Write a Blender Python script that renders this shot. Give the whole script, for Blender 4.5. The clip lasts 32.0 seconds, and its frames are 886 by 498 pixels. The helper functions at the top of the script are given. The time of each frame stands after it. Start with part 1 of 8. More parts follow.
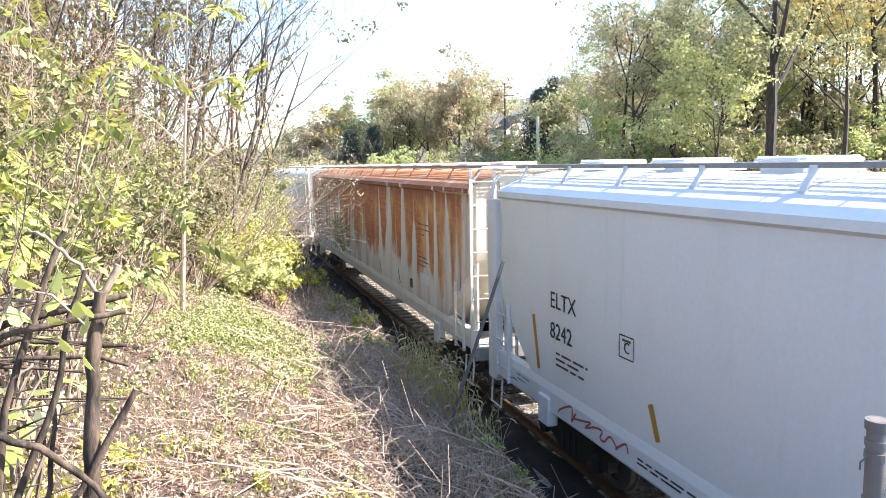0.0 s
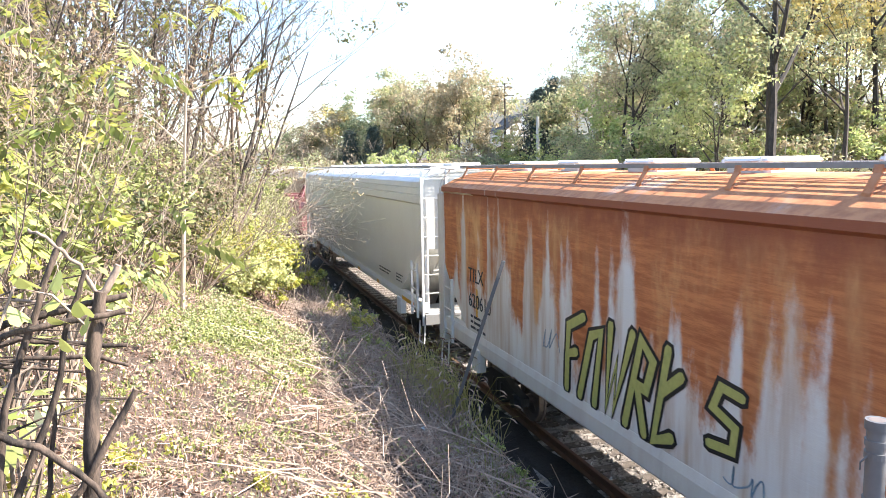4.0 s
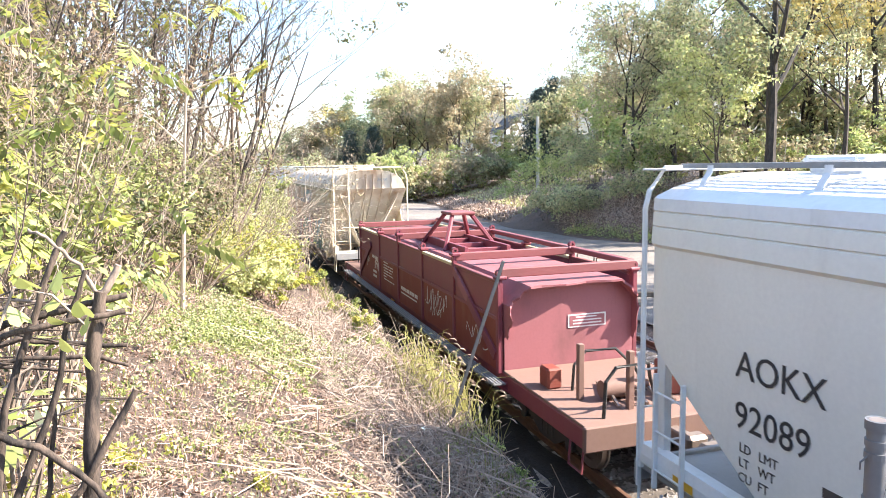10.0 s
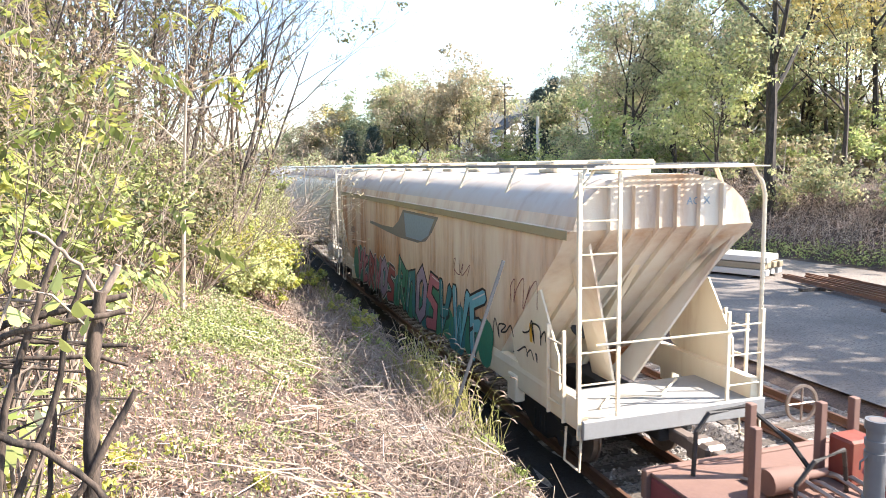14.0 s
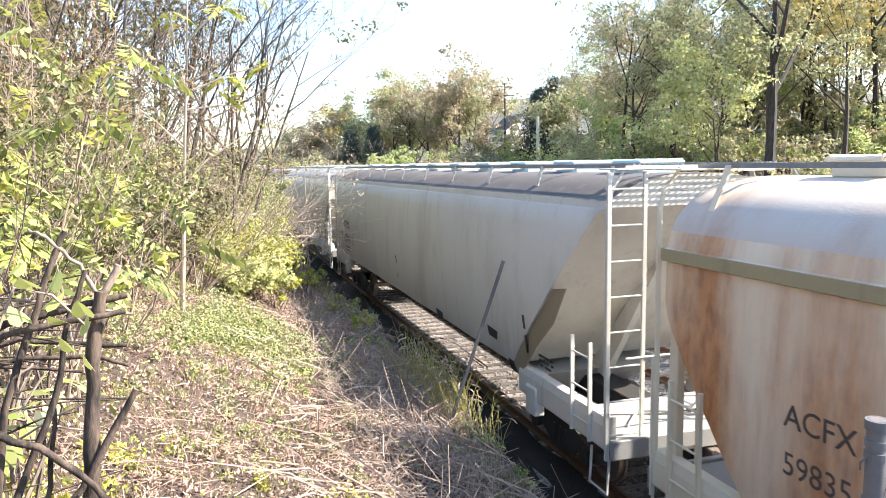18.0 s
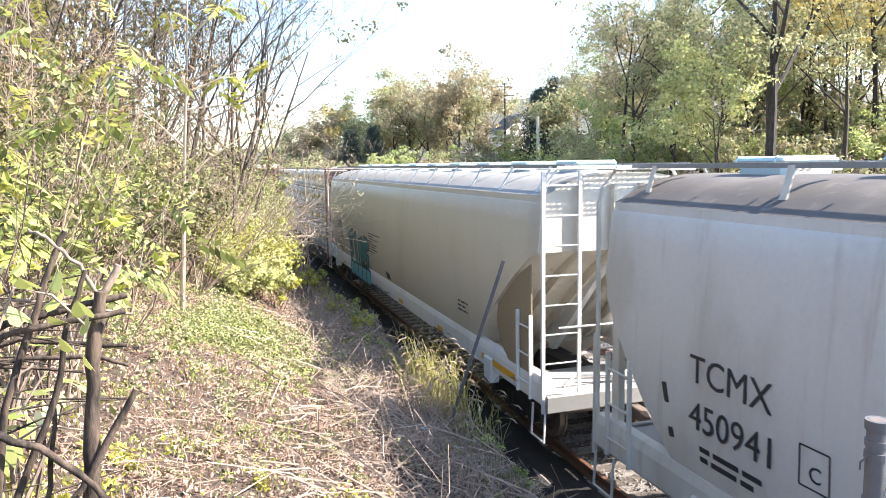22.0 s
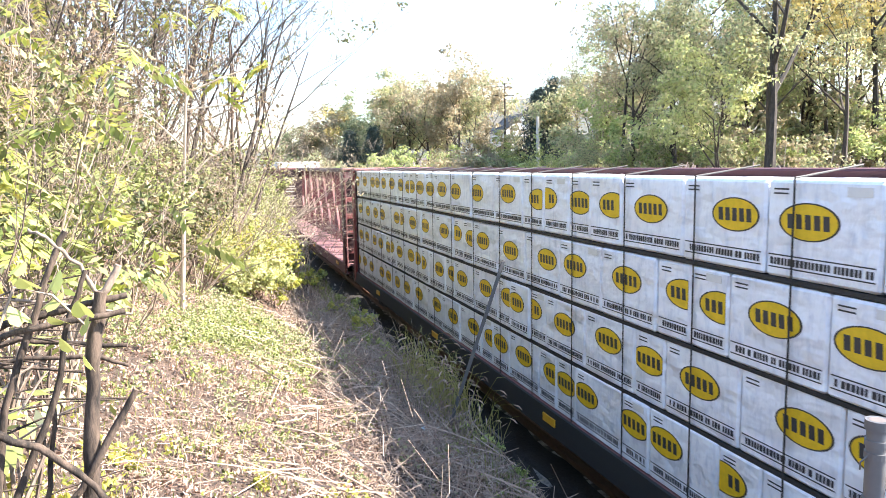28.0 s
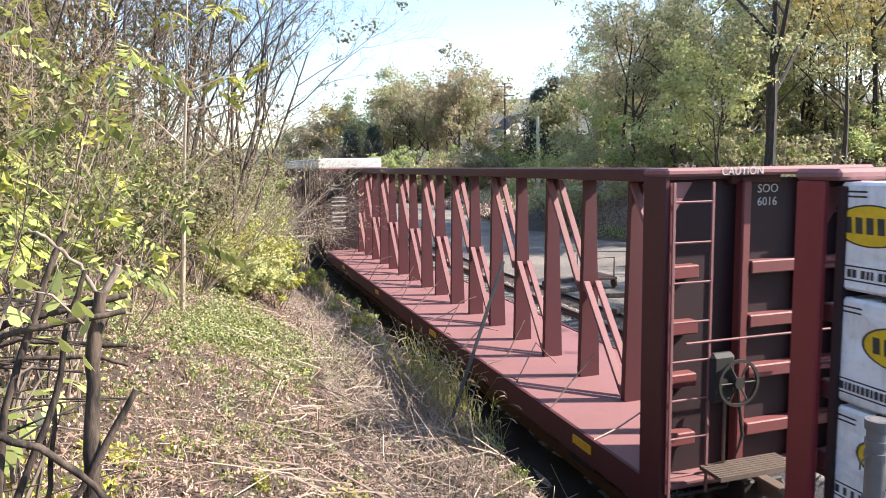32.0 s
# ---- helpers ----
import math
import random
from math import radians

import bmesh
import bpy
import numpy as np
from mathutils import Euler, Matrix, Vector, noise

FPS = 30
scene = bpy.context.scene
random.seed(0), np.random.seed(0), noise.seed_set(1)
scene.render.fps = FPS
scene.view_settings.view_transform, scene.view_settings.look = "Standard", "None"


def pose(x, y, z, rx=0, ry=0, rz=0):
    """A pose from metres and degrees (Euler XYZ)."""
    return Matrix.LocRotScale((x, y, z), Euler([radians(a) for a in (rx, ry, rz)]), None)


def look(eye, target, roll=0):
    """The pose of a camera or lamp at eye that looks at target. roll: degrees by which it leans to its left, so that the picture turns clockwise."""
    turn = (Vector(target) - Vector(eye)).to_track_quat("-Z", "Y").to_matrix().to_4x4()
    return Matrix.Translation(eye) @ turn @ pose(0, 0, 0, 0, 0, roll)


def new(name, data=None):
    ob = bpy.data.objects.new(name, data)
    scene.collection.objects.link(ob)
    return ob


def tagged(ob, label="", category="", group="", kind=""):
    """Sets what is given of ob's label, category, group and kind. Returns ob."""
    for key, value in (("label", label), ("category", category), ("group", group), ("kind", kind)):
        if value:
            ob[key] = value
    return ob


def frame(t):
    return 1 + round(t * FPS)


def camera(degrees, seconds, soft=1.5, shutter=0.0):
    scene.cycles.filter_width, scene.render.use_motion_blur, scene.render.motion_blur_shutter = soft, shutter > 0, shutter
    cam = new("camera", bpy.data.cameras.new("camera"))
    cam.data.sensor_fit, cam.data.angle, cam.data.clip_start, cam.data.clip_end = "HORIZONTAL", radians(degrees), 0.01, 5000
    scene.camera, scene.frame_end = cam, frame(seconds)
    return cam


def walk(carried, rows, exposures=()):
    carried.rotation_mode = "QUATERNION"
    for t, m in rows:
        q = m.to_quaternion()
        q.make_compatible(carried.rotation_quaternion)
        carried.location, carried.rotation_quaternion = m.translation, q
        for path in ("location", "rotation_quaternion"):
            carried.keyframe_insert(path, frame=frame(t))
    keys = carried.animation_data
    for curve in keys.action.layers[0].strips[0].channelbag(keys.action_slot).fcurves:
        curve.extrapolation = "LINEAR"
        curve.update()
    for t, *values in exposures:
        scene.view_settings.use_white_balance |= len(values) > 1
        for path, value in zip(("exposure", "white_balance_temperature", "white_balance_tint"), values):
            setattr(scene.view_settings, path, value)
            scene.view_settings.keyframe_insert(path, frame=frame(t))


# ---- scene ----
# The camera stands still on the bank; x runs across the track, y along it away from the camera, z = 0 at the rail heads.
FOV = 63.4
EYE = (0.0, 0.0, 4.85)
cam = camera(FOV, 32.0, soft=0.8, shutter=0.12)
VIEW = look(EYE, (0.302628, 0.945844, 4.85 - 0.117456), -0.95)
walk(cam, [(0.0, VIEW), (32.0, VIEW)], [(0.0, 2.08), (1.0, 2.16), (2.0, 2.03), (3.0, 2.1), (5.5, 2.05), (9.5, 2.18), (10.6, 2.05), (11.0, 2.02), (11.6, 1.62), (12.3, 1.6), (13.0, 1.95), (14.0, 1.95), (19.0, 1.93), (20.0, 1.82), (20.6, 2.05), (21.3, 2.18), (22.5, 1.85), (23.0, 1.85), (24.0, 2.15), (25.0, 2.28), (29.0, 2.28), (30.0, 1.78), (30.5, 1.58), (31.0, 1.34), (32.0, 1.36)])

SPEED = 5.17          # metres a second, towards the camera
TRACK = 6.3           # centre line of the near track
TRACK2 = 10.35        # centre line of the far track

# ---- world and sun ----
SUN_AZ, SUN_EL = 109.0, 39.0      # degrees clockwise from +y, and above the horizon
world = bpy.data.worlds.new("sky")
scene.world = world
world.use_nodes = True
wn = world.node_tree.nodes
sky = wn.new("ShaderNodeTexSky")
sky.sky_type = 'NISHITA'
sky.sun_disc = False
sky.sun_elevation = radians(SUN_EL)
sky.sun_rotation = radians(SUN_AZ)
sky.air_density, sky.dust_density, sky.ozone_density = 1.0, 0.6, 1.2
wn["Background"].inputs[1].default_value = 0.142
world.node_tree.links.new(sky.outputs[0], wn["Background"].inputs[0])
sun_data = bpy.data.lights.new("sun", 'SUN')
sun_data.energy, sun_data.angle, sun_data.color = 5.0, radians(0.55), (1.0, 0.91, 0.82)
sun = new("sun", sun_data)
_a, _e = radians(SUN_AZ), radians(SUN_EL)
sun.matrix_world = look((math.sin(_a) * math.cos(_e) * 60, math.cos(_a) * math.cos(_e) * 60, math.sin(_e) * 60), (0, 0, 0))


# ---- materials ----
def nodes_of(name):
    m = bpy.data.materials.new(name)
    m.use_nodes = True
    nt = m.node_tree
    return m, nt, nt.nodes["Principled BSDF"]


def put(nt, kind, **inputs):
    n = nt.nodes.new(kind)
    for k, v in inputs.items():
        n.inputs[k.replace("_", " ")].default_value = v
    return n


def mixed(nt, fac, a, b, blend='MIX'):
    """A colour mix; a, b and fac are sockets or values."""
    n = nt.nodes.new("ShaderNodeMix")
    n.data_type, n.blend_type = 'RGBA', blend
    for sock, v in ((n.inputs[0], fac), (n.inputs[6], a), (n.inputs[7], b)):
        if isinstance(v, bpy.types.NodeSocket):
            nt.links.new(v, sock)
        else:
            sock.default_value = v if isinstance(v, (int, float)) else (*v[:3], 1)
    return n.outputs[2]


def ramp(nt, fac, lo, hi):
    n = nt.nodes.new("ShaderNodeMapRange")
    n.interpolation_type = 'SMOOTHSTEP'
    n.inputs[1].default_value, n.inputs[2].default_value = lo, hi
    nt.links.new(fac, n.inputs[0])
    return n.outputs[0]


def noise_of(nt, scale, stretch=(1, 1, 1), detail=4, rough=0.6, shift=(0, 0, 0)):
    """Noise in the thing's own metres."""
    tc = nt.nodes.new("ShaderNodeTexCoord")
    mp = nt.nodes.new("ShaderNodeMapping")
    mp.inputs["Scale"].default_value = stretch
    mp.inputs["Location"].default_value = shift
    nt.links.new(tc.outputs["Object"], mp.inputs[0])
    n = put(nt, "ShaderNodeTexNoise", Scale=scale, Detail=detail, Roughness=rough)
    nt.links.new(mp.outputs[0], n.inputs["Vector"])
    return n.outputs[0]


def bump_of(nt, bsdf, height, strength=0.3, distance=0.02):
    b = put(nt, "ShaderNodeBump", Strength=strength, Distance=distance)
    nt.links.new(height, b.inputs["Height"])
    nt.links.new(b.outputs[0], bsdf.inputs["Normal"])


def paint(name, colour, dirt, amount=0.5, rough=0.5, metal=0.0, scale=0.8, streak=True, grain=18.0, bump=0.08):
    """Weathered paint: broad stains, running streaks and fine grain."""
    m, nt, b = nodes_of(name)
    broad = ramp(nt, noise_of(nt, scale, (1, 1, 0.5)), 0.45, 0.75)
    c = mixed(nt, broad, colour, [a + (d - a) * amount * 0.7 for a, d in zip(colour, dirt)])
    if streak:
        s = ramp(nt, noise_of(nt, 3.0, (1.5, 1.5, 0.12), 5), 0.55, 0.8)
        c = mixed(nt, s, c, [a + (d - a) * amount for a, d in zip(colour, dirt)])
    g = noise_of(nt, grain, detail=3)
    c = mixed(nt, ramp(nt, g, 0.35, 0.75), c, [a * 0.93 for a in colour], 'MIX') if not streak else mixed(nt, 0.15, c, g, 'MULTIPLY')
    nt.links.new(c, b.inputs["Base Color"])
    b.inputs["Roughness"].default_value, b.inputs["Metallic"].default_value = rough, metal
    bump_of(nt, b, g, bump)
    return m


def rusty(name, colour, rust=(0.27, 0.085, 0.03), deep=(0.12, 0.035, 0.015), lo=0.35, hi=0.6, top=4.2, fall=0.35, bands=0.0):
    """Paint eaten by rust that runs down from the roof in broad streaks."""
    m, nt, b = nodes_of(name)
    tc = nt.nodes.new("ShaderNodeTexCoord")
    sep = nt.nodes.new("ShaderNodeSeparateXYZ")
    nt.links.new(tc.outputs["Object"], sep.inputs[0])
    run = noise_of(nt, 1.0, (1.0, 1.15, 0.10), 3, 0.5)
    fine = noise_of(nt, 5.0, (1.0, 1.6, 0.25), 6, 0.65)
    h = nt.nodes.new("ShaderNodeMath")
    h.operation = 'MULTIPLY_ADD'
    nt.links.new(sep.outputs[2], h.inputs[0])
    h.inputs[1].default_value, h.inputs[2].default_value = fall * 0.28, -fall * 0.28 * top + 0.42
    s = nt.nodes.new("ShaderNodeMath")
    s.operation = 'ADD'
    nt.links.new(h.outputs[0], s.inputs[0])
    nt.links.new(run, s.inputs[1])
    s2 = nt.nodes.new("ShaderNodeMath")
    s2.operation = 'MULTIPLY_ADD'
    nt.links.new(fine, s2.inputs[0])
    s2.inputs[1].default_value = 0.28
    nt.links.new(s.outputs[0], s2.inputs[2])
    if bands:
        w = put(nt, "ShaderNodeTexWave", Scale=bands, Distortion=2.2, Detail=3.0)
        w.inputs["Detail Scale"].default_value = 0.6
        w.bands_direction = 'Y'
        mp = nt.nodes.new("ShaderNodeMapping")
        mp.inputs["Scale"].default_value = (0.0, 1.0, 0.16)
        nt.links.new(tc.outputs["Object"], mp.inputs[0])
        nt.links.new(mp.outputs[0], w.inputs["Vector"])
        s3 = nt.nodes.new("ShaderNodeMath")
        s3.operation = 'MULTIPLY_ADD'
        nt.links.new(w.outputs["Fac"], s3.inputs[0])
        s3.inputs[1].default_value = 0.30
        nt.links.new(s2.outputs[0], s3.inputs[2])
        s2 = s3
    mask = ramp(nt, s2.outputs[0], lo + 0.5, hi + 0.5)
    rc = mixed(nt, ramp(nt, noise_of(nt, 7.0, (1, 1, 0.5), 6), 0.35, 0.7), rust, deep)
    base = mixed(nt, ramp(nt, noise_of(nt, 2.5, (1, 1, 0.3)), 0.4, 0.75), colour, [c * 0.8 + r * 0.25 for c, r in zip(colour, rust)])
    c = mixed(nt, mask, base, rc)
    nt.links.new(c, b.inputs["Base Color"])
    b.inputs["Roughness"].default_value = 0.75
    bump_of(nt, b, noise_of(nt, 30, detail=4), 0.15)
    return m


def rust_panels(name, colour, rust=(0.56, 0.205, 0.07), deep=(0.37, 0.115, 0.04), low=2.1):
    """Old paint lost to rust from the roof down: ragged lower edge, pale runs between panels, fine cross strokes."""
    m, nt, b = nodes_of(name)
    tc = nt.nodes.new("ShaderNodeTexCoord")
    sep = nt.nodes.new("ShaderNodeSeparateXYZ")
    nt.links.new(tc.outputs["Object"], sep.inputs[0])

    def mad(x, k, c):
        n = nt.nodes.new("ShaderNodeMath")
        n.operation = 'MULTIPLY_ADD'
        nt.links.new(x, n.inputs[0])
        n.inputs[1].default_value = k
        if isinstance(c, bpy.types.NodeSocket):
            nt.links.new(c, n.inputs[2])
        else:
            n.inputs[2].default_value = c
        return n.outputs[0]
    edge = noise_of(nt, 0.55, (1, 1, 0.10), 3, 0.55)
    fine = noise_of(nt, 3.0, (1, 1.2, 0.6), 6, 0.7)
    runs = noise_of(nt, 1.9, (1, 1, 0.045), 2, 0.45, (0, 3.7, 0))
    total = mad(edge, 2.6, mad(sep.outputs[2], 1.0, -low - 1.3))
    total = mad(fine, 1.6, mad(total, 1.0, -0.8))
    rustiness = ramp(nt, total, -0.15, 0.35)
    gaps = ramp(nt, mad(fine, 0.22, mad(sep.outputs[2], 0.085, mad(runs, 1.0, -0.37))), 0.40, 0.50)
    mul = nt.nodes.new("ShaderNodeMath")
    mul.operation = 'MULTIPLY'
    nt.links.new(rustiness, mul.inputs[0])
    nt.links.new(gaps, mul.inputs[1])
    strokes = noise_of(nt, 6.0, (1, 0.25, 2.2), 6, 0.75)
    rc = mixed(nt, ramp(nt, strokes, 0.36, 0.62), rust, deep)
    rc = mixed(nt, ramp(nt, noise_of(nt, 1.3, (1, 1, 0.4), 4), 0.45, 0.7), rc, (0.40, 0.15, 0.055))
    rc = mixed(nt, ramp(nt, noise_of(nt, 0.9, (1, 1.2, 0.5), 6, 0.65, (0, 9.1, 2)), 0.46, 0.70), rc, (0.66, 0.36, 0.15))
    rc = mixed(nt, ramp(nt, mad(fine, 0.8, mad(sep.outputs[2], 1.0, -0.4)), 3.75, 4.3), rc, (0.27, 0.08, 0.035))
    stain = mixed(nt, ramp(nt, noise_of(nt, 1.6, (1, 1.4, 0.15), 5), 0.42, 0.72), colour, (0.50, 0.36, 0.25))
    nt.links.new(mixed(nt, mul.outputs[0], stain, rc), b.inputs["Base Color"])
    b.inputs["Roughness"].default_value = 0.75
    bump_of(nt, b, strokes, 0.2)
    return m


def earth(name, a, b_, c_, scale=1.2, fine=24.0, strength=0.7, dist=0.06):
    m, nt, b = nodes_of(name)
    c = mixed(nt, ramp(nt, noise_of(nt, scale, detail=5), 0.35, 0.65), a, b_)
    c = mixed(nt, ramp(nt, noise_of(nt, fine, detail=5, rough=0.7), 0.45, 0.7), c, c_)
    nt.links.new(c, b.inputs["Base Color"])
    b.inputs["Roughness"].default_value = 0.95
    bump_of(nt, b, noise_of(nt, fine * 0.7, detail=6, rough=0.75), strength, dist)
    return m


def leafy(name, shades, through_light=0.35, rough=0.55):
    """Leaves: one shade per leaf out of a ramp, some light coming through."""
    m, nt, b = nodes_of(name)
    geo = nt.nodes.new("ShaderNodeNewGeometry")
    r = nt.nodes.new("ShaderNodeValToRGB")
    el = r.color_ramp.elements
    while len(el) < len(shades):
        el.new(0.5)
    for i, col in enumerate(shades):
        el[i].position, el[i].color = i / (len(shades) - 1), (*col, 1)
    nt.links.new(geo.outputs["Random Per Island"], r.inputs[0])
    nt.links.new(r.outputs[0], b.inputs["Base Color"])
    b.inputs["Roughness"].default_value = rough
    tr = nt.nodes.new("ShaderNodeBsdfTranslucent")
    nt.links.new(r.outputs[0], tr.inputs[0])
    mx = nt.nodes.new("ShaderNodeMixShader")
    mx.inputs[0].default_value = through_light
    nt.links.new(b.outputs[0], mx.inputs[1])
    nt.links.new(tr.outputs[0], mx.inputs[2])
    nt.links.new(mx.outputs[0], nt.nodes["Material Output"].inputs[0])
    return m


def bark(name, a, b_, scale=9.0):
    m, nt, b = nodes_of(name)
    n = noise_of(nt, scale, (1, 1, 0.25), 6, 0.7)
    nt.links.new(mixed(nt, ramp(nt, n, 0.35, 0.7), a, b_), b.inputs["Base Color"])
    b.inputs["Roughness"].default_value = 0.9
    bump_of(nt, b, n, 0.6, 0.02)
    return m


def plain(name, colour, rough=0.6, metal=0.0):
    m, nt, b = nodes_of(name)
    g = noise_of(nt, 14.0, detail=4)
    nt.links.new(mixed(nt, ramp(nt, g, 0.3, 0.8), colour, [c * 0.8 for c in colour]), b.inputs["Base Color"])
    b.inputs["Roughness"].default_value, b.inputs["Metallic"].default_value = rough, metal
    return m


def wrapped(name, colour, worn):
    """Plastic wrap: long slack folds and small creases."""
    m, nt, b = nodes_of(name)
    folds = noise_of(nt, 2.2, (1, 0.7, 1.3), 3, 0.5)
    creases = noise_of(nt, 7.0, (1, 1.6, 0.5), 5, 0.65, (0, 2.3, 1.1))
    nt.links.new(mixed(nt, ramp(nt, creases, 0.45, 0.75), colour, worn), b.inputs["Base Color"])
    b.inputs["Roughness"].default_value = 0.3
    first = put(nt, "ShaderNodeBump", Strength=0.9, Distance=0.13)
    nt.links.new(folds, first.inputs["Height"])
    second = put(nt, "ShaderNodeBump", Strength=0.7, Distance=0.03)
    nt.links.new(creases, second.inputs["Height"])
    nt.links.new(first.outputs[0], second.inputs["Normal"])
    nt.links.new(second.outputs[0], b.inputs["Normal"])
    return m


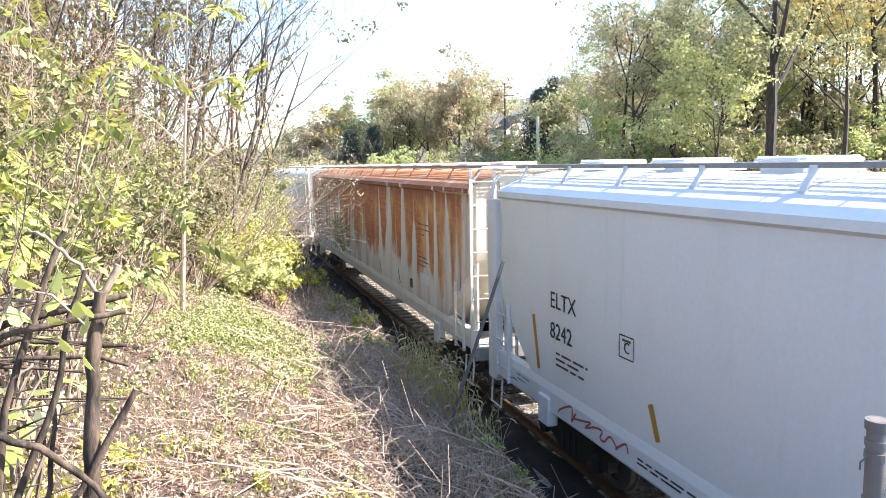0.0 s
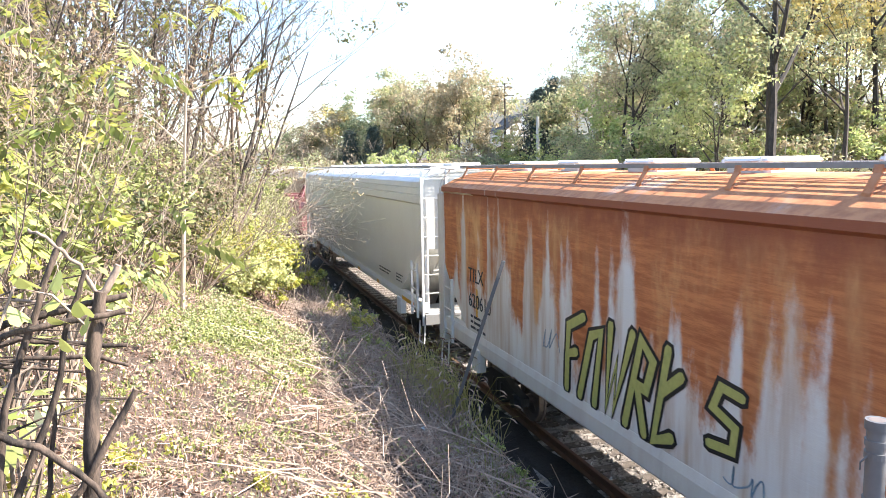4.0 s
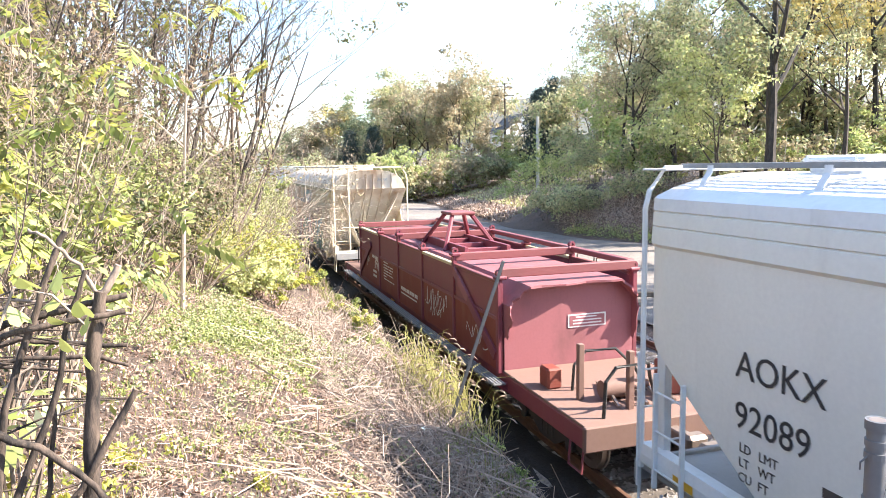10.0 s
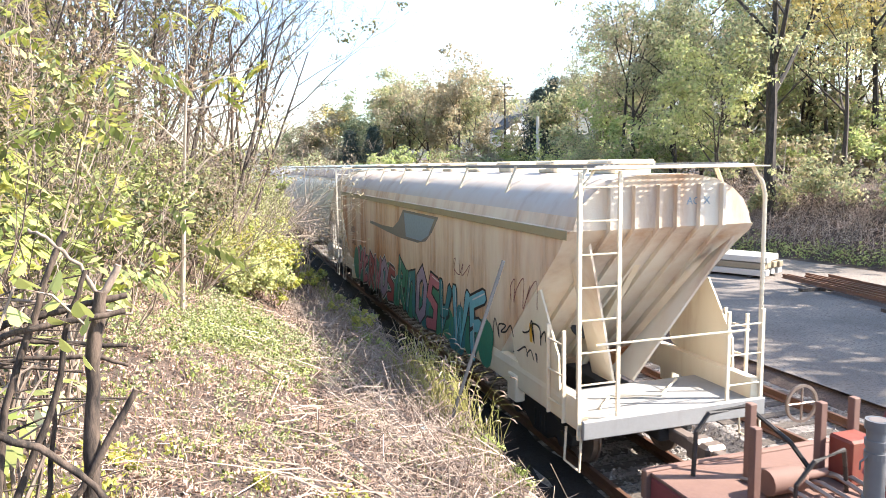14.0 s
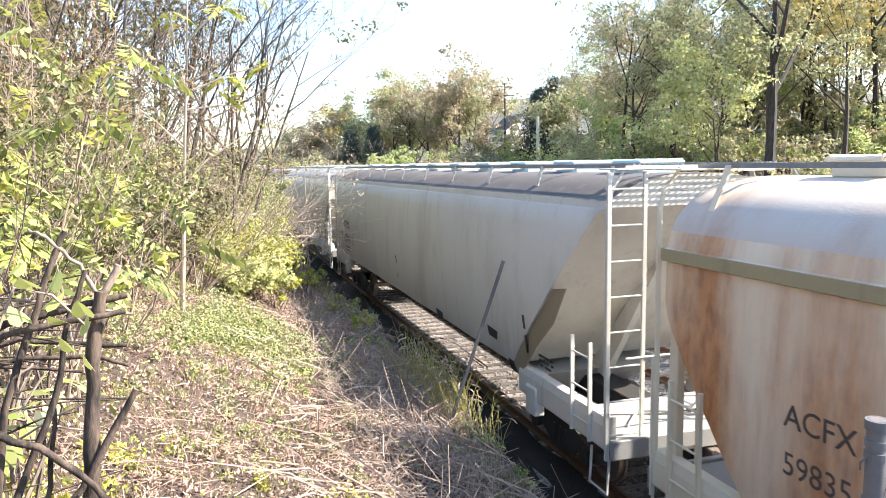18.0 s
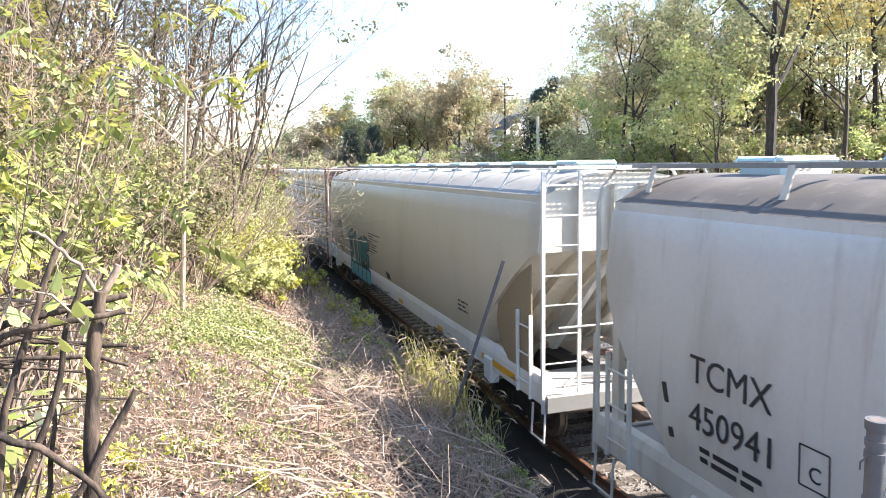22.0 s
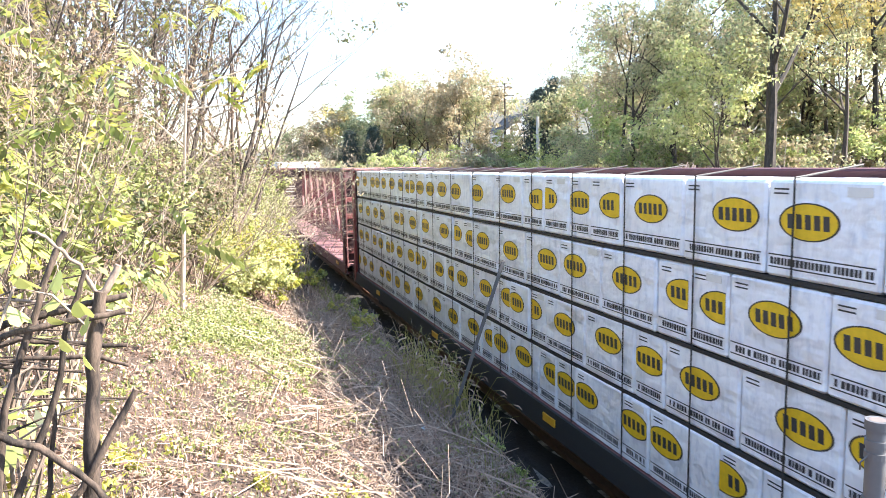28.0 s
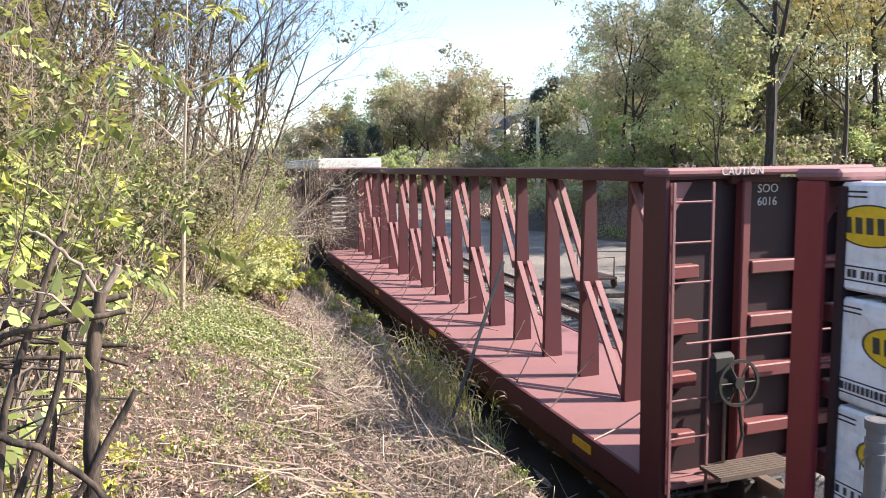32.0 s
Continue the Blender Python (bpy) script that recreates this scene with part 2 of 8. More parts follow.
M = dict(
    grey=paint("grey_car_paint", (0.70, 0.71, 0.72), (0.46, 0.45, 0.43), 0.3, 0.45),
    beige=paint("pale_beige_car_paint", (0.76, 0.74, 0.68), (0.55, 0.52, 0.46), 0.3, 0.45),
    cream=paint("cream_grey_car_paint", (0.66, 0.63, 0.56), (0.26, 0.22, 0.16), 0.5, 0.5),
    steelgrey=paint("dusty_grey_car_paint", (0.62, 0.60, 0.56), (0.38, 0.33, 0.27), 0.7, 0.5),
    tan=rusty("rust_streaked_tan_paint", (0.74, 0.62, 0.46), (0.50, 0.22, 0.075), (0.29, 0.105, 0.035), 0.34, 0.84, 2.7, -0.22),
    rust=rust_panels("rust_eaten_grey_paint", (0.70, 0.68, 0.64)),
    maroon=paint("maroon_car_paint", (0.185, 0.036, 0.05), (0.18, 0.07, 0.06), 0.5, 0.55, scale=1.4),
    # lighter copy of the maroon, with sunlight put into its colour
    maroon_lit=paint("sunlit_maroon_paint", (0.20, 0.055, 0.055), (0.14, 0.06, 0.05), 0.6, 0.6),
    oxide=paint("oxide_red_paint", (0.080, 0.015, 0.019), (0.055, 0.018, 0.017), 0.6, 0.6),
    deck=paint("pale_red_deck_paint", (0.25, 0.115, 0.115), (0.13, 0.06, 0.058), 0.6, 0.75, streak=False),
    white=paint("white_paint", (0.75, 0.74, 0.70), (0.5, 0.47, 0.42), 0.4, 0.5),
    black=paint("black_grimy_steel", (0.03, 0.029, 0.028), (0.05, 0.04, 0.03), 0.6, 0.7),
    letter=plain("black_lettering", (0.03, 0.03, 0.035), 0.6),
    browndeck=paint("brown_dusty_deck", (0.19, 0.11, 0.085), (0.10, 0.05, 0.042), 0.8, 0.8, streak=False),
    crimson=paint("crimson_car_paint", (0.24, 0.028, 0.035), (0.13, 0.03, 0.03), 0.5, 0.5),
    postgrey=plain("dull_zinc_post", (0.17, 0.17, 0.175), 0.55, 0.35),
    canebrown=bark("broken_brown_cane", (0.30, 0.21, 0.155), (0.15, 0.10, 0.075)),
    # brush stems paled to make up for sun that the trees block
    brushpink=bark("sunlit_pale_brush", (0.50, 0.41, 0.34), (0.30, 0.235, 0.19)),
    oxidewarm=paint("brown_red_paint", (0.20, 0.038, 0.024), (0.24, 0.10, 0.06), 0.8, 0.7, scale=2.0),
    amber=plain("dull_amber_reflector", (0.42, 0.22, 0.035), 0.5),
    creamrail=paint("cream_rail_paint", (0.60, 0.50, 0.30), (0.35, 0.26, 0.15), 0.5, 0.6),
    # maroon darkened to hold the shade of the bulkhead recess
    darkpanel=paint("shaded_maroon_paint", (0.026, 0.008, 0.012), (0.02, 0.009, 0.010), 0.5, 0.7),
    olivetrim=paint("olive_grime_trim", (0.36, 0.30, 0.17), (0.22, 0.17, 0.09), 0.5, 0.7),
    # faded hood paint, paled further for the sunlight on it
    hoodpink=paint("lit_faded_maroon", (0.28, 0.092, 0.10), (0.14, 0.055, 0.052), 0.9, 0.7, scale=1.6),
    fadedink=plain("faded_dark_print", (0.085, 0.065, 0.055), 0.7),
    letter_w=plain("white_lettering", (0.62, 0.58, 0.55), 0.6),
    yellow=plain("yellow_reflector", (0.75, 0.40, 0.03), 0.4),
    steel=plain("worn_steel", (0.30, 0.24, 0.20), 0.45, 0.6),
    galv=plain("galvanised_steel", (0.33, 0.33, 0.33), 0.45, 0.7),
    rail=plain("rusty_rail_steel", (0.16, 0.085, 0.055), 0.6, 0.4),
    railtop=plain("worn_rail_head", (0.35, 0.32, 0.30), 0.3, 0.8),
    tie=bark("weathered_tie_timber", (0.05, 0.04, 0.033), (0.12, 0.10, 0.082)),
    wrap=wrapped("white_lumber_wrap", (0.86, 0.87, 0.89), (0.66, 0.69, 0.75)),
    wrapink=plain("black_print", (0.04, 0.04, 0.045), 0.5),
    wrapyel=plain("yellow_print", (0.80, 0.52, 0.02), 0.5),
    timber=bark("sawn_timber_ends", (0.45, 0.30, 0.15), (0.6, 0.45, 0.28)),
    concrete=paint("pale_concrete", (0.50, 0.48, 0.44), (0.3, 0.28, 0.25), 0.6, 0.9, streak=False),
    ballast=earth("ballast_stone", (0.34, 0.31, 0.28), (0.24, 0.215, 0.195), (0.04, 0.035, 0.031), 1.5, 13.0, 1.0, 0.08),
    # near-black ground colour that stands in for deep shade by the rail
    near_shade=earth("near_black_shade", (0.030, 0.026, 0.023), (0.018, 0.016, 0.014), (0.010, 0.009, 0.008), 1.2, 20.0, 0.8, 0.05),
    gravel=earth("gravel_lot", (0.24, 0.205, 0.175), (0.15, 0.13, 0.115), (0.085, 0.075, 0.065), 0.25, 12.0, 0.6, 0.04),
    soil=earth("straw_covered_soil", (0.13, 0.09, 0.07), (0.085, 0.06, 0.047), (0.03, 0.022, 0.016), 1.6, 22.0, 0.9, 0.06),
    straw=leafy("dry_cane", [(0.40, 0.295, 0.23), (0.27, 0.18, 0.135), (0.54, 0.43, 0.34), (0.11, 0.07, 0.05)], 0.1, 0.8),
    grass=leafy("bank_grass", [(0.12, 0.16, 0.03), (0.22, 0.24, 0.06), (0.30, 0.28, 0.10), (0.08, 0.12, 0.03)], 0.4),
    leaf=leafy("bush_leaves", [(0.12, 0.15, 0.035), (0.28, 0.33, 0.085), (0.47, 0.49, 0.16), (0.035, 0.05, 0.016)], 0.32),
    leaf_bank=leafy("olive_bank_leaves", [(0.035, 0.045, 0.015), (0.11, 0.125, 0.04), (0.24, 0.235, 0.085), (0.30, 0.22, 0.13), (0.06, 0.07, 0.022), (0.20, 0.22, 0.065)], 0.25),
    leaf_y=leafy("yellow_leaves", [(0.46, 0.45, 0.08), (0.30, 0.35, 0.065), (0.58, 0.50, 0.12), (0.14, 0.18, 0.04)], 0.38),
    leaf_t=leafy("tree_leaves", [(0.22, 0.27, 0.14), (0.40, 0.43, 0.22), (0.53, 0.51, 0.27), (0.52, 0.44, 0.27), (0.10, 0.13, 0.065)], 0.52),
    leaf_b=leafy("browning_leaves", [(0.44, 0.35, 0.23), (0.36, 0.32, 0.19), (0.48, 0.38, 0.25), (0.24, 0.24, 0.15)], 0.45),
    leaf_l=leafy("bright_green_leaves", [(0.30, 0.38, 0.13), (0.42, 0.48, 0.18), (0.54, 0.54, 0.23), (0.18, 0.25, 0.08)], 0.5),
    leaf_lime=leafy("lime_leaves", [(0.52, 0.54, 0.20), (0.62, 0.61, 0.27), (0.38, 0.43, 0.16), (0.64, 0.57, 0.31), (0.22, 0.28, 0.10)], 0.45),
    leaf_gold=leafy("golden_leaves", [(0.62, 0.47, 0.15), (0.52, 0.44, 0.17), (0.66, 0.52, 0.20), (0.34, 0.33, 0.12)], 0.45),
    leaf_weed=leafy("weed_leaves", [(0.24, 0.29, 0.11), (0.38, 0.42, 0.19), (0.50, 0.50, 0.28), (0.11, 0.145, 0.05)], 0.35),
    leaf_far=leafy("dull_green_leaves", [(0.21, 0.26, 0.14), (0.34, 0.38, 0.19), (0.46, 0.47, 0.25), (0.13, 0.17, 0.10)], 0.48),
    leaf_brown=leafy("dry_hanging_leaves", [(0.20, 0.135, 0.085), (0.28, 0.20, 0.13), (0.14, 0.09, 0.055), (0.22, 0.20, 0.08)], 0.3, 0.7),
    sumac_red=plain("sumac_seed_red", (0.16, 0.03, 0.025), 0.8),
    leaf_d=leafy("dark_needles", [(0.03, 0.055, 0.045), (0.045, 0.07, 0.055), (0.02, 0.035, 0.03)], 0.15),
    bark=bark("grey_brown_bark", (0.036, 0.028, 0.022), (0.10, 0.08, 0.065)),
    twigdark=bark("brown_twigs", (0.055, 0.040, 0.030), (0.15, 0.11, 0.085)),
    bark_d=bark("near_black_oak_bark", (0.022, 0.018, 0.015), (0.07, 0.058, 0.048)),
    bark_s=bark("tan_sapling_bark", (0.46, 0.38, 0.28), (0.28, 0.22, 0.165)),
    bark_p=bark("pale_sapling_bark", (0.42, 0.36, 0.28), (0.30, 0.25, 0.19)),
    twig=bark("dry_twigs", (0.17, 0.125, 0.095), (0.34, 0.27, 0.21)),
    creamtrim=rusty("rust_specked_cream_trim", (0.72, 0.63, 0.47), (0.44, 0.24, 0.10), (0.30, 0.14, 0.06), 0.62, 1.0, 3.0, 0.1),
    dullroof=paint("dull_pale_roof_paint", (0.31, 0.305, 0.295), (0.22, 0.21, 0.19), 0.6, 0.65),
    palegrey=paint("pale_grey_steel_paint", (0.76, 0.76, 0.75), (0.42, 0.40, 0.37), 0.35, 0.5),
    putty=paint("putty_car_paint", (0.55, 0.51, 0.43), (0.36, 0.32, 0.26), 0.4, 0.45),
    tanplate=paint("dull_tan_plate", (0.27, 0.22, 0.15), (0.22, 0.16, 0.10), 0.5, 0.7),
    roofgrey=paint("grimy_dark_roof", (0.10, 0.09, 0.085), (0.24, 0.22, 0.20), 0.6, 0.75),
    stainroof=rusty("rust_stained_pale_roof", (0.56, 0.50, 0.44), (0.36, 0.20, 0.11), (0.24, 0.13, 0.07), 0.55, 1.05, 4.2, 0.2),
    rustroof=rusty("rust_eaten_roof", (0.66, 0.60, 0.54), (0.52, 0.22, 0.09), (0.36, 0.13, 0.05), lo=0.18, hi=0.55),
    specktrim=rusty("rust_specked_grey_trim", (0.66, 0.63, 0.57), lo=0.62, hi=1.0, top=3.0, fall=0.1),
    hatchblue=paint("pale_blue_hatch_paint", (0.45, 0.60, 0.64), (0.62, 0.62, 0.60), 0.9, 0.5, scale=2.0),
    litter=leafy("fallen_leaves", [(0.34, 0.20, 0.145), (0.48, 0.33, 0.25), (0.15, 0.085, 0.06), (0.56, 0.44, 0.35)], 0.1, 0.8),
    grass_y=leafy("yellowing_grass", [(0.40, 0.36, 0.12), (0.30, 0.30, 0.08), (0.48, 0.42, 0.18)], 0.3),
    hill=earth("hazy_wood", (0.075, 0.085, 0.07), (0.10, 0.09, 0.07), (0.055, 0.065, 0.055), 0.01, 0.06, 1.0, 2.0),
    endcream=rusty("rust_run_cream_end", (0.66, 0.60, 0.50), (0.42, 0.22, 0.09), (0.28, 0.13, 0.06), 0.52, 0.95, 3.2, 0.2),
    oldsteel=plain("dull_dark_steel", (0.15, 0.15, 0.15), 0.6, 0.3),
    gritsteel=plain("grey_grating_steel", (0.26, 0.27, 0.28), 0.6, 0.3),
    dead=bark("dead_grey_brush", (0.38, 0.30, 0.24), (0.17, 0.13, 0.10)),
    limb=bark("dark_cut_limbs", (0.012, 0.009, 0.007), (0.13, 0.092, 0.068), 14.0),
)


# ---- geometry helpers ----
class Geo:
    """Vertices and faces of one mesh."""

    def __init__(self):
        self.v, self.f = [], []

    def add(self, verts, faces):
        n = len(self.v)
        self.v.extend(tuple(p) for p in verts)
        self.f.extend(tuple(n + i for i in f) for f in faces)
        return self

    def box(self, x0, x1, y0, y1, z0, z1, c=0.0, m=None):
        """A box, with edges cut back by c."""
        if c <= 0:
            vs = [(x, y, z) for x in (x0, x1) for y in (y0, y1) for z in (z0, z1)]
            fs = [(0, 1, 3, 2), (4, 6, 7, 5), (0, 4, 5, 1), (2, 3, 7, 6), (0, 2, 6, 4), (1, 5, 7, 3)]
        else:
            ce, h = ((x0 + x1) / 2, (y0 + y1) / 2, (z0 + z1) / 2), ((x1 - x0) / 2, (y1 - y0) / 2, (z1 - z0) / 2)
            vs, ix = [], {}
            for sx in (-1, 1):
                for sy in (-1, 1):
                    for sz in (-1, 1):
                        for k in range(3):
                            s = (sx, sy, sz)
                            ix[s, k] = len(vs)
                            vs.append(tuple(ce[i] + s[i] * (h[i] - (0 if i == k else c)) for i in range(3)))
            fs = []
            for k in range(3):
                i, j = (k + 1) % 3, (k + 2) % 3
                for sg in (-1, 1):
                    ring = []
                    for a, b in ((-1, -1), (1, -1), (1, 1), (-1, 1)):
                        s = [0, 0, 0]
                        s[k], s[i], s[j] = sg, a, b
                        ring.append(ix[tuple(s), k])
                    fs.append(tuple(ring if sg > 0 else ring[::-1]))
                for a in (-1, 1):
                    for b in (-1, 1):
                        s, t = [0, 0, 0], [0, 0, 0]
                        s[i], s[j], s[k] = a, b, -1
                        t[i], t[j], t[k] = a, b, 1
                        q = (ix[tuple(s), i], ix[tuple(t), i], ix[tuple(t), j], ix[tuple(s), j])
                        fs.append(q if a * b < 0 else q[::-1])
            for s in [(a, b, d) for a in (-1, 1) for b in (-1, 1) for d in (-1, 1)]:
                t = (ix[s, 0], ix[s, 1], ix[s, 2])
                fs.append(t if s[0] * s[1] * s[2] > 0 else t[::-1])
        if m is not None:
            vs = [m @ Vector(p) for p in vs]
        return self.add(vs, fs)

    def tube(self, pts, r, n=6, caps=True):
        """A round bar through points; r is one radius or one for each point."""
        pts = [Vector(p) for p in pts]
        rs = r if isinstance(r, (list, tuple)) else [r] * len(pts)
        vs, fs = [], []
        up = Vector((0.13, 0.21, 0.97))
        for i, p in enumerate(pts):
            d = (pts[min(i + 1, len(pts) - 1)] - pts[max(i - 1, 0)]).normalized()
            if abs(d.dot(up)) > 0.95:
                up = Vector((0.97, 0.2, 0.1))
            a = d.cross(up).normalized()
            b = d.cross(a)
            vs += [p + rs[i] * (math.cos(t) * a + math.sin(t) * b) for t in [2 * math.pi * k / n for k in range(n)]]
        for i in range(len(pts) - 1):
            fs += [(i * n + k, i * n + (k + 1) % n, (i + 1) * n + (k + 1) % n, (i + 1) * n + k) for k in range(n)]
        if caps:
            fs += [tuple(range(n))[::-1], tuple((len(pts) - 1) * n + k for k in range(n))]
        return self.add(vs, fs)

    def disc(self, c, axis, r0, r1, w, n=20):
        """A thick ring or wheel about an axis, from radius r0 to r1, w wide."""
        c, ax = Vector(c), Vector(axis).normalized()
        a = ax.orthogonal().normalized()
        b = ax.cross(a)
        vs, fs = [], []
        for k in range(n):
            t = 2 * math.pi * k / n
            d = math.cos(t) * a + math.sin(t) * b
            vs += [c + d * r1 - ax * w / 2, c + d * r1 + ax * w / 2, c + d * r0 + ax * w / 2, c + d * r0 - ax * w / 2]
        for k in range(n):
            i, j = 4 * k, 4 * ((k + 1) % n)
            fs += [(i + q, j + q, j + (q + 1) % 4, i + (q + 1) % 4) for q in range(4)]
        return self.add(vs, fs)

    def loft(self, rings, caps=True):
        n = len(rings[0])
        vs = [p for r in rings for p in r]
        fs = []
        for i in range(len(rings) - 1):
            fs += [(i * n + k, (i + 1) * n + k, (i + 1) * n + (k + 1) % n, i * n + (k + 1) % n) for k in range(n)]
        if caps:
            fs += [tuple(range(n)), tuple((len(rings) - 1) * n + k for k in range(n))[::-1]]
        return self.add(vs, fs)

    def prism(self, outline, axis, a, b):
        """A flat outline pushed along an axis ('x', 'y' or 'z') from a to b."""
        def at(p, q):
            return {'x': (q, p[0], p[1]), 'y': (p[0], q, p[1]), 'z': (p[0], p[1], q)}[axis]
        return self.loft([[at(p, a) for p in outline], [at(p, b) for p in outline]])

    def mesh(self, name, smooth=0):
        me = bpy.data.meshes.new(name)
        me.from_pydata(self.v, [], self.f)
        me.validate()
        bm = bmesh.new()
        bm.from_mesh(me)
        bmesh.ops.recalc_face_normals(bm, faces=bm.faces)
        bm.to_mesh(me)
        bm.free()
        if smooth:
            me.polygons.foreach_set("use_smooth", [True] * len(me.polygons))
            me.set_sharp_from_angle(angle=radians(smooth))
        return me


def part(name, geo, material, parent, label="", smooth=0):
    """One mesh object under a thing or a part."""
    me = geo.mesh(name, smooth) if isinstance(geo, Geo) else geo
    if not me.materials:
        me.materials.append(material)
    ob = new(name, me)
    ob.parent = parent
    if label:
        ob["label"] = label
    return ob


def piece(name, me, parent, m):
    """A repeat of a mesh, placed in its thing's space."""
    ob = new(name, me)
    ob.parent = parent
    ob.matrix_basis = m
    return ob


def thing(name, label, category, at=(0, 0, 0), group="", kind=""):
    ob = new(name)
    ob.location = at
    return tagged(ob, label, category, group, kind)


def solid(name, geo, material, label, category="", group="", kind="", smooth=0):
    me = geo.mesh(name, smooth) if isinstance(geo, Geo) else geo
    me.materials.append(material)
    return tagged(new(name, me), label, category, group, kind)


def lettering(words, size, material, parent, m, name="lettering", align='LEFT', bold=0.0):
    """Raised letters in the built-in font, as a mesh."""
    cu = bpy.data.curves.new(name, 'FONT')
    cu.body, cu.size, cu.extrude, cu.align_x, cu.offset = words, size, 0.002, align, bold
    cu.resolution_u = 3
    tmp = new(name, cu)
    me = bpy.data.meshes.new_from_object(tmp.evaluated_get(bpy.context.evaluated_depsgraph_get()))
    bpy.data.objects.remove(tmp)
    me.materials.append(material)
    return piece(name, me, parent, m)


def side(x, y, z):
    """The pose of writing on a car's near side: it reads along -y, and faces -x."""
    return Matrix(((0, 0, -1, x), (-1, 0, 0, y), (0, 1, 0, z), (0, 0, 0, 1)))


def front(x, y, z):
    """The pose of writing on a car's leading end: it reads along +x, and faces -y."""
    return Matrix(((1, 0, 0, x), (0, 0, -1, y), (0, 1, 0, z), (0, 0, 0, 1)))


# ---- ground ----
PROFILE_X = (-200, -60, -15, -6, -2, 0, 1.8, 3.1, 3.7, 4.15, 4.8, 12.2, 13.0, 22.0)
PROFILE_Z = (40, 18, 9.0, 5.1, 3.2, 2.3, 1.5, 1.3, 0.1, -0.4, -0.55, -0.55, -0.3, -0.3)
FOOT_Y = (-60, 0, 24, 36, 45, 54, 75, 113, 135, 150, 400)
FOOT_X = (38, 34, 29, 26, 23.5, 22.7, 25, 30, 22, 14, 12)


def ground_height(x, y):
    x, y = np.asarray(x, float), np.asarray(y, float)
    z = np.interp(x, PROFILE_X, PROFILE_Z)
    z = z + np.where(x < 3.0, 0.85 * np.exp(-(y / 3.0) ** 2), 0) * np.clip((3.0 - x) / 2.0, 0, 1)
    d = x - np.interp(y, FOOT_Y, FOOT_X)
    rise = np.interp(d, (0, 1, 5.5, 14, 40, 120, 400), (0, 0.4, 3.4, 3.5, 5.5, 9, 20))
    mound = np.interp(d, (0, 1, 10, 16, 40, 120, 400), (0, 0.2, 1.8, 2.1, 4.5, 9, 20))
    w = np.interp(y, (52, 60, 102, 116), (0, 1, 1, 0))
    z = np.where(x > 12, z + rise * (1 - w) + mound * w, z)
    n = 0.10 * np.sin(x * 1.7 + 0.6 * y) * np.sin(y * 1.1 - 0.4 * x) + 0.06 * np.sin(x * 4.1 + y * 2.3) * np.sin(3.3 * y - x)
    return z + n * np.where((x < 3.7) | (d > 1.0), 1.0, 0.1)


def height(x, y):
    return float(ground_height(x, y))


def grid_lines(a, b, fine0, fine1, step, grow=1.35):
    mid = list(np.arange(fine0, fine1 + 1e-6, step))
    lo, s = [], step
    while (lo[-1] if lo else fine0) > a:
        s *= grow
        lo.append((lo[-1] if lo else fine0) - s)
    hi, s = [], step
    while (hi[-1] if hi else fine1) < b:
        s *= grow
        hi.append((hi[-1] if hi else fine1) + s)
    return np.array(lo[::-1] + mid + hi)


def make_ground():
    xs = grid_lines(-700, 900, -8, 40, 0.4)
    ys = grid_lines(-300, 1500, -4, 60, 0.45)
    X, Y = np.meshgrid(xs, ys)
    Z = ground_height(X, Y)
    v = np.stack((X, Y, Z), -1).reshape(-1, 3)
    nx, ny = len(xs), len(ys)
    i = (np.arange(ny - 1)[:, None] * nx + np.arange(nx - 1)[None, :]).reshape(-1)
    f = np.stack((i, i + 1, i + 1 + nx, i + nx), -1)
    me = bpy.data.meshes.new("ground")
    me.from_pydata(v.tolist(), [], f.tolist())
    me.polygons.foreach_set("use_smooth", [True] * len(me.polygons))
    solid("ground", me, M["soil"], "earth bank covered with dry straw and weeds", "ground", kind="structure")


def make_lot():
    g = Geo()
    ys = list(np.arange(-30, 116, 3.0))
    rows = []
    for y in ys:
        x1 = float(np.interp(y, FOOT_Y, FOOT_X)) - 0.3 + 0.5 * math.sin(y * 0.7)
        rows.append([(x, y, -0.25 + 0.03 * math.sin(x * 1.3 + y) * math.sin(y * 0.8)) for x in np.linspace(12.9, x1, 14)])
    v = [p for r in rows for p in r]
    n = 14
    f = [(i * n + k, i * n + k + 1, (i + 1) * n + k + 1, (i + 1) * n + k) for i in range(len(rows) - 1) for k in range(n - 1)]
    g.add(v, f)
    solid("gravel_lot", g, M["gravel"], "pale grey gravel yard beside the tracks", "yard", kind="structure", smooth=60)


def make_shade_strip():
    """A near-black strip, added as painted shade between the bank's foot and the near rail."""
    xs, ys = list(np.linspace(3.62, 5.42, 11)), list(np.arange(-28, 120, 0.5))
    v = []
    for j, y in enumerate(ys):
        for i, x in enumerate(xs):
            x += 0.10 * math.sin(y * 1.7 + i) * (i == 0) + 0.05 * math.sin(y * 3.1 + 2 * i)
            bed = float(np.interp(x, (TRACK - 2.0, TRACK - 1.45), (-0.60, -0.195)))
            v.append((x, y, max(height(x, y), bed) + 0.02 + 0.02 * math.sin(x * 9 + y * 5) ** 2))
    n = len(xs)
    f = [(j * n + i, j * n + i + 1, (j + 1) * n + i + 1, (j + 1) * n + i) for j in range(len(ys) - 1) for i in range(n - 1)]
    solid("trackside_shade", Geo().add(v, f), M["near_shade"], "near-black strip painting in the shade beside the train", "ditch", kind="structure", smooth=60)


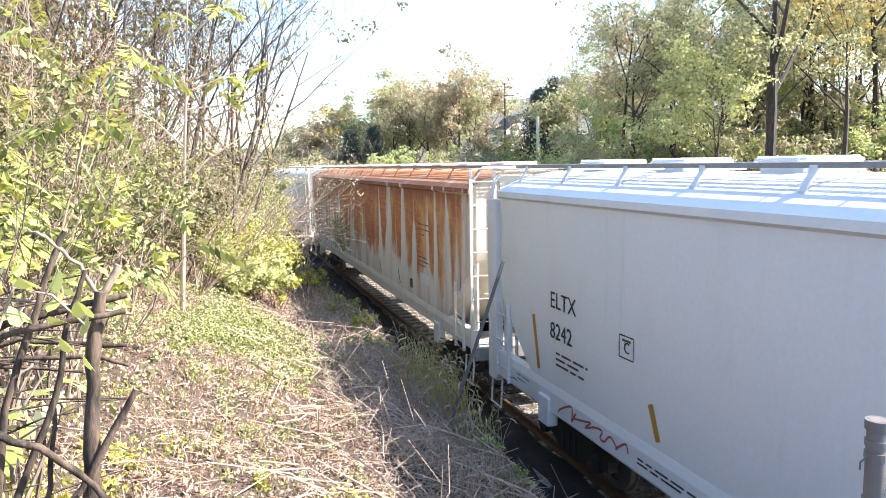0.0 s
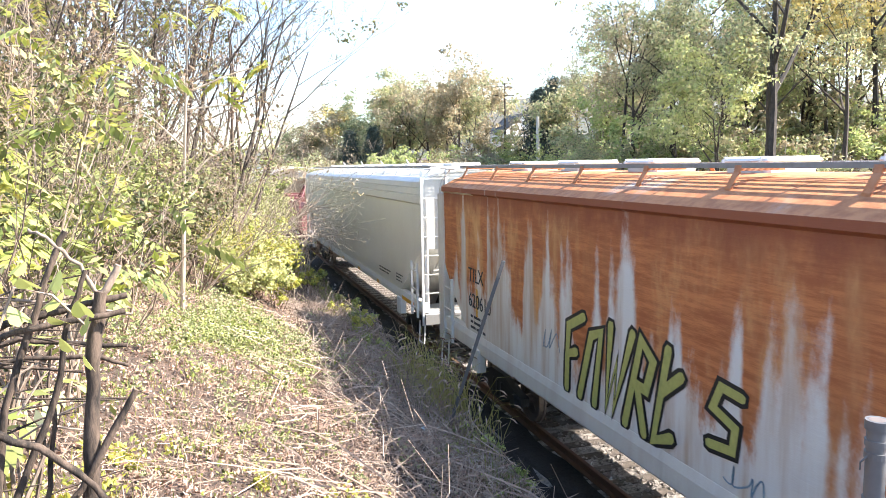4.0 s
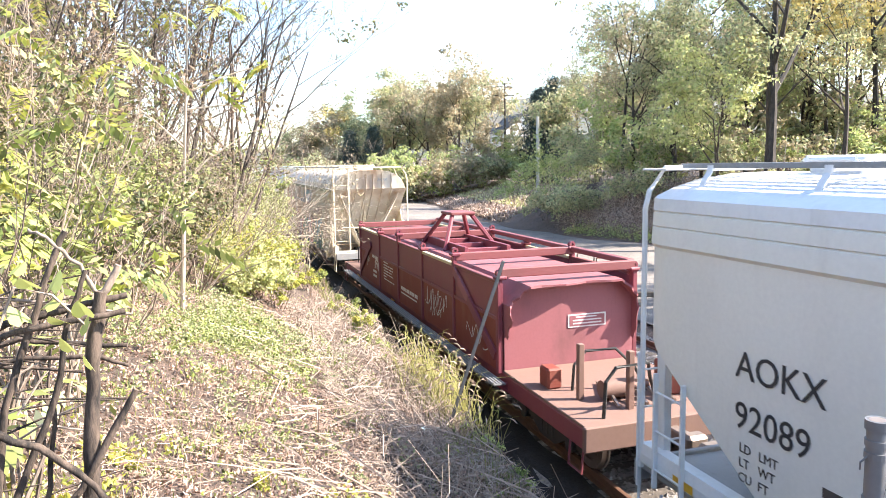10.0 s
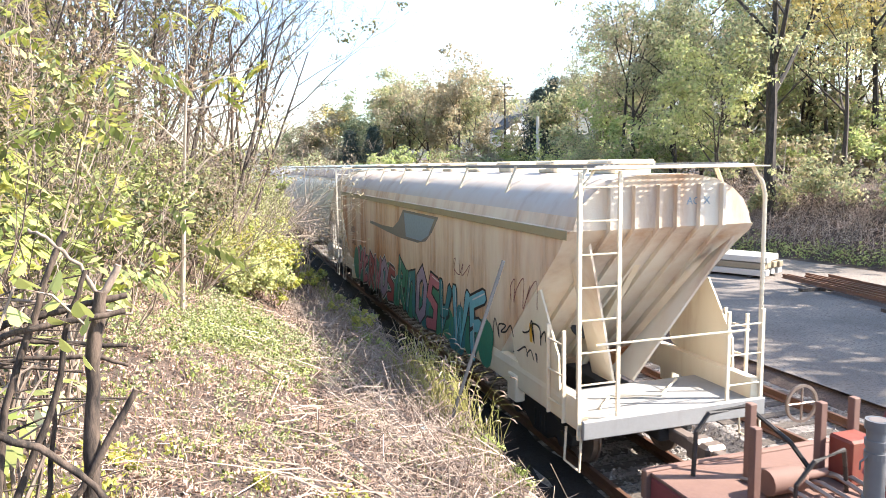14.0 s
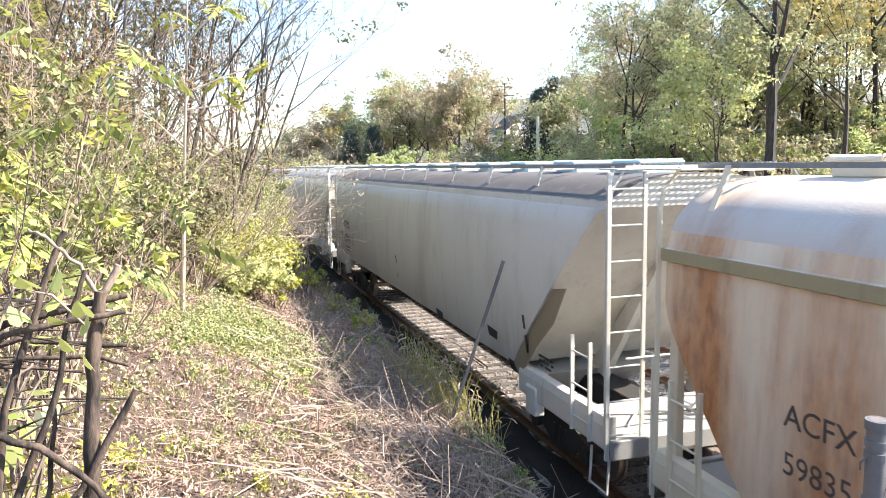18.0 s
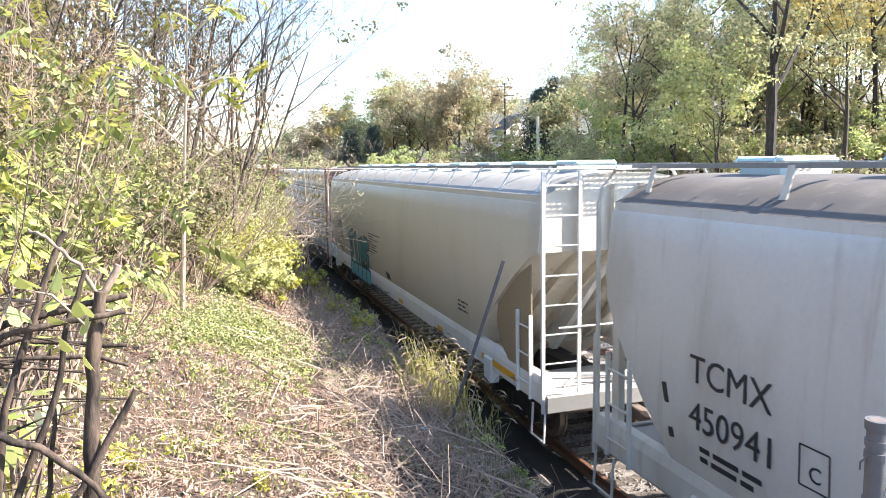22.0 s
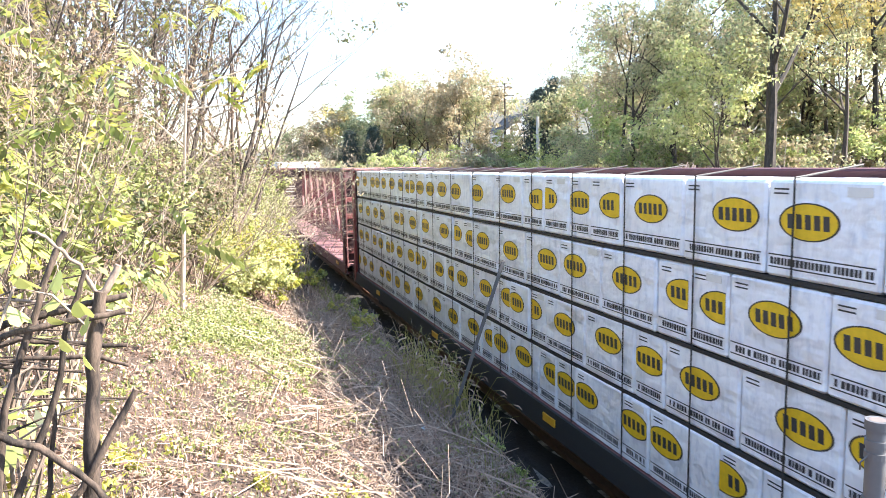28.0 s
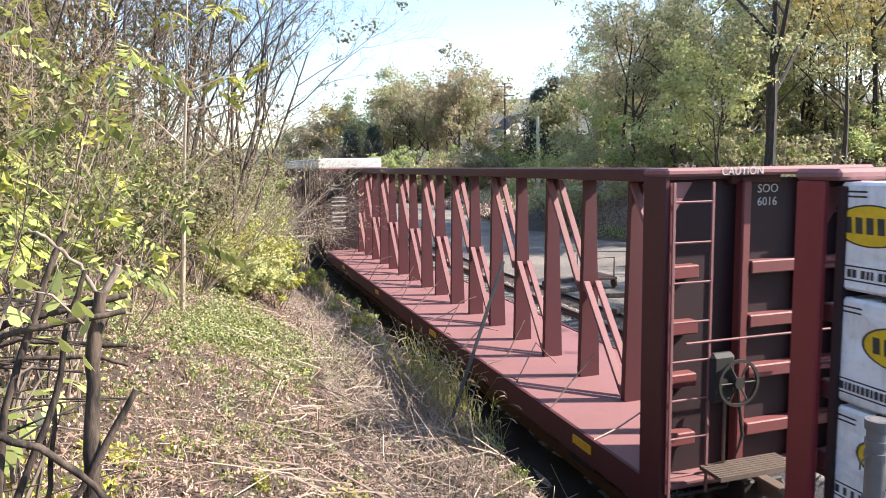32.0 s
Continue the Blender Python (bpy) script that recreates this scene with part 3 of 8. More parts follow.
def make_track(cx, name, label, y0=-30, y1=230):
    bed = Geo()
    bed.prism([(cx - 2.0, -0.60), (cx - 1.45, -0.195), (cx + 1.45, -0.195), (cx + 2.0, -0.60)], 'y', y0, y1)
    solid(name + "_ballast", bed, M["ballast"], "grey stone ballast bed under the rails", "ballast", kind="structure")
    track = thing(name, label, "railway track", kind="structure")
    outline = [(-0.07, -0.17), (0.07, -0.17), (0.07, -0.155), (0.012, -0.13), (0.012, -0.045), (0.037, -0.035), (0.037, -0.004), (0.03, 0), (-0.03, 0), (-0.037, -0.004), (-0.037, -0.035), (-0.012, -0.045), (-0.012, -0.13), (-0.07, -0.155)]
    for s in (-1, 1):
        g = Geo().prism([(cx + s * 0.755 + a, b) for a, b in outline], 'y', y0, y1)
        part("rail", g, M["rail"], track, "rusty steel rail")
    tie = Geo().box(-1.3, 1.3, -0.115, 0.115, -0.40, -0.178, 0.012).mesh("tie")
    tie.materials.append(M["tie"])
    rng = random.Random(int(cx * 10))
    y = 1.0
    for i in range(130):
        piece("tie", tie, track, pose(cx + rng.uniform(-0.04, 0.04), y, rng.uniform(-0.006, 0.006), 0, 0, rng.uniform(-1, 1)))
        y += 0.53
    # loose stones on the bed
    n = 5200 if cx == TRACK else 3200
    r = np.random.RandomState(int(cx * 7))
    c = np.stack((cx + r.uniform(-0.5 if cx == TRACK else -1.9, 1.9, n), 4 + 34 * r.rand(n) ** 1.5, np.zeros(n)), -1)
    c[:, 2] = np.where(np.abs(c[:, 0] - cx) < 1.45, -0.185, -0.195 - (np.abs(c[:, 0] - cx) - 1.45) * 0.7)
    solid(name + "_stones", stones(c, 0.024, 0.058, r), M["ballast"], "loose grey ballast stones", "stones", kind="stuff")


def stones(c, lo, hi, r):
    """Many small uneven stones in one mesh."""
    n = len(c)
    base = np.array([(1, 0, 0), (-1, 0, 0), (0, 1, 0), (0, -1, 0), (0, 0, 1), (0, 0, -1)], float)
    tri = np.array([(0, 2, 4), (2, 1, 4), (1, 3, 4), (3, 0, 4), (2, 0, 5), (1, 2, 5), (3, 1, 5), (0, 3, 5)])
    v = base[None] * r.uniform(lo, hi, (n, 1, 1)) * r.uniform(0.6, 1.3, (n, 6, 1))
    a = r.uniform(0, 6.28, n)
    ca, sa = np.cos(a)[:, None], np.sin(a)[:, None]
    v = np.stack((v[..., 0] * ca - v[..., 1] * sa, v[..., 0] * sa + v[..., 1] * ca, v[..., 2] * 0.75), -1) + c[:, None]
    f = (tri[None] + 6 * np.arange(n)[:, None, None]).reshape(-1, 3)
    me = bpy.data.meshes.new("stones")
    me.from_pydata(v.reshape(-1, 3).tolist(), [], f.tolist())
    return me


make_ground()
make_lot()
make_shade_strip()
make_track(TRACK, "track_1", "main track that carries the train, worn rails")
make_track(TRACK2, "track_2", "empty siding with rusty rails on wooden ties")


# ---- train ----
CARS = []          # each rolling car and the y of its middle at the start
WHEELSETS = []


def add_trucks(car, length, inset, frame_mat):
    """Two trucks: side frames, bolster and turning wheelsets."""
    frame_side = Geo()
    frame_side.prism([(-1.15, 0.40), (-1.15, 0.56), (-0.75, 0.62), (-0.3, 0.78), (0.3, 0.78), (0.75, 0.62), (1.15, 0.56), (1.15, 0.40), (0.62, 0.40), (0.28, 0.22), (-0.28, 0.22), (-0.62, 0.40)], 'x', -0.08, 0.08)
    for s in (-0.87, 0.87):
        frame_side.disc((-0.09, s, 0.44), (1, 0, 0), 0.0, 0.13, 0.1, 12)
    for s in (-0.2, 0, 0.2):
        frame_side.tube([(-0.03, s, 0.3), (-0.03, s, 0.6)], 0.07, 8)
    fm = frame_side.mesh("side_frame", 40)
    fm.materials.append(M["black"])
    ws = Geo()
    for s in (-0.755, 0.755):
        ws.disc((s, 0, 0), (1, 0, 0), 0.30, 0.43, 0.12, 24)
        ws.disc((s + (0.05 if s < 0 else -0.05), 0, 0), (1, 0, 0), 0.40, 0.46, 0.03, 24)
        ws.disc((s, 0, 0), (1, 0, 0), 0.08, 0.30, 0.04, 24)
        for k in range(4):
            ws.box(s - 0.03, s + 0.03, -0.035, 0.035, 0.1, 0.28, 0, Matrix.Rotation(k * math.pi / 2, 4, 'X'))
    ws.tube([(-0.95, 0, 0), (0.95, 0, 0)], 0.085, 10)
    wm = ws.mesh("wheelset", 40)
    wm.materials.append(M["steel"])
    bol = Geo().box(-1.0, 1.0, -0.2, 0.2, 0.5, 0.82, 0.03)
    bm_ = bol.mesh("bolster")
    bm_.materials.append(M["black"])
    for e in (-1, 1):
        y = e * (length / 2 - inset)
        piece("bolster", bm_, car, pose(0, y, 0))
        for s in (-1, 1):
            piece("side_frame", fm, car, pose(s * 1.03, y, 0, 0, 0, 0 if s < 0 else 180))
        for a in (-0.87, 0.87):
            w = piece("wheelset", wm, car, pose(0, y + a, 0.46))
            WHEELSETS.append((w, 0.0, y + a))


def add_coupler(car, length, over=0.62, z=0.86):
    for e in (-1, 1):
        g = Geo().box(-0.09, 0.09, min(e * (length / 2 - 0.3), e * (length / 2 + over - 0.2)), max(e * (length / 2 - 0.3), e * (length / 2 + over - 0.2)), z - 0.1, z + 0.1, 0.02)
        g.box(-0.17, 0.17, min(e * (length / 2 + over - 0.24), e * (length / 2 + over)), max(e * (length / 2 + over - 0.24), e * (length / 2 + over)), z - 0.16, z + 0.16, 0.05)
        part("coupler", g, M["steel"], car, "rusty steel coupler")
        h = Geo().tube([(0.35, e * (length / 2 - 0.1), z - 0.05), (0.38, e * (length / 2 + 0.15), z - 0.25), (0.25, e * (length / 2 + 0.4), z - 0.42), (0.1, e * (length / 2 + 0.62), z - 0.45)], 0.03, 6)
        part("air_hose", h, M["black"], car, "black rubber air hose")


def ladder(car, mat, x, y, z0, z1, way, width=0.42, step=0.46, rail=0.03, bars=None, name="ladder"):
    """A ladder in the plane across (way 'x') or along (way 'y') the car: two stiles and their rungs, parts of one ladder."""
    g = Geo()
    w = width / 2
    for s in (-w, w):
        a = (x + s, y) if way == 'x' else (x, y + s)
        g.box(a[0] - rail, a[0] + rail, a[1] - rail * 0.6, a[1] + rail * 0.6, z0, z1, 0.006)
    lad = part(name, g, mat, car)
    rung = Geo().tube([(-w, 0, 0), (w, 0, 0)] if way == 'x' else [(0, -w, 0), (0, w, 0)], 0.014, 6).mesh("rung")
    rung.materials.append(mat)
    z = z1 - 0.22
    while z > z0 + 0.05:
        piece("rung", rung, lad, pose(x, y, z))
        z -= step
    return lad


PROFILES = {
    # straight sides under a low rounded roof with an eave
    "flat": [(0, 4.70), (0.5, 4.69), (0.95, 4.63), (1.3, 4.52), (1.5, 4.42), (1.6, 4.37), (1.605, 4.28), (1.55, 4.24), (1.545, 3.3), (1.545, 2.2), (1.545, 1.3)],
    # straight sides with pressed bands under the eave
    "banded": [(0, 4.70), (0.5, 4.69), (0.95, 4.64), (1.3, 4.55), (1.52, 4.46), (1.565, 4.43), (1.575, 4.30), (1.555, 4.285), (1.575, 4.27), (1.585, 4.13), (1.565, 4.115), (1.585, 4.10), (1.595, 3.92), (1.555, 3.88), (1.55, 2.6), (1.55, 1.3)],
    # smooth barrel sides
    "round": [(0, 4.68), (0.5, 4.67), (0.9, 4.60), (1.2, 4.48), (1.38, 4.38), (1.47, 4.34), (1.48, 4.24), (1.515, 4.20), (1.55, 3.9), (1.585, 3.5), (1.605, 3.0), (1.605, 2.5), (1.59, 2.0), (1.55, 1.6), (1.50, 1.25)],
    # tall roof band over an eave channel, then straight sides
    "fluted": [(0, 4.66), (0.5, 4.65), (0.9, 4.58), (1.2, 4.44), (1.40, 4.26), (1.50, 4.08), (1.55, 3.90), (1.60, 3.88), (1.60, 3.76), (1.55, 3.74), (1.565, 3.0), (1.565, 2.2), (1.55, 1.6), (1.51, 1.25)],
}


def profile(kind):
    """Half a cross-section, from the roof's crown down to the sill: (x, z)."""
    return PROFILES[kind]


def side_x(kind, z):
    """The x of the near side at a height, a little proud of it."""
    pr = [p for p in PROFILES[kind] if p[1] < 4.3]
    return -float(np.interp(z, [p[1] for p in pr][::-1], [p[0] for p in pr][::-1])) - 0.004


def hopper_body(kind, length, end_in, zend, slope, curve=1.0, floor=1.25, rear=None):
    """The carbody: a lofted shell whose floor climbs to the ends."""
    half = length / 2 - end_in
    ends = {-1: (half, zend, slope, curve), 1: (length / 2 - rear[0],) + tuple(rear[1:]) if rear else (half, zend, slope, curve)}
    ys = [0.0]
    for s, (h, _, sl, _) in ends.items():
        ys += [s * h, s * (h - 0.12)] + [s * (h - sl * k / 8) for k in range(9)] + [s * v for v in np.linspace(h - sl, 1.0, 4)]
    ys = sorted(set(round(float(v), 3) for v in ys))
    pr = profile(kind)
    rings = []
    for y in ys:
        h, ze, sl, cu = ends[1 if y > 0 else -1]
        d = max(0.0, h - abs(y))
        zb = floor if d >= sl else ze + (floor - ze) * (d / sl) ** cu
        pinch = 0.04 * max(0.0, 1 - d / 0.12)
        ring = []
        for x, z in pr:
            if z < zb:
                z2 = zb
                x = float(np.interp(zb, [p[1] for p in pr][::-1], [p[0] for p in pr][::-1]))
                z = z2
            ring.append((max(0, x - pinch), y, z))
        rings.append([(x, y_, z) for x, y_, z in ring] + [(-x, y_, z) for x, y_, z in ring[::-1][:-1]])
    return Geo().loft(rings)


def roof_details(car, length, mat, hatch_mat, board_z=4.79, hatches=10, eave=(1.42, 4.2), n_bracket=14, bracket_mat=None, slats=8):
    """Running boards on brackets, and the hatches between them."""
    half = length / 2 - 0.25
    for s in (-1, 1):
        g = Geo()
        for q in range(slats):
            x = s * (1.115 - q * 0.075)
            g.box(x - 0.015, x + 0.015, -half, half, board_z - (0.03 if q == 0 else -0.012), board_z + 0.022)
        for k in range(int(half * 2 / 0.9)):
            g.box(min(s * (1.10 - 0.075 * (slats - 1)), s * 1.12), max(s * (1.10 - 0.075 * (slats - 1)), s * 1.12), -half + 0.2 + k * 0.9, -half + 0.23 + k * 0.9, board_z - 0.02, board_z + 0.01)
        part("running_board", g, M["gritsteel"], car, "grey steel grating running board")
    for e in (-1, 1):
        g = Geo()
        for k in range(-7, 8):
            g.box(-1.5, 1.5, e * half + k * 0.031 - 0.006, e * half + k * 0.031 + 0.006, board_z - 0.045, board_z - 0.028)
        for k in range(31):
            g.box(-1.5 + k * 0.1 - 0.008, -1.5 + k * 0.1 + 0.008, e * half - 0.22, e * half + 0.22, board_z - 0.05, board_z - 0.03)
        part("running_board", g, mat, car, "steel grating running board across the end")
    br = Geo().prism([(-1.135, board_z), (-1.12, board_z), (-1.13, board_z - 0.06), (-eave[0] + 0.035, eave[1] + 0.01), (-eave[0] + 0.06, eave[1] - 0.03), (-eave[0] + 0.01, eave[1] - 0.02), (-eave[0] + 0.015, eave[1] + 0.01), (-1.15, board_z - 0.07)], 'y', -0.045, 0.045)
    br.box(-1.13, -0.56, -0.03, 0.03, board_z - 0.06, board_z - 0.032)
    bme = br.mesh("board_bracket")
    bme.materials.append(bracket_mat or mat)
    for k in range(n_bracket):
        y = -half + 0.5 + k * (2 * half - 1.0) / (n_bracket - 1)
        piece("board_bracket", bme, car, pose(0, y, 0))
        piece("board_bracket", bme, car, pose(0, y, 0, 0, 0, 180))
    hg = Geo().box(-0.36, 0.36, -0.36, 0.36, 4.62, 4.82, 0.05)
    hg.box(-0.40, 0.40, -0.40, 0.40, 4.80, 4.855, 0.025)
    for q in (-0.3, 0.3):
        hg.tube([(-0.43, q, 4.78), (-0.41, q, 4.865), (0.41, q, 4.865), (0.43, q, 4.78)], 0.016, 5)
    hme = hg.mesh("roof_hatch")
    hme.materials.append(hatch_mat)
    for k in range(hatches):
        y = -half + 1.4 + k * (2 * half - 2.8) / (hatches - 1)
        piece("roof_hatch", hme, car, pose(0, y, 0))


def hopper(name, label, kind, y0, y1, mat, trim, roof_mat=None, end_in=0.55, zend=2.3, slope=2.0, curve=1.0, hatches=10, hatch_mat=None, n_bracket=14, eave=(1.27, 4.55), ladder_w=0.62, outlets=4, end_ribs=(0.3, 0.9), rib_mat=None, gusset=None, gusset_line=(), plate=False, end_mat=None, bracket_mat=None, sill_z=(1.08, 1.52), floor=1.25, sill_ends=False, rear=None):
    """A covered hopper car between y0 (leading end) and y1."""
    length = y1 - y0
    car = thing(name, label, "freight car", (TRACK, (y0 + y1) / 2, 0), "cars of the train")
    CARS.append((car, (y0 + y1) / 2))
    body = part("car_body", hopper_body(kind, length, end_in, zend, slope, curve, floor, rear), mat, car, smooth=35)
    if roof_mat:
        me = body.data
        me.materials.append(roof_mat)
        for p in me.polygons:
            if p.center.z > min(eave[1], 4.42) - 0.06 and abs(p.normal.y) < 0.5:
                p.material_index = 1
    if end_mat:
        body.data.materials.append(end_mat)
        k = len(body.data.materials) - 1
        for p in body.data.polygons:
            if abs(p.center.y) > length / 2 - end_in - slope - 0.01 and (abs(p.normal.y) > 0.5 or p.normal.z < -0.2):
                p.material_index = k
    for s in (-1, 1):
        x0, x1 = sorted((s * 1.40, s * 1.58))
        za, zb = sill_z
        sill = Geo().prism([(s * 1.40, za), (s * 1.56, za), (s * 1.575, za + 0.03), (s * 1.575, zb - 0.12), (s * 1.55, zb), (s * 1.40, zb)], 'y', -length / 2 + 0.15, -length / 2 + 2.9 if sill_ends else length / 2 - 0.15)
        part("side_sill", sill, trim, car, "painted steel side sill")
        if sill_ends:
            sill = Geo().prism([(s * 1.40, za), (s * 1.56, za), (s * 1.575, za + 0.03), (s * 1.575, zb - 0.12), (s * 1.55, zb), (s * 1.40, zb)], 'y', length / 2 - 2.9, length / 2 - 0.15)
            part("side_sill", sill, trim, car, "painted steel side sill")
    part("centre_sill", Geo().box(-0.25, 0.25, -length / 2 + 0.1, length / 2 - 0.1, 0.75, 1.15, 0.02), M["black"], car, "dark steel centre sill")
    for e in (-1, 1):
        if e > 0 and rear:
            end_in, zend, slope, curve = rear
            gusset = None
        ya, yb = sorted((e * (length / 2 - 0.05), e * (length / 2 - 1.5)))
        g = Geo().box(-1.5, 1.5, ya, yb, 1.14, 1.20, 0.01)
        ya, yb = sorted((e * (length / 2), e * (length / 2 - 0.08)))
        g.box(-1.55, 1.55, ya, yb, 0.98, 1.25, 0.015)
        part("end_platform", g, M["dullroof"], car, "dull grey steel end platform")
        for s in (-1, 1):
            yl = e * (length / 2 - 0.12)
            ladder(car, trim, s * (1.56 - ladder_w / 2), yl, 0.95, 4.72 if s * e > 0 else 2.6, 'x', ladder_w)
            ladder(car, trim, s * 1.60, e * (length / 2 - 0.75), 1.08, 2.45, 'y', 0.5, name="side_ladder")
            st = Geo().tube([(s * 1.53, e * (length / 2 - 0.55), 1.0), (s * 1.56, e * (length / 2 - 0.55), 0.5), (s * 1.56, e * (length / 2 - 0.1), 0.5), (s * 1.53, e * (length / 2 - 0.1), 1.0)], 0.02, 5)
            part("stirrup_step", st, trim, car, "bent steel step")
            for q in end_ribs:
                ye = e * (length / 2 - end_in)
                rib = Geo().prism([(ye, 4.5), (ye + e * 0.09, 4.5), (ye + e * 0.09, zend), (ye - e * (slope - 0.1), 1.22), (ye - e * slope, 1.24)], 'x', s * q - 0.025, s * q + 0.025)
                part("end_rib", rib, mat if rib_mat is None else rib_mat, car)
            gx = s * 1.40
            gus = Geo().prism([(e * (length / 2 - end_in - q), z) for q, z in gusset_line], 'x', s * 1.545 - 0.015, s * 1.545 + 0.015) if gusset else Geo().box(gx - 0.05, gx + 0.05, min(e * (length / 2 - end_in), e * (length / 2 - end_in - 0.16)), max(e * (length / 2 - end_in), e * (length / 2 - end_in - 0.16)), 1.2, zend + 0.02, 0.01)
            part("gusset_plate" if gusset else "corner_stay", gus, gusset or trim, car)
            if plate is True or plate == e:
                pl = Geo().box(min(s * 1.44, s * 1.58), max(s * 1.44, s * 1.58), min(e * (length / 2 - 0.40), e * (length / 2 - 0.02)), max(e * (length / 2 - 0.40), e * (length / 2 - 0.02)), 0.95, 4.22, 0.015)
                part("corner_plate", pl, trim, car, "wide steel corner post")
            jb = Geo().box(min(s * 1.44, s * 1.62), max(s * 1.44, s * 1.62), min(e * (length / 2 - 2.2), e * (length / 2 - 2.55)), max(e * (length / 2 - 2.2), e * (length / 2 - 2.55)), 0.84, 1.30, 0.02)
            part("jacking_pad", jb, trim, car)
        bar = Geo().tube([(-1.3, e * (length / 2 - 0.1), 2.3), (1.3, e * (length / 2 - 0.1), 2.3)], 0.018, 6)
        part("grab_bar", bar, trim, car, "long steel grab bar across the end")
        arch = Geo().tube([(-1.55, e * (length / 2 - 0.16), 1.2), (-1.55, e * (length / 2 - 0.16), 4.3), (-1.5, e * (length / 2 - 0.16), 4.5), (-1.3, e * (length / 2 - 0.16), 4.76), (1.3, e * (length / 2 - 0.16), 4.76), (1.5, e * (length / 2 - 0.16), 4.5), (1.55, e * (length / 2 - 0.16), 4.3), (1.55, e * (length / 2 - 0.16), 1.2)], 0.032, 6)
        part("end_frame", arch, trim, car, "bent steel end frame")
        sl = Geo().prism([(e * (length / 2 - end_in - 0.1), zend + 0.1), (e * (length / 2 - end_in - slope), 1.26), (e * (length / 2 - end_in - slope + 0.5), 1.18)], 'x', -0.06, 0.06)
        part("slope_rib", sl, trim, car)
    for k in range(outlets):
        y = -length / 2 + 3.9 + k * (length - 7.8) / (outlets - 1)
        pts = [[(-1.3, y - 1.0, 1.30), (1.3, y - 1.0, 1.30), (1.3, y + 1.0, 1.30), (-1.3, y + 1.0, 1.30)], [(-0.4, y - 0.3, 0.62), (0.4, y - 0.3, 0.62), (0.4, y + 0.3, 0.62), (-0.4, y + 0.3, 0.62)]]
        part("hopper_outlet", Geo().loft(pts), mat, car, "sloping discharge hopper")
    roof_details(car, length, trim, hatch_mat or trim, hatches=hatches, n_bracket=n_bracket, eave=eave, bracket_mat=bracket_mat, slats=8 if kind in ("flat", "banded") else 4)
    pipe = Geo().tube([(-1.0, -length / 2 + 0.5, 1.22), (-0.6, -length / 2 + 0.9, 1.24), (0.2, -length / 2 + 0.7, 1.24), (0.9, -length / 2 + 1.3, 1.24)], 0.02, 6)
    part("brake_pipe", pipe, trim, car)
    add_trucks(car, length, 2.3, M["black"])
    add_coupler(car, length)
    return car


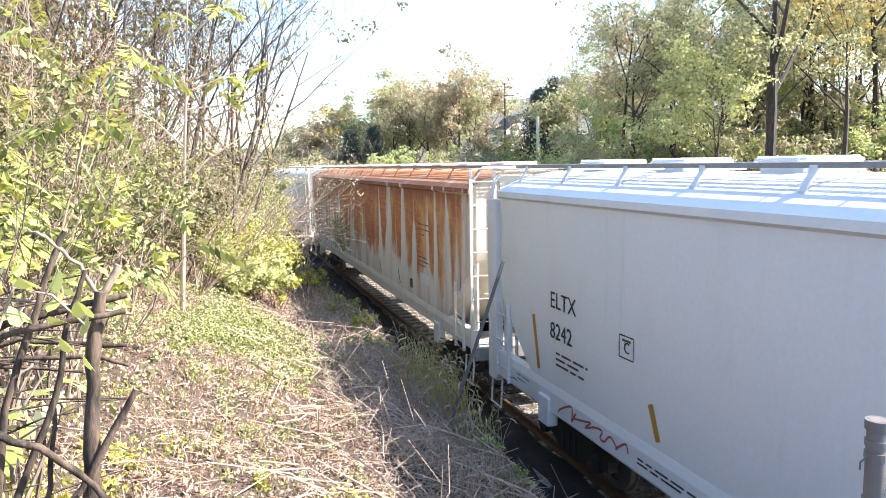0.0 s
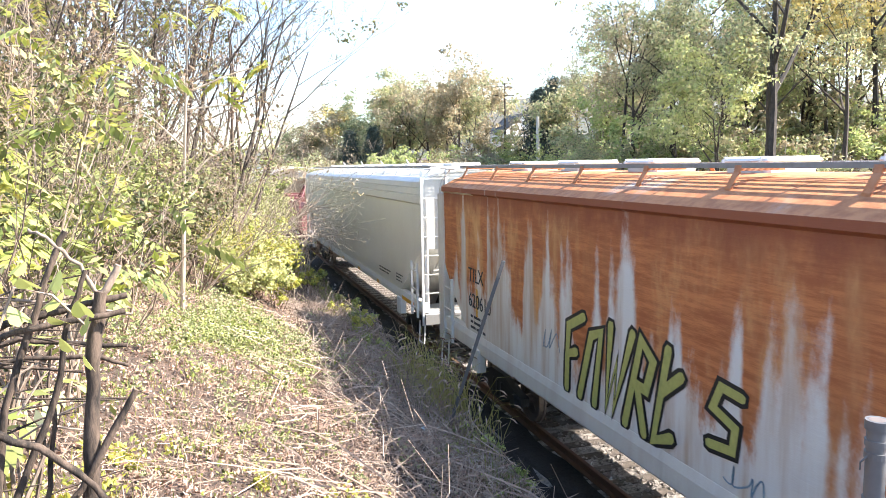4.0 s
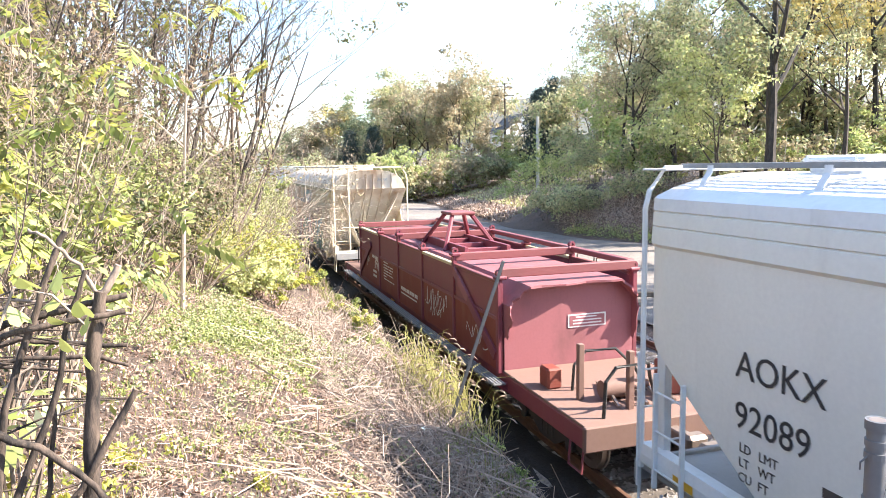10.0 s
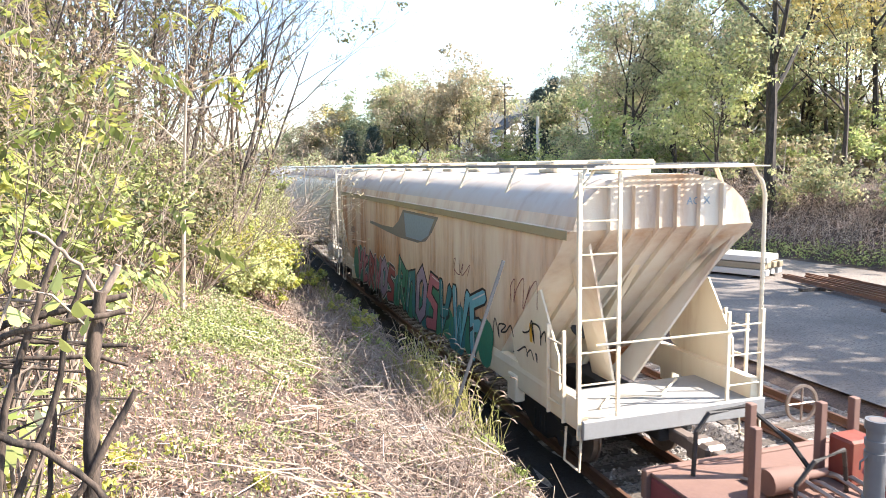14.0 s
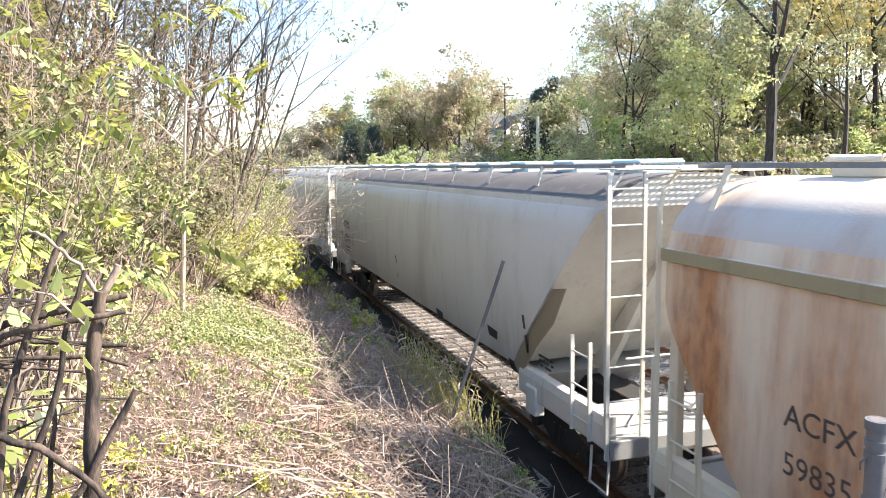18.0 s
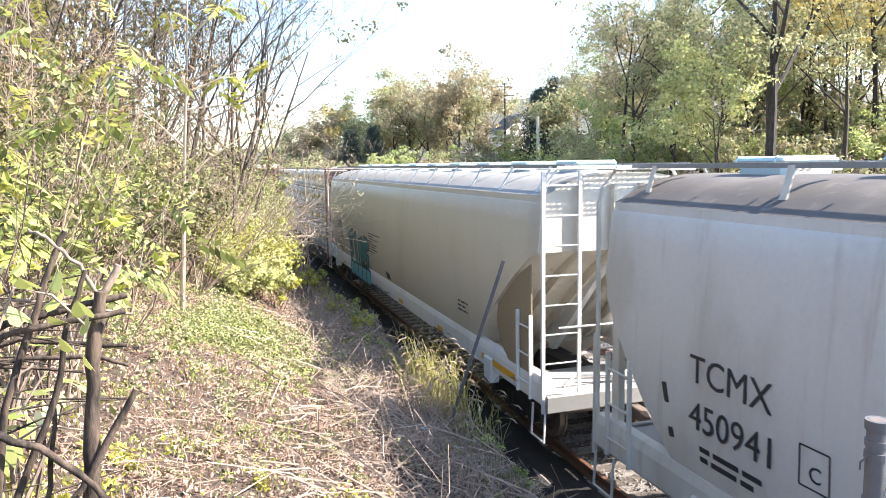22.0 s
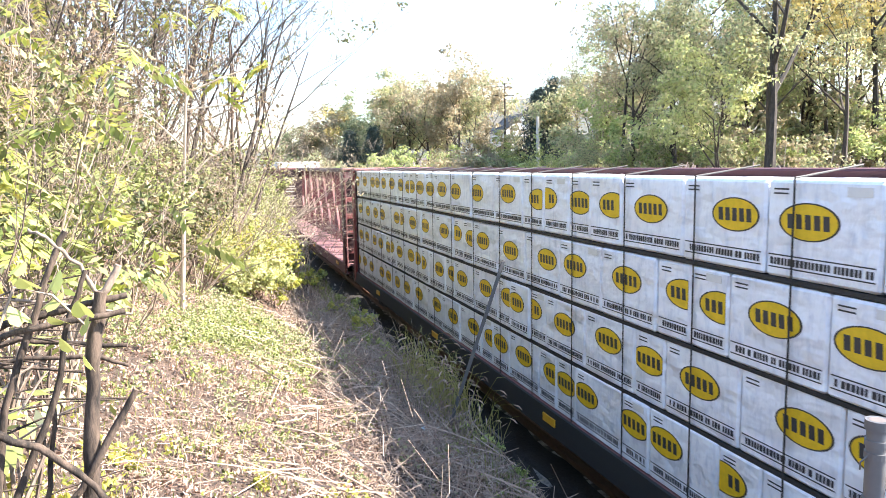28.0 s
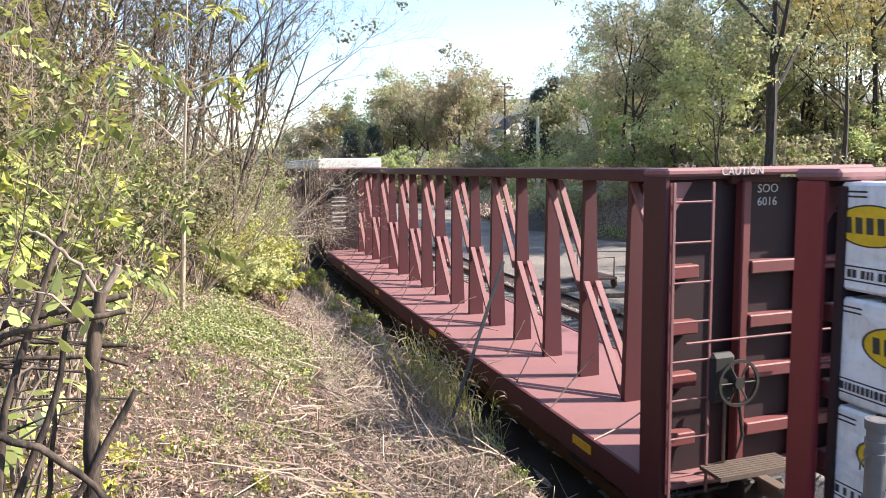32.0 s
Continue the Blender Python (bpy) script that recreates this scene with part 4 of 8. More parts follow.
def centerbeam(name, label, y0, y1, post_mat, deep=0.08, sill_mat=None):
    """A long flat car with end bulkheads and a lattice of posts down its middle."""
    length = y1 - y0
    car = thing(name, label, "freight car", (TRACK, (y0 + y1) / 2, 0), "cars of the train")
    CARS.append((car, (y0 + y1) / 2))
    half = length / 2
    deck = Geo().box(-1.42, 1.42, -half + 0.1, half - 0.1, 0.93, 1.02, 0.01)
    part("deck", deck, M["deck"], car, "pale red steel deck")
    for s in (-1, 1):
        g = Geo().prism([(s * 1.43, 1.03), (s * 1.48, 1.03), (s * 1.50, 0.66), (s * 1.30, 0.62), (s * 1.30, 0.7), (s * 1.43, 0.72)], 'y', -half + 0.05, half - 0.05)
        part("side_sill", g, sill_mat or M["oxide"], car, "dark steel side sill")
    part("centre_sill", Geo().box(-0.3, 0.3, -half, half, 0.55, 0.92, 0.02), M["black"], car)
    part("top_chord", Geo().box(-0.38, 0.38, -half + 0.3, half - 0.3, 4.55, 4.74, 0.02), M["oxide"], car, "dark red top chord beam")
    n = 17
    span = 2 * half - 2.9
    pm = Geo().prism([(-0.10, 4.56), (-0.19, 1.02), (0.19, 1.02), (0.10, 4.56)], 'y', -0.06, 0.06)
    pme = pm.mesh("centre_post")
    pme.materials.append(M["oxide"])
    ys = [-span / 2 + k * span / (n - 1) for k in range(n)]
    for y in ys:
        piece("centre_post", pme, car, pose(0, y, 0))
    st = ys[1] - ys[0]
    for k in range(n - 1):
        a, b = (ys[k] + 0.1, ys[k + 1] - 0.1)
        up = True
        z0, z1 = (1.1, 2.75) if k % 2 else (2.6, 4.5)
        g = Geo()
        for s in (-0.11, 0.11):
            pa, pb = ((s, a, z1), (s, b, z0)) if not up else ((s, a, z0), (s, b, z1))
            v = Vector(pb) - Vector(pa)
            m = Matrix.Translation((Vector(pa) + Vector(pb)) / 2) @ v.to_track_quat('Z', 'X').to_matrix().to_4x4()
            g.box(-0.03, 0.03, -0.06, 0.06, -v.length / 2, v.length / 2, 0.006, m)
        part("diagonal_brace", g, M["deck"], car, "pale red diagonal brace")
    for e in (-1, 1):
        y = e * (half - 0.35)
        # recess shade is in this panel's colour
        bulk = part("bulkhead", Geo().box(-1.43, 1.43, min(y - e * 0.10, y - e * 0.02), max(y - e * 0.10, y - e * 0.02), 1.0, 4.62, 0.01), M["darkpanel"], car, "end bulkhead, its recess shade painted in")
        for s in (-1, 1):
            x0, x1 = sorted((s * 1.50, s * 1.431))
            part("corner_post", Geo().box(x0, x1, min(y - e * deep, y + e * 0.35), max(y - e * deep, y + e * 0.35), 0.7, 4.66, 0.015), post_mat, car)
            # flange, ribs and first stake take the lighter maroon as if sun struck them
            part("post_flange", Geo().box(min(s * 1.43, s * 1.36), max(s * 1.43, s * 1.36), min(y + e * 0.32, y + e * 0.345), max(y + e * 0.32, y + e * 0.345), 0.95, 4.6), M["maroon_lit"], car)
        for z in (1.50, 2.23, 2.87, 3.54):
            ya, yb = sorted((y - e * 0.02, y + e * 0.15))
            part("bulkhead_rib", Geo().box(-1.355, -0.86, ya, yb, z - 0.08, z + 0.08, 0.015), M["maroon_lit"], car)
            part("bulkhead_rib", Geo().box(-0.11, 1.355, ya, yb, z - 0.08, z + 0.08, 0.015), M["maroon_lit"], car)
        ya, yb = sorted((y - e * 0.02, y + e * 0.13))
        part("bulkhead_stake", Geo().box(-0.25, -0.12, ya, yb, 0.9, 4.6, 0.02), M["maroon_lit"], car, "bulkhead stake in sunlit maroon")
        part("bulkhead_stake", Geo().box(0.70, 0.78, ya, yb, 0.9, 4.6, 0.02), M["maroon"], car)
        part("bulkhead_gusset", Geo().prism([(-1.35, 4.6), (-1.08, 4.6), (-1.35, 4.2)], 'y', min(y + e * 0.2, y + e * 0.27), max(y + e * 0.2, y + e * 0.27)), M["deck"], car)
        # cap wears the paler deck red, standing in for sun on its top
        part("bulkhead_cap", Geo().box(-1.5, 1.5, min(y - e * 0.1, y + e * 0.38), max(y - e * 0.1, y + e * 0.38), 4.665, 4.76, 0.03), M["deck"], car, "bulkhead cap in paler red for sunlight")
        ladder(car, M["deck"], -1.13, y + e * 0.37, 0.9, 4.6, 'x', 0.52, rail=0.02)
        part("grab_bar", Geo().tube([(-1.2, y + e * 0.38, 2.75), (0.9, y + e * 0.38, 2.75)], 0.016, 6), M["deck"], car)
        wheel = Geo().disc((-0.55, y + e * 0.5, 2.25), (0, 1, 0), 0.25, 0.285, 0.03, 24)
        for k in range(3):
            a = k * math.pi / 3
            wheel.tube([(-0.55 - 0.26 * math.cos(a), y + e * 0.5, 2.25 - 0.26 * math.sin(a)), (-0.55 + 0.26 * math.cos(a), y + e * 0.5, 2.25 + 0.26 * math.sin(a))], 0.012, 5)
        wheel.disc((-0.55, y + e * 0.45, 2.25), (0, 1, 0), 0.0, 0.07, 0.16, 12)
        part("brake_wheel", wheel, M["black"], car, "dark round hand brake wheel")
        part("brake_gear", Geo().box(-0.87, -0.53, min(y + e * 0.3, y + e * 0.44), max(y + e * 0.3, y + e * 0.44), 2.0, 2.6, 0.05), M["black"], car)
        part("brake_chain", Geo().tube([(-0.65, y + e * 0.4, 2.05), (-0.67, y + e * 0.42, 1.6), (-0.65, y + e * 0.4, 1.25)], 0.02, 5), M["steel"], car)
        step = Geo()
        for q in range(8):
            yq = y + e * (0.37 + 0.05 * q)
            step.box(-0.95, 0.15, yq - 0.012, yq + 0.012, 1.19, 1.25)
        for q in range(12):
            step.box(-0.95 + q * 0.098, -0.93 + q * 0.098, min(y + e * 0.36, y + e * 0.73), max(y + e * 0.36, y + e * 0.73), 1.2, 1.24)
        part("brake_step", step, M["steel"], car, "steel grating brake step")
        part("air_pipe", Geo().tube([(-1.2, y + e * 0.25, 0.85), (-0.6, y + e * 0.4, 0.95), (-0.3, y + e * 0.3, 1.5), (-0.32, y + e * 0.2, 2.2)], 0.022, 6), M["black"], car)
    add_trucks(car, length, 2.6, M["black"])
    add_coupler(car, length)
    return car


# ---- paint work on the cars ----
GRAF = {k: plain("spray_paint_" + k, c, 0.5) for k, c in dict(black=(0.02, 0.02, 0.022), teal=(0.05, 0.22, 0.25), sky=(0.16, 0.45, 0.55), green=(0.05, 0.24, 0.15), pink=(0.50, 0.16, 0.20), rose=(0.35, 0.08, 0.08), lilac=(0.38, 0.30, 0.42), pale=(0.62, 0.62, 0.60), lime=(0.45, 0.45, 0.14), grey=(0.36, 0.40, 0.42), blue=(0.22, 0.32, 0.40), maroon=(0.22, 0.06, 0.06), slate=(0.17, 0.165, 0.155)).items()}


def on_side(kind, pts, lift=0.0):
    def at(z):
        if kind == "coil":
            return -1.4285
        if kind == "sill":
            return -1.580
        if kind == "fluted_skirt":
            return float(np.interp(z, (1.45, 1.6), (-1.581, -1.571)))
        if kind == "round_skirt":
            return min(side_x("round", z), -1.581 if z < 1.5 else 0)
        return side_x(kind, z)
    return [(at(z) - lift, y, z) for y, z in pts]


def flat_shape(car, kind, pts, mat, name="painted_shape", lift=0.0):
    """A flat painted figure on a car's near side, cut in strips so that it follows the curve."""
    zs = sorted(set(z for _, z in pts))
    g = Geo()
    v = on_side(kind, pts, lift)
    if kind != "round" or zs[-1] - zs[0] < 0.25:
        g.add(v, [tuple(range(len(v)))])
    else:
        cy, cz = sum(p[0] for p in pts) / len(pts), sum(p[1] for p in pts) / len(pts)
        inner = on_side(kind, [(cy + (y - cy) * 0.5, cz + (z - cz) * 0.5) for y, z in pts], lift)
        n = len(v)
        mid = on_side(kind, [(cy, cz)], lift)
        g.add(v + inner + mid, [(i, (i + 1) % n, n + (i + 1) % n, n + i) for i in range(n)] + [(n + i, n + (i + 1) % n, 2 * n) for i in range(n)])
    me = bpy.data.meshes.new(name)
    me.from_pydata(g.v, [], g.f)
    return part(name, me, mat, car)


def stroke(car, kind, pts, w, mat, name="painted_line", lift=0.0):
    """A painted line of even width along points (y, z)."""
    L, R = [], []
    for i, p in enumerate(pts):
        a, b = pts[max(0, i - 1)], pts[min(len(pts) - 1, i + 1)]
        d = Vector((b[0] - a[0], b[1] - a[1]))
        d = d.normalized() if d.length else Vector((1, 0))
        L.append((p[0] - d.y * w / 2, p[1] + d.x * w / 2))
        R.append((p[0] + d.y * w / 2, p[1] - d.x * w / 2))
    n = len(pts)
    me = bpy.data.meshes.new(name)
    me.from_pydata(on_side(kind, L + R, lift), [], [(i, i + 1, n + i + 1, n + i) for i in range(n - 1)])
    return part(name, me, mat, car)


def blob(cy, cz, ry, rz, rng, n=18, lean=0.0):
    k1, k2, p1, p2 = rng.uniform(0.1, 0.22), rng.uniform(0.05, 0.13), rng.uniform(0, 6), rng.uniform(0, 6)
    out = []
    for i in range(n):
        t = 2 * math.pi * i / n
        r = 1 + k1 * math.sin(2 * t + p1) + k2 * math.sin(3 * t + p2)
        z = rz * r * math.sin(t)
        out.append((cy + ry * r * math.cos(t) + lean * z, cz + z))
    return out


GLYPHS = {
    "arrow": [[(0.0, 1.0), (0.32, 0.05), (0.78, 0.95)], [(0.2, 0.45), (0.66, 0.5)]],
    "hook": [[(0.1, 1.0), (0.15, 0.0), (0.75, 0.12)], [(0.15, 0.55), (0.7, 0.78)]],
    "leg": [[(0.1, 0.0), (0.2, 1.0), (0.8, 0.82), (0.72, 0.48), (0.22, 0.5)], [(0.35, 0.48), (0.92, 0.0)]],
    "zigzag": [[(0.0, 0.95), (0.36, 0.05), (0.52, 0.6), (0.7, 0.05), (1.0, 0.95)]],
    "ring": [[(0.15, 0.12), (0.1, 0.8), (0.5, 1.0), (0.9, 0.75), (0.85, 0.2), (0.45, 0.0), (0.15, 0.12)]],
    "snake": [[(0.9, 0.95), (0.3, 1.0), (0.12, 0.62), (0.8, 0.44), (0.78, 0.06), (0.1, 0.0)]],
    "comb": [[(0.9, 1.0), (0.15, 0.82), (0.28, 0.45), (0.75, 0.52)], [(0.28, 0.45), (0.5, 0.0)]],
    "bar": [[(0.4, 0.95), (0.6, 0.0)]],
    "arch": [[(0.12, 0.0), (0.28, 0.8), (0.74, 0.88), (0.92, 0.0)]],
}


def thick(car, kind, lines, w, mat, name, lift):
    """Broad sprayed lines, each one ribbon with mitred corners and tapered ends."""
    for q, pts in enumerate(lines):
        pts = [Vector(p) for p in pts]
        closed = (pts[0] - pts[-1]).length < 1e-6
        mids, half_w = [], []
        for i, p in enumerate(pts):
            before = (p - pts[i - 1 if i else -2]).normalized() if i or closed else None
            after = (pts[i + 1 if i + 1 < len(pts) else 1] - p).normalized() if i + 1 < len(pts) or closed else None
            if before is None or after is None:
                d = before or after
                side_ = Vector((-d.y, d.x))
                tip = p + d * w * 0.42 * (1 if after is None else -1)
                both = [(p, side_ * w / 2), (tip, side_ * w * 0.30)]
                both = both if after is None else both[::-1]
            else:
                d = (before + after).normalized() if (before + after).length > 0.2 else after
                side_ = Vector((-d.y, d.x))
                both = [(p, side_ * w / 2 * min(1.5, 1 / max(0.4, d.dot(after))))]
            for m_, h_ in both:
                mids.append(m_)
                half_w.append(h_)
        m2, h2 = [mids[0]], [half_w[0]]
        for i in range(len(mids) - 1):
            n = max(1, int((mids[i + 1] - mids[i]).length / 0.22))
            for k in range(1, n + 1):
                m2.append(mids[i].lerp(mids[i + 1], k / n))
                h2.append(half_w[i].lerp(half_w[i + 1], k / n))
        n = len(m2)
        ring = on_side(kind, [tuple(m_ + h_) for m_, h_ in zip(m2, h2)] + [tuple(m_ - h_) for m_, h_ in zip(m2, h2)], lift + 0.0003 * q)
        me = bpy.data.meshes.new(name)
        me.from_pydata(ring, [], [(i, i + 1, n + i + 1, n + i) for i in range(n - 1)])
        part(name, me, mat, car)


def throw_up(car, kind, figures, y0, y1, z0, z1, w, fills, halo=None, shine="pale", lean=0.12, seed=1):
    """A row of sprayed figures read from y0 to y1: pale halo, black edge, filling and shine."""
    rng = random.Random(seed)
    step = (y1 - y0) / len(figures)
    for i, f in enumerate(figures):
        top = z1 + rng.uniform(-0.1, 0.1)
        place = [[(y0 + step * (i + 0.08 + 0.86 * u) + lean * (v - 0.5) * (top - z0) * (1 if step > 0 else -1), z0 + (top - z0) * v) for u, v in line] for line in GLYPHS[f]]
        base = 0.002 + 0.0006 * (i % 2)
        if halo:
            thick(car, kind, place, w + 0.17, GRAF[halo], "graffiti_halo", base)
        thick(car, kind, place, w + 0.10, GRAF["black"], "graffiti_outline", base + 0.002)
        thick(car, kind, place, w, GRAF[fills[i % len(fills)]], "graffiti_fill", base + 0.004)
        if shine:
            bright = [[(y - 0.26 * w, z + 0.26 * w) for y, z in line[:2]] for line in place]
            thick(car, kind, bright, 0.028, GRAF[shine], "graffiti_shine", base + 0.006)


def scribble(car, kind, y0, y1, zc, h, mat, seed, w=0.025, loops=7):
    """A sprayed tag: one unsteady looping line."""
    rng = random.Random(seed)
    ctrl = []
    for i in range(loops + 1):
        yc = y0 + (y1 - y0) * i / loops
        d = (y1 - y0) / loops
        ctrl += [(yc + d * rng.uniform(-0.1, 0.6), zc + h * rng.uniform(0.2, 0.6)), (yc + d * rng.uniform(-0.5, 0.9), zc + h * rng.uniform(-0.6, -0.15)), (yc + d * rng.uniform(0.3, 1.1), zc + h * rng.uniform(-0.5, 0.3))]
    pts = []
    for i in range(1, len(ctrl) - 2):
        p0, p1, p2, p3 = ctrl[i - 1:i + 3]
        for k in range(5):
            t = k / 5
            pts.append(tuple(0.5 * (2 * p1[j] + (p2[j] - p0[j]) * t + (2 * p0[j] - 5 * p1[j] + 4 * p2[j] - p3[j]) * t * t + (3 * p1[j] - p0[j] - 3 * p2[j] + p3[j]) * t ** 3) for j in (0, 1)))
    stroke(car, kind, pts, w, mat, "graffiti_tag", 0.003)


def bars(car, kind, y0, z0, lengths, h, gap, mat, name="small_print", breaks=0.25):
    """Writing too small to read: bars of its size."""
    rng = random.Random(int(abs(y0) * 100))
    g = Geo()
    for i, L in enumerate(lengths):
        z = z0 - i * (h + gap)
        y = y0
        while y > y0 - L:
            w = rng.uniform(0.12, breaks + 0.15)
            w = min(w, y - (y0 - L))
            x = on_side(kind, [(y, z)], 0.001)[0][0]
            x2 = on_side(kind, [(y, z - h)], 0.001)[0][0]
            g.add([(x, y, z), (x, y - w, z), (x2, y - w, z - h), (x2, y, z - h)], [(0, 1, 2, 3)])
            y -= w + 0.05
    me = bpy.data.meshes.new(name)
    me.from_pydata(g.v, [], g.f)
    return part(name, me, mat, car)


def strip(car, kind, ya, yb, za, zb, mat, name):
    return flat_shape(car, kind, [(ya, za), (yb, za), (yb, zb), (ya, zb)], mat, name, 0.001)


def code_box(car, kind, y, z, w=0.32, h=0.36, mark="C"):
    """The little framed code plate painted on hopper sides."""
    for pts in ([(y, z), (y - w, z)], [(y, z - h), (y - w, z - h)], [(y, z), (y, z - h)], [(y - w, z), (y - w, z - h)]):
        stroke(car, kind, pts, 0.018, M["letter"], "code_frame", 0.001)
    lettering(mark, 0.2, M["letter"], car, side(side_x(kind, z - h + 0.1) - 0.003, y - w / 2 + 0.06, z - h + 0.07))


def marks(car, kind, y, z1, z2, top, bottom, size=0.40, gap=0.9, mat=None):
    for w, z in ((top, z1), (bottom, z2)):
        x = min(side_x(kind, z), side_x(kind, z + 0.3)) - 0.004
        ob = lettering(w, size, mat or M["letter"], car, side(x, y, z), "reporting_mark")


def coil_car(y0, y1):
    """A maroon coil car: one long hood held between stakes on a low frame."""
    length = y1 - y0
    half, mid = length / 2, (y0 + y1) / 2
    car = thing("coil_car", "maroon coil car under a long faded steel hood", "freight car", (TRACK, mid, 0), "cars of the train")
    CARS.append((car, mid))
    a, b = 63.6 - mid, 76.45 - mid
    part("underframe", Geo().box(-1.38, 1.38, -half + 0.1, half - 0.1, 0.70, 1.02, 0.02), M["maroon"], car)
    for ya, yb in ((-half + 0.1, a - 0.02), (b + 0.02, half - 0.1)):
        part("end_deck", Geo().box(-1.38, 1.38, ya, yb, 1.025, 1.07, 0.01), M["browndeck"], car, "bare dusty steel end deck")
    for s in (-1, 1):
        x0, x1 = sorted((s * 1.46, s * 1.70))
        walk_ = part("side_walkway", Geo().box(x0, x1, a - 0.35, half - 1.2, 0.90, 0.93, 0.006), M["oldsteel"], car, "narrow ridged steel walkway")
        for k in range(4):
            xa = x0 + 0.02 + k * 0.06
            part("walkway_ridge", Geo().box(xa, xa + 0.022, a - 0.33, half - 1.22, 0.9305, 0.942), M["gritsteel"], walk_)
        for k in range(8):
            yk = a - 0.2 + k * (half - 1.4 - a) / 7
            part("walkway_bracket", Geo().prism([(s * 1.36, 0.90), (s * 1.66, 0.90), (s * 1.36, 0.70)], 'y', yk - 0.03, yk + 0.03), M["maroon"], car)
    prof = [(-1.34, 1.03), (-1.34, 2.30), (-0.98, 2.66), (0.98, 2.66), (1.34, 2.30), (1.34, 1.03)]
    hood = part("hood", Geo().prism(prof, 'y', a, b), M["hoodpink"], car, "faded maroon coil hood, paled as if sunlit")
    for e, ye in ((-1, a), (1, b)):
        rag, lip = random.Random(14 + e), Geo()
        line = [(-1.34, 1.7), (-1.34, 2.30), (-0.98, 2.66), (0.98, 2.66), (1.34, 2.30), (1.34, 1.5)]
        path = [Vector((p[0], 0, p[1])).lerp(Vector((q[0], 0, q[1])), k / 8) for p, q in zip(line, line[1:]) for k in range(8)] + [Vector((1.34, 0, 1.5))]
        rows = []
        for k, p in enumerate(path):
            out = e * (0.26 + 0.07 * math.sin(0.55 * k + e) + 0.04 * math.sin(1.7 * k) + rag.uniform(-0.015, 0.015)) * min(1.0, (p.z - 1.3) / 0.8)
            inner = Vector((p.x * 0.985, 0, p.z - 0.02))
            rows.append([(p.x, ye - e * 0.02, p.z + 0.004), (p.x, ye + out, p.z - rag.uniform(0.0, 0.02)), (inner.x, ye + out, inner.z - 0.03), (inner.x, ye - e * 0.02, inner.z)])
        lip.loft(rows)
        part("hood_lip", lip, M["hoodpink"], car, "torn overhanging hood edge")
    stakes = [63.68, 66.2, 68.65, 71.05, 73.4, 76.37]
    for i, y in enumerate(stakes):
        y -= mid
        for s in (-1, 1):
            x0, x1 = sorted((s * 1.36, s * 1.46))
            tall = i in (1, 3)
            part("stake", Geo().box(x0, x1, y - 0.06, y + 0.06, 1.0, 2.9 if tall else 2.74, 0.012), M["maroon"], car)
            g = Geo().box(min(s * 1.28, s * 1.5), max(s * 1.28, s * 1.5), y - 0.1, y + 0.1, 2.74 + 0.14 * tall, 2.82 + 0.14 * tall, 0.025)
            g.disc((s * 1.4, y, 2.86 + 0.14 * tall), (0, 1, 0), 0.03, 0.075, 0.1, 10)
            part("stake_cap", g, M["maroon"], car)
        if i in (0, 1, 3, 4, 5):
            z = 2.78 if i in (0, 1, 3) else 2.70
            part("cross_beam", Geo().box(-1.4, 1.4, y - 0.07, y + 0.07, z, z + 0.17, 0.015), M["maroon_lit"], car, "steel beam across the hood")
    for s in (-1, 1):
        for i in range(len(stakes) - 1):
            ya, yb = stakes[i] - mid + 0.065, stakes[i + 1] - mid - 0.065
            x0, x1 = sorted((s * 1.36, s * 1.42))
            part("side_panel", Geo().box(x0, x1, ya, yb, 1.02, 2.66, 0.01), M["maroon"], car)
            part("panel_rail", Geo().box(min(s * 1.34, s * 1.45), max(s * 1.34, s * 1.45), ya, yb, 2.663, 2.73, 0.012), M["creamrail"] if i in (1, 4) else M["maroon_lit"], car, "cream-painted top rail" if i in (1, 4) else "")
            part("lower_panel", Geo().box(min(s * 1.42, s * 1.426), max(s * 1.42, s * 1.426), ya + 0.01, yb - 0.01, 1.04, 1.97), M["oxidewarm"], car, "rustier lower side panel")
            part("panel_rib", Geo().box(min(s * 1.42, s * 1.45), max(s * 1.42, s * 1.45), ya, yb, 1.98, 2.05, 0.008), M["maroon"], car)
    part("far_rail", Geo().box(1.34, 1.5, a + 0.2, b - 0.2, 2.84, 2.95, 0.015), M["maroon_lit"], car)
    # first brace is cut in two colours: sunlit pink above, shaded maroon below
    braces = ((66.1 - mid, 65.2 - mid, 2.6, 2.11, "hoodpink", "top of the side brace, coloured as sunlit"), (65.2 - mid, 63.75 - mid, 2.11, 1.3, "maroon", "diagonal side brace"),
              (b - 0.15, b - 1.9, 1.25, 2.3, "maroon", "diagonal side brace"))
    for ya, yb, za, zb, key, words in braces:
        v = Vector((0, yb - ya, zb - za))
        m = Matrix.Translation((-1.455, (ya + yb) / 2, (za + zb) / 2)) @ v.to_track_quat('Z', 'X').to_matrix().to_4x4()
        part("side_brace", Geo().box(-0.1, 0.1, -0.03, 0.03, -v.length / 2, v.length / 2, 0.01, m), M[key], car, words)
    c = (a + b) / 2
    for sx in (-1, 1):
        for sy in (-1, 1):
            part("lifting_leg", Geo().tube([(sx * 0.72, c + sy * 1.05, 2.64), (sx * 0.26, c + sy * 0.3, 3.52)], 0.06, 6), M["maroon"], car)
    part("lifting_plate", Geo().box(-0.34, 0.34, c - 0.45, c + 0.45, 3.5, 3.58, 0.02), M["maroon_lit"], car, "red lifting plate in a sunlit paint tone")
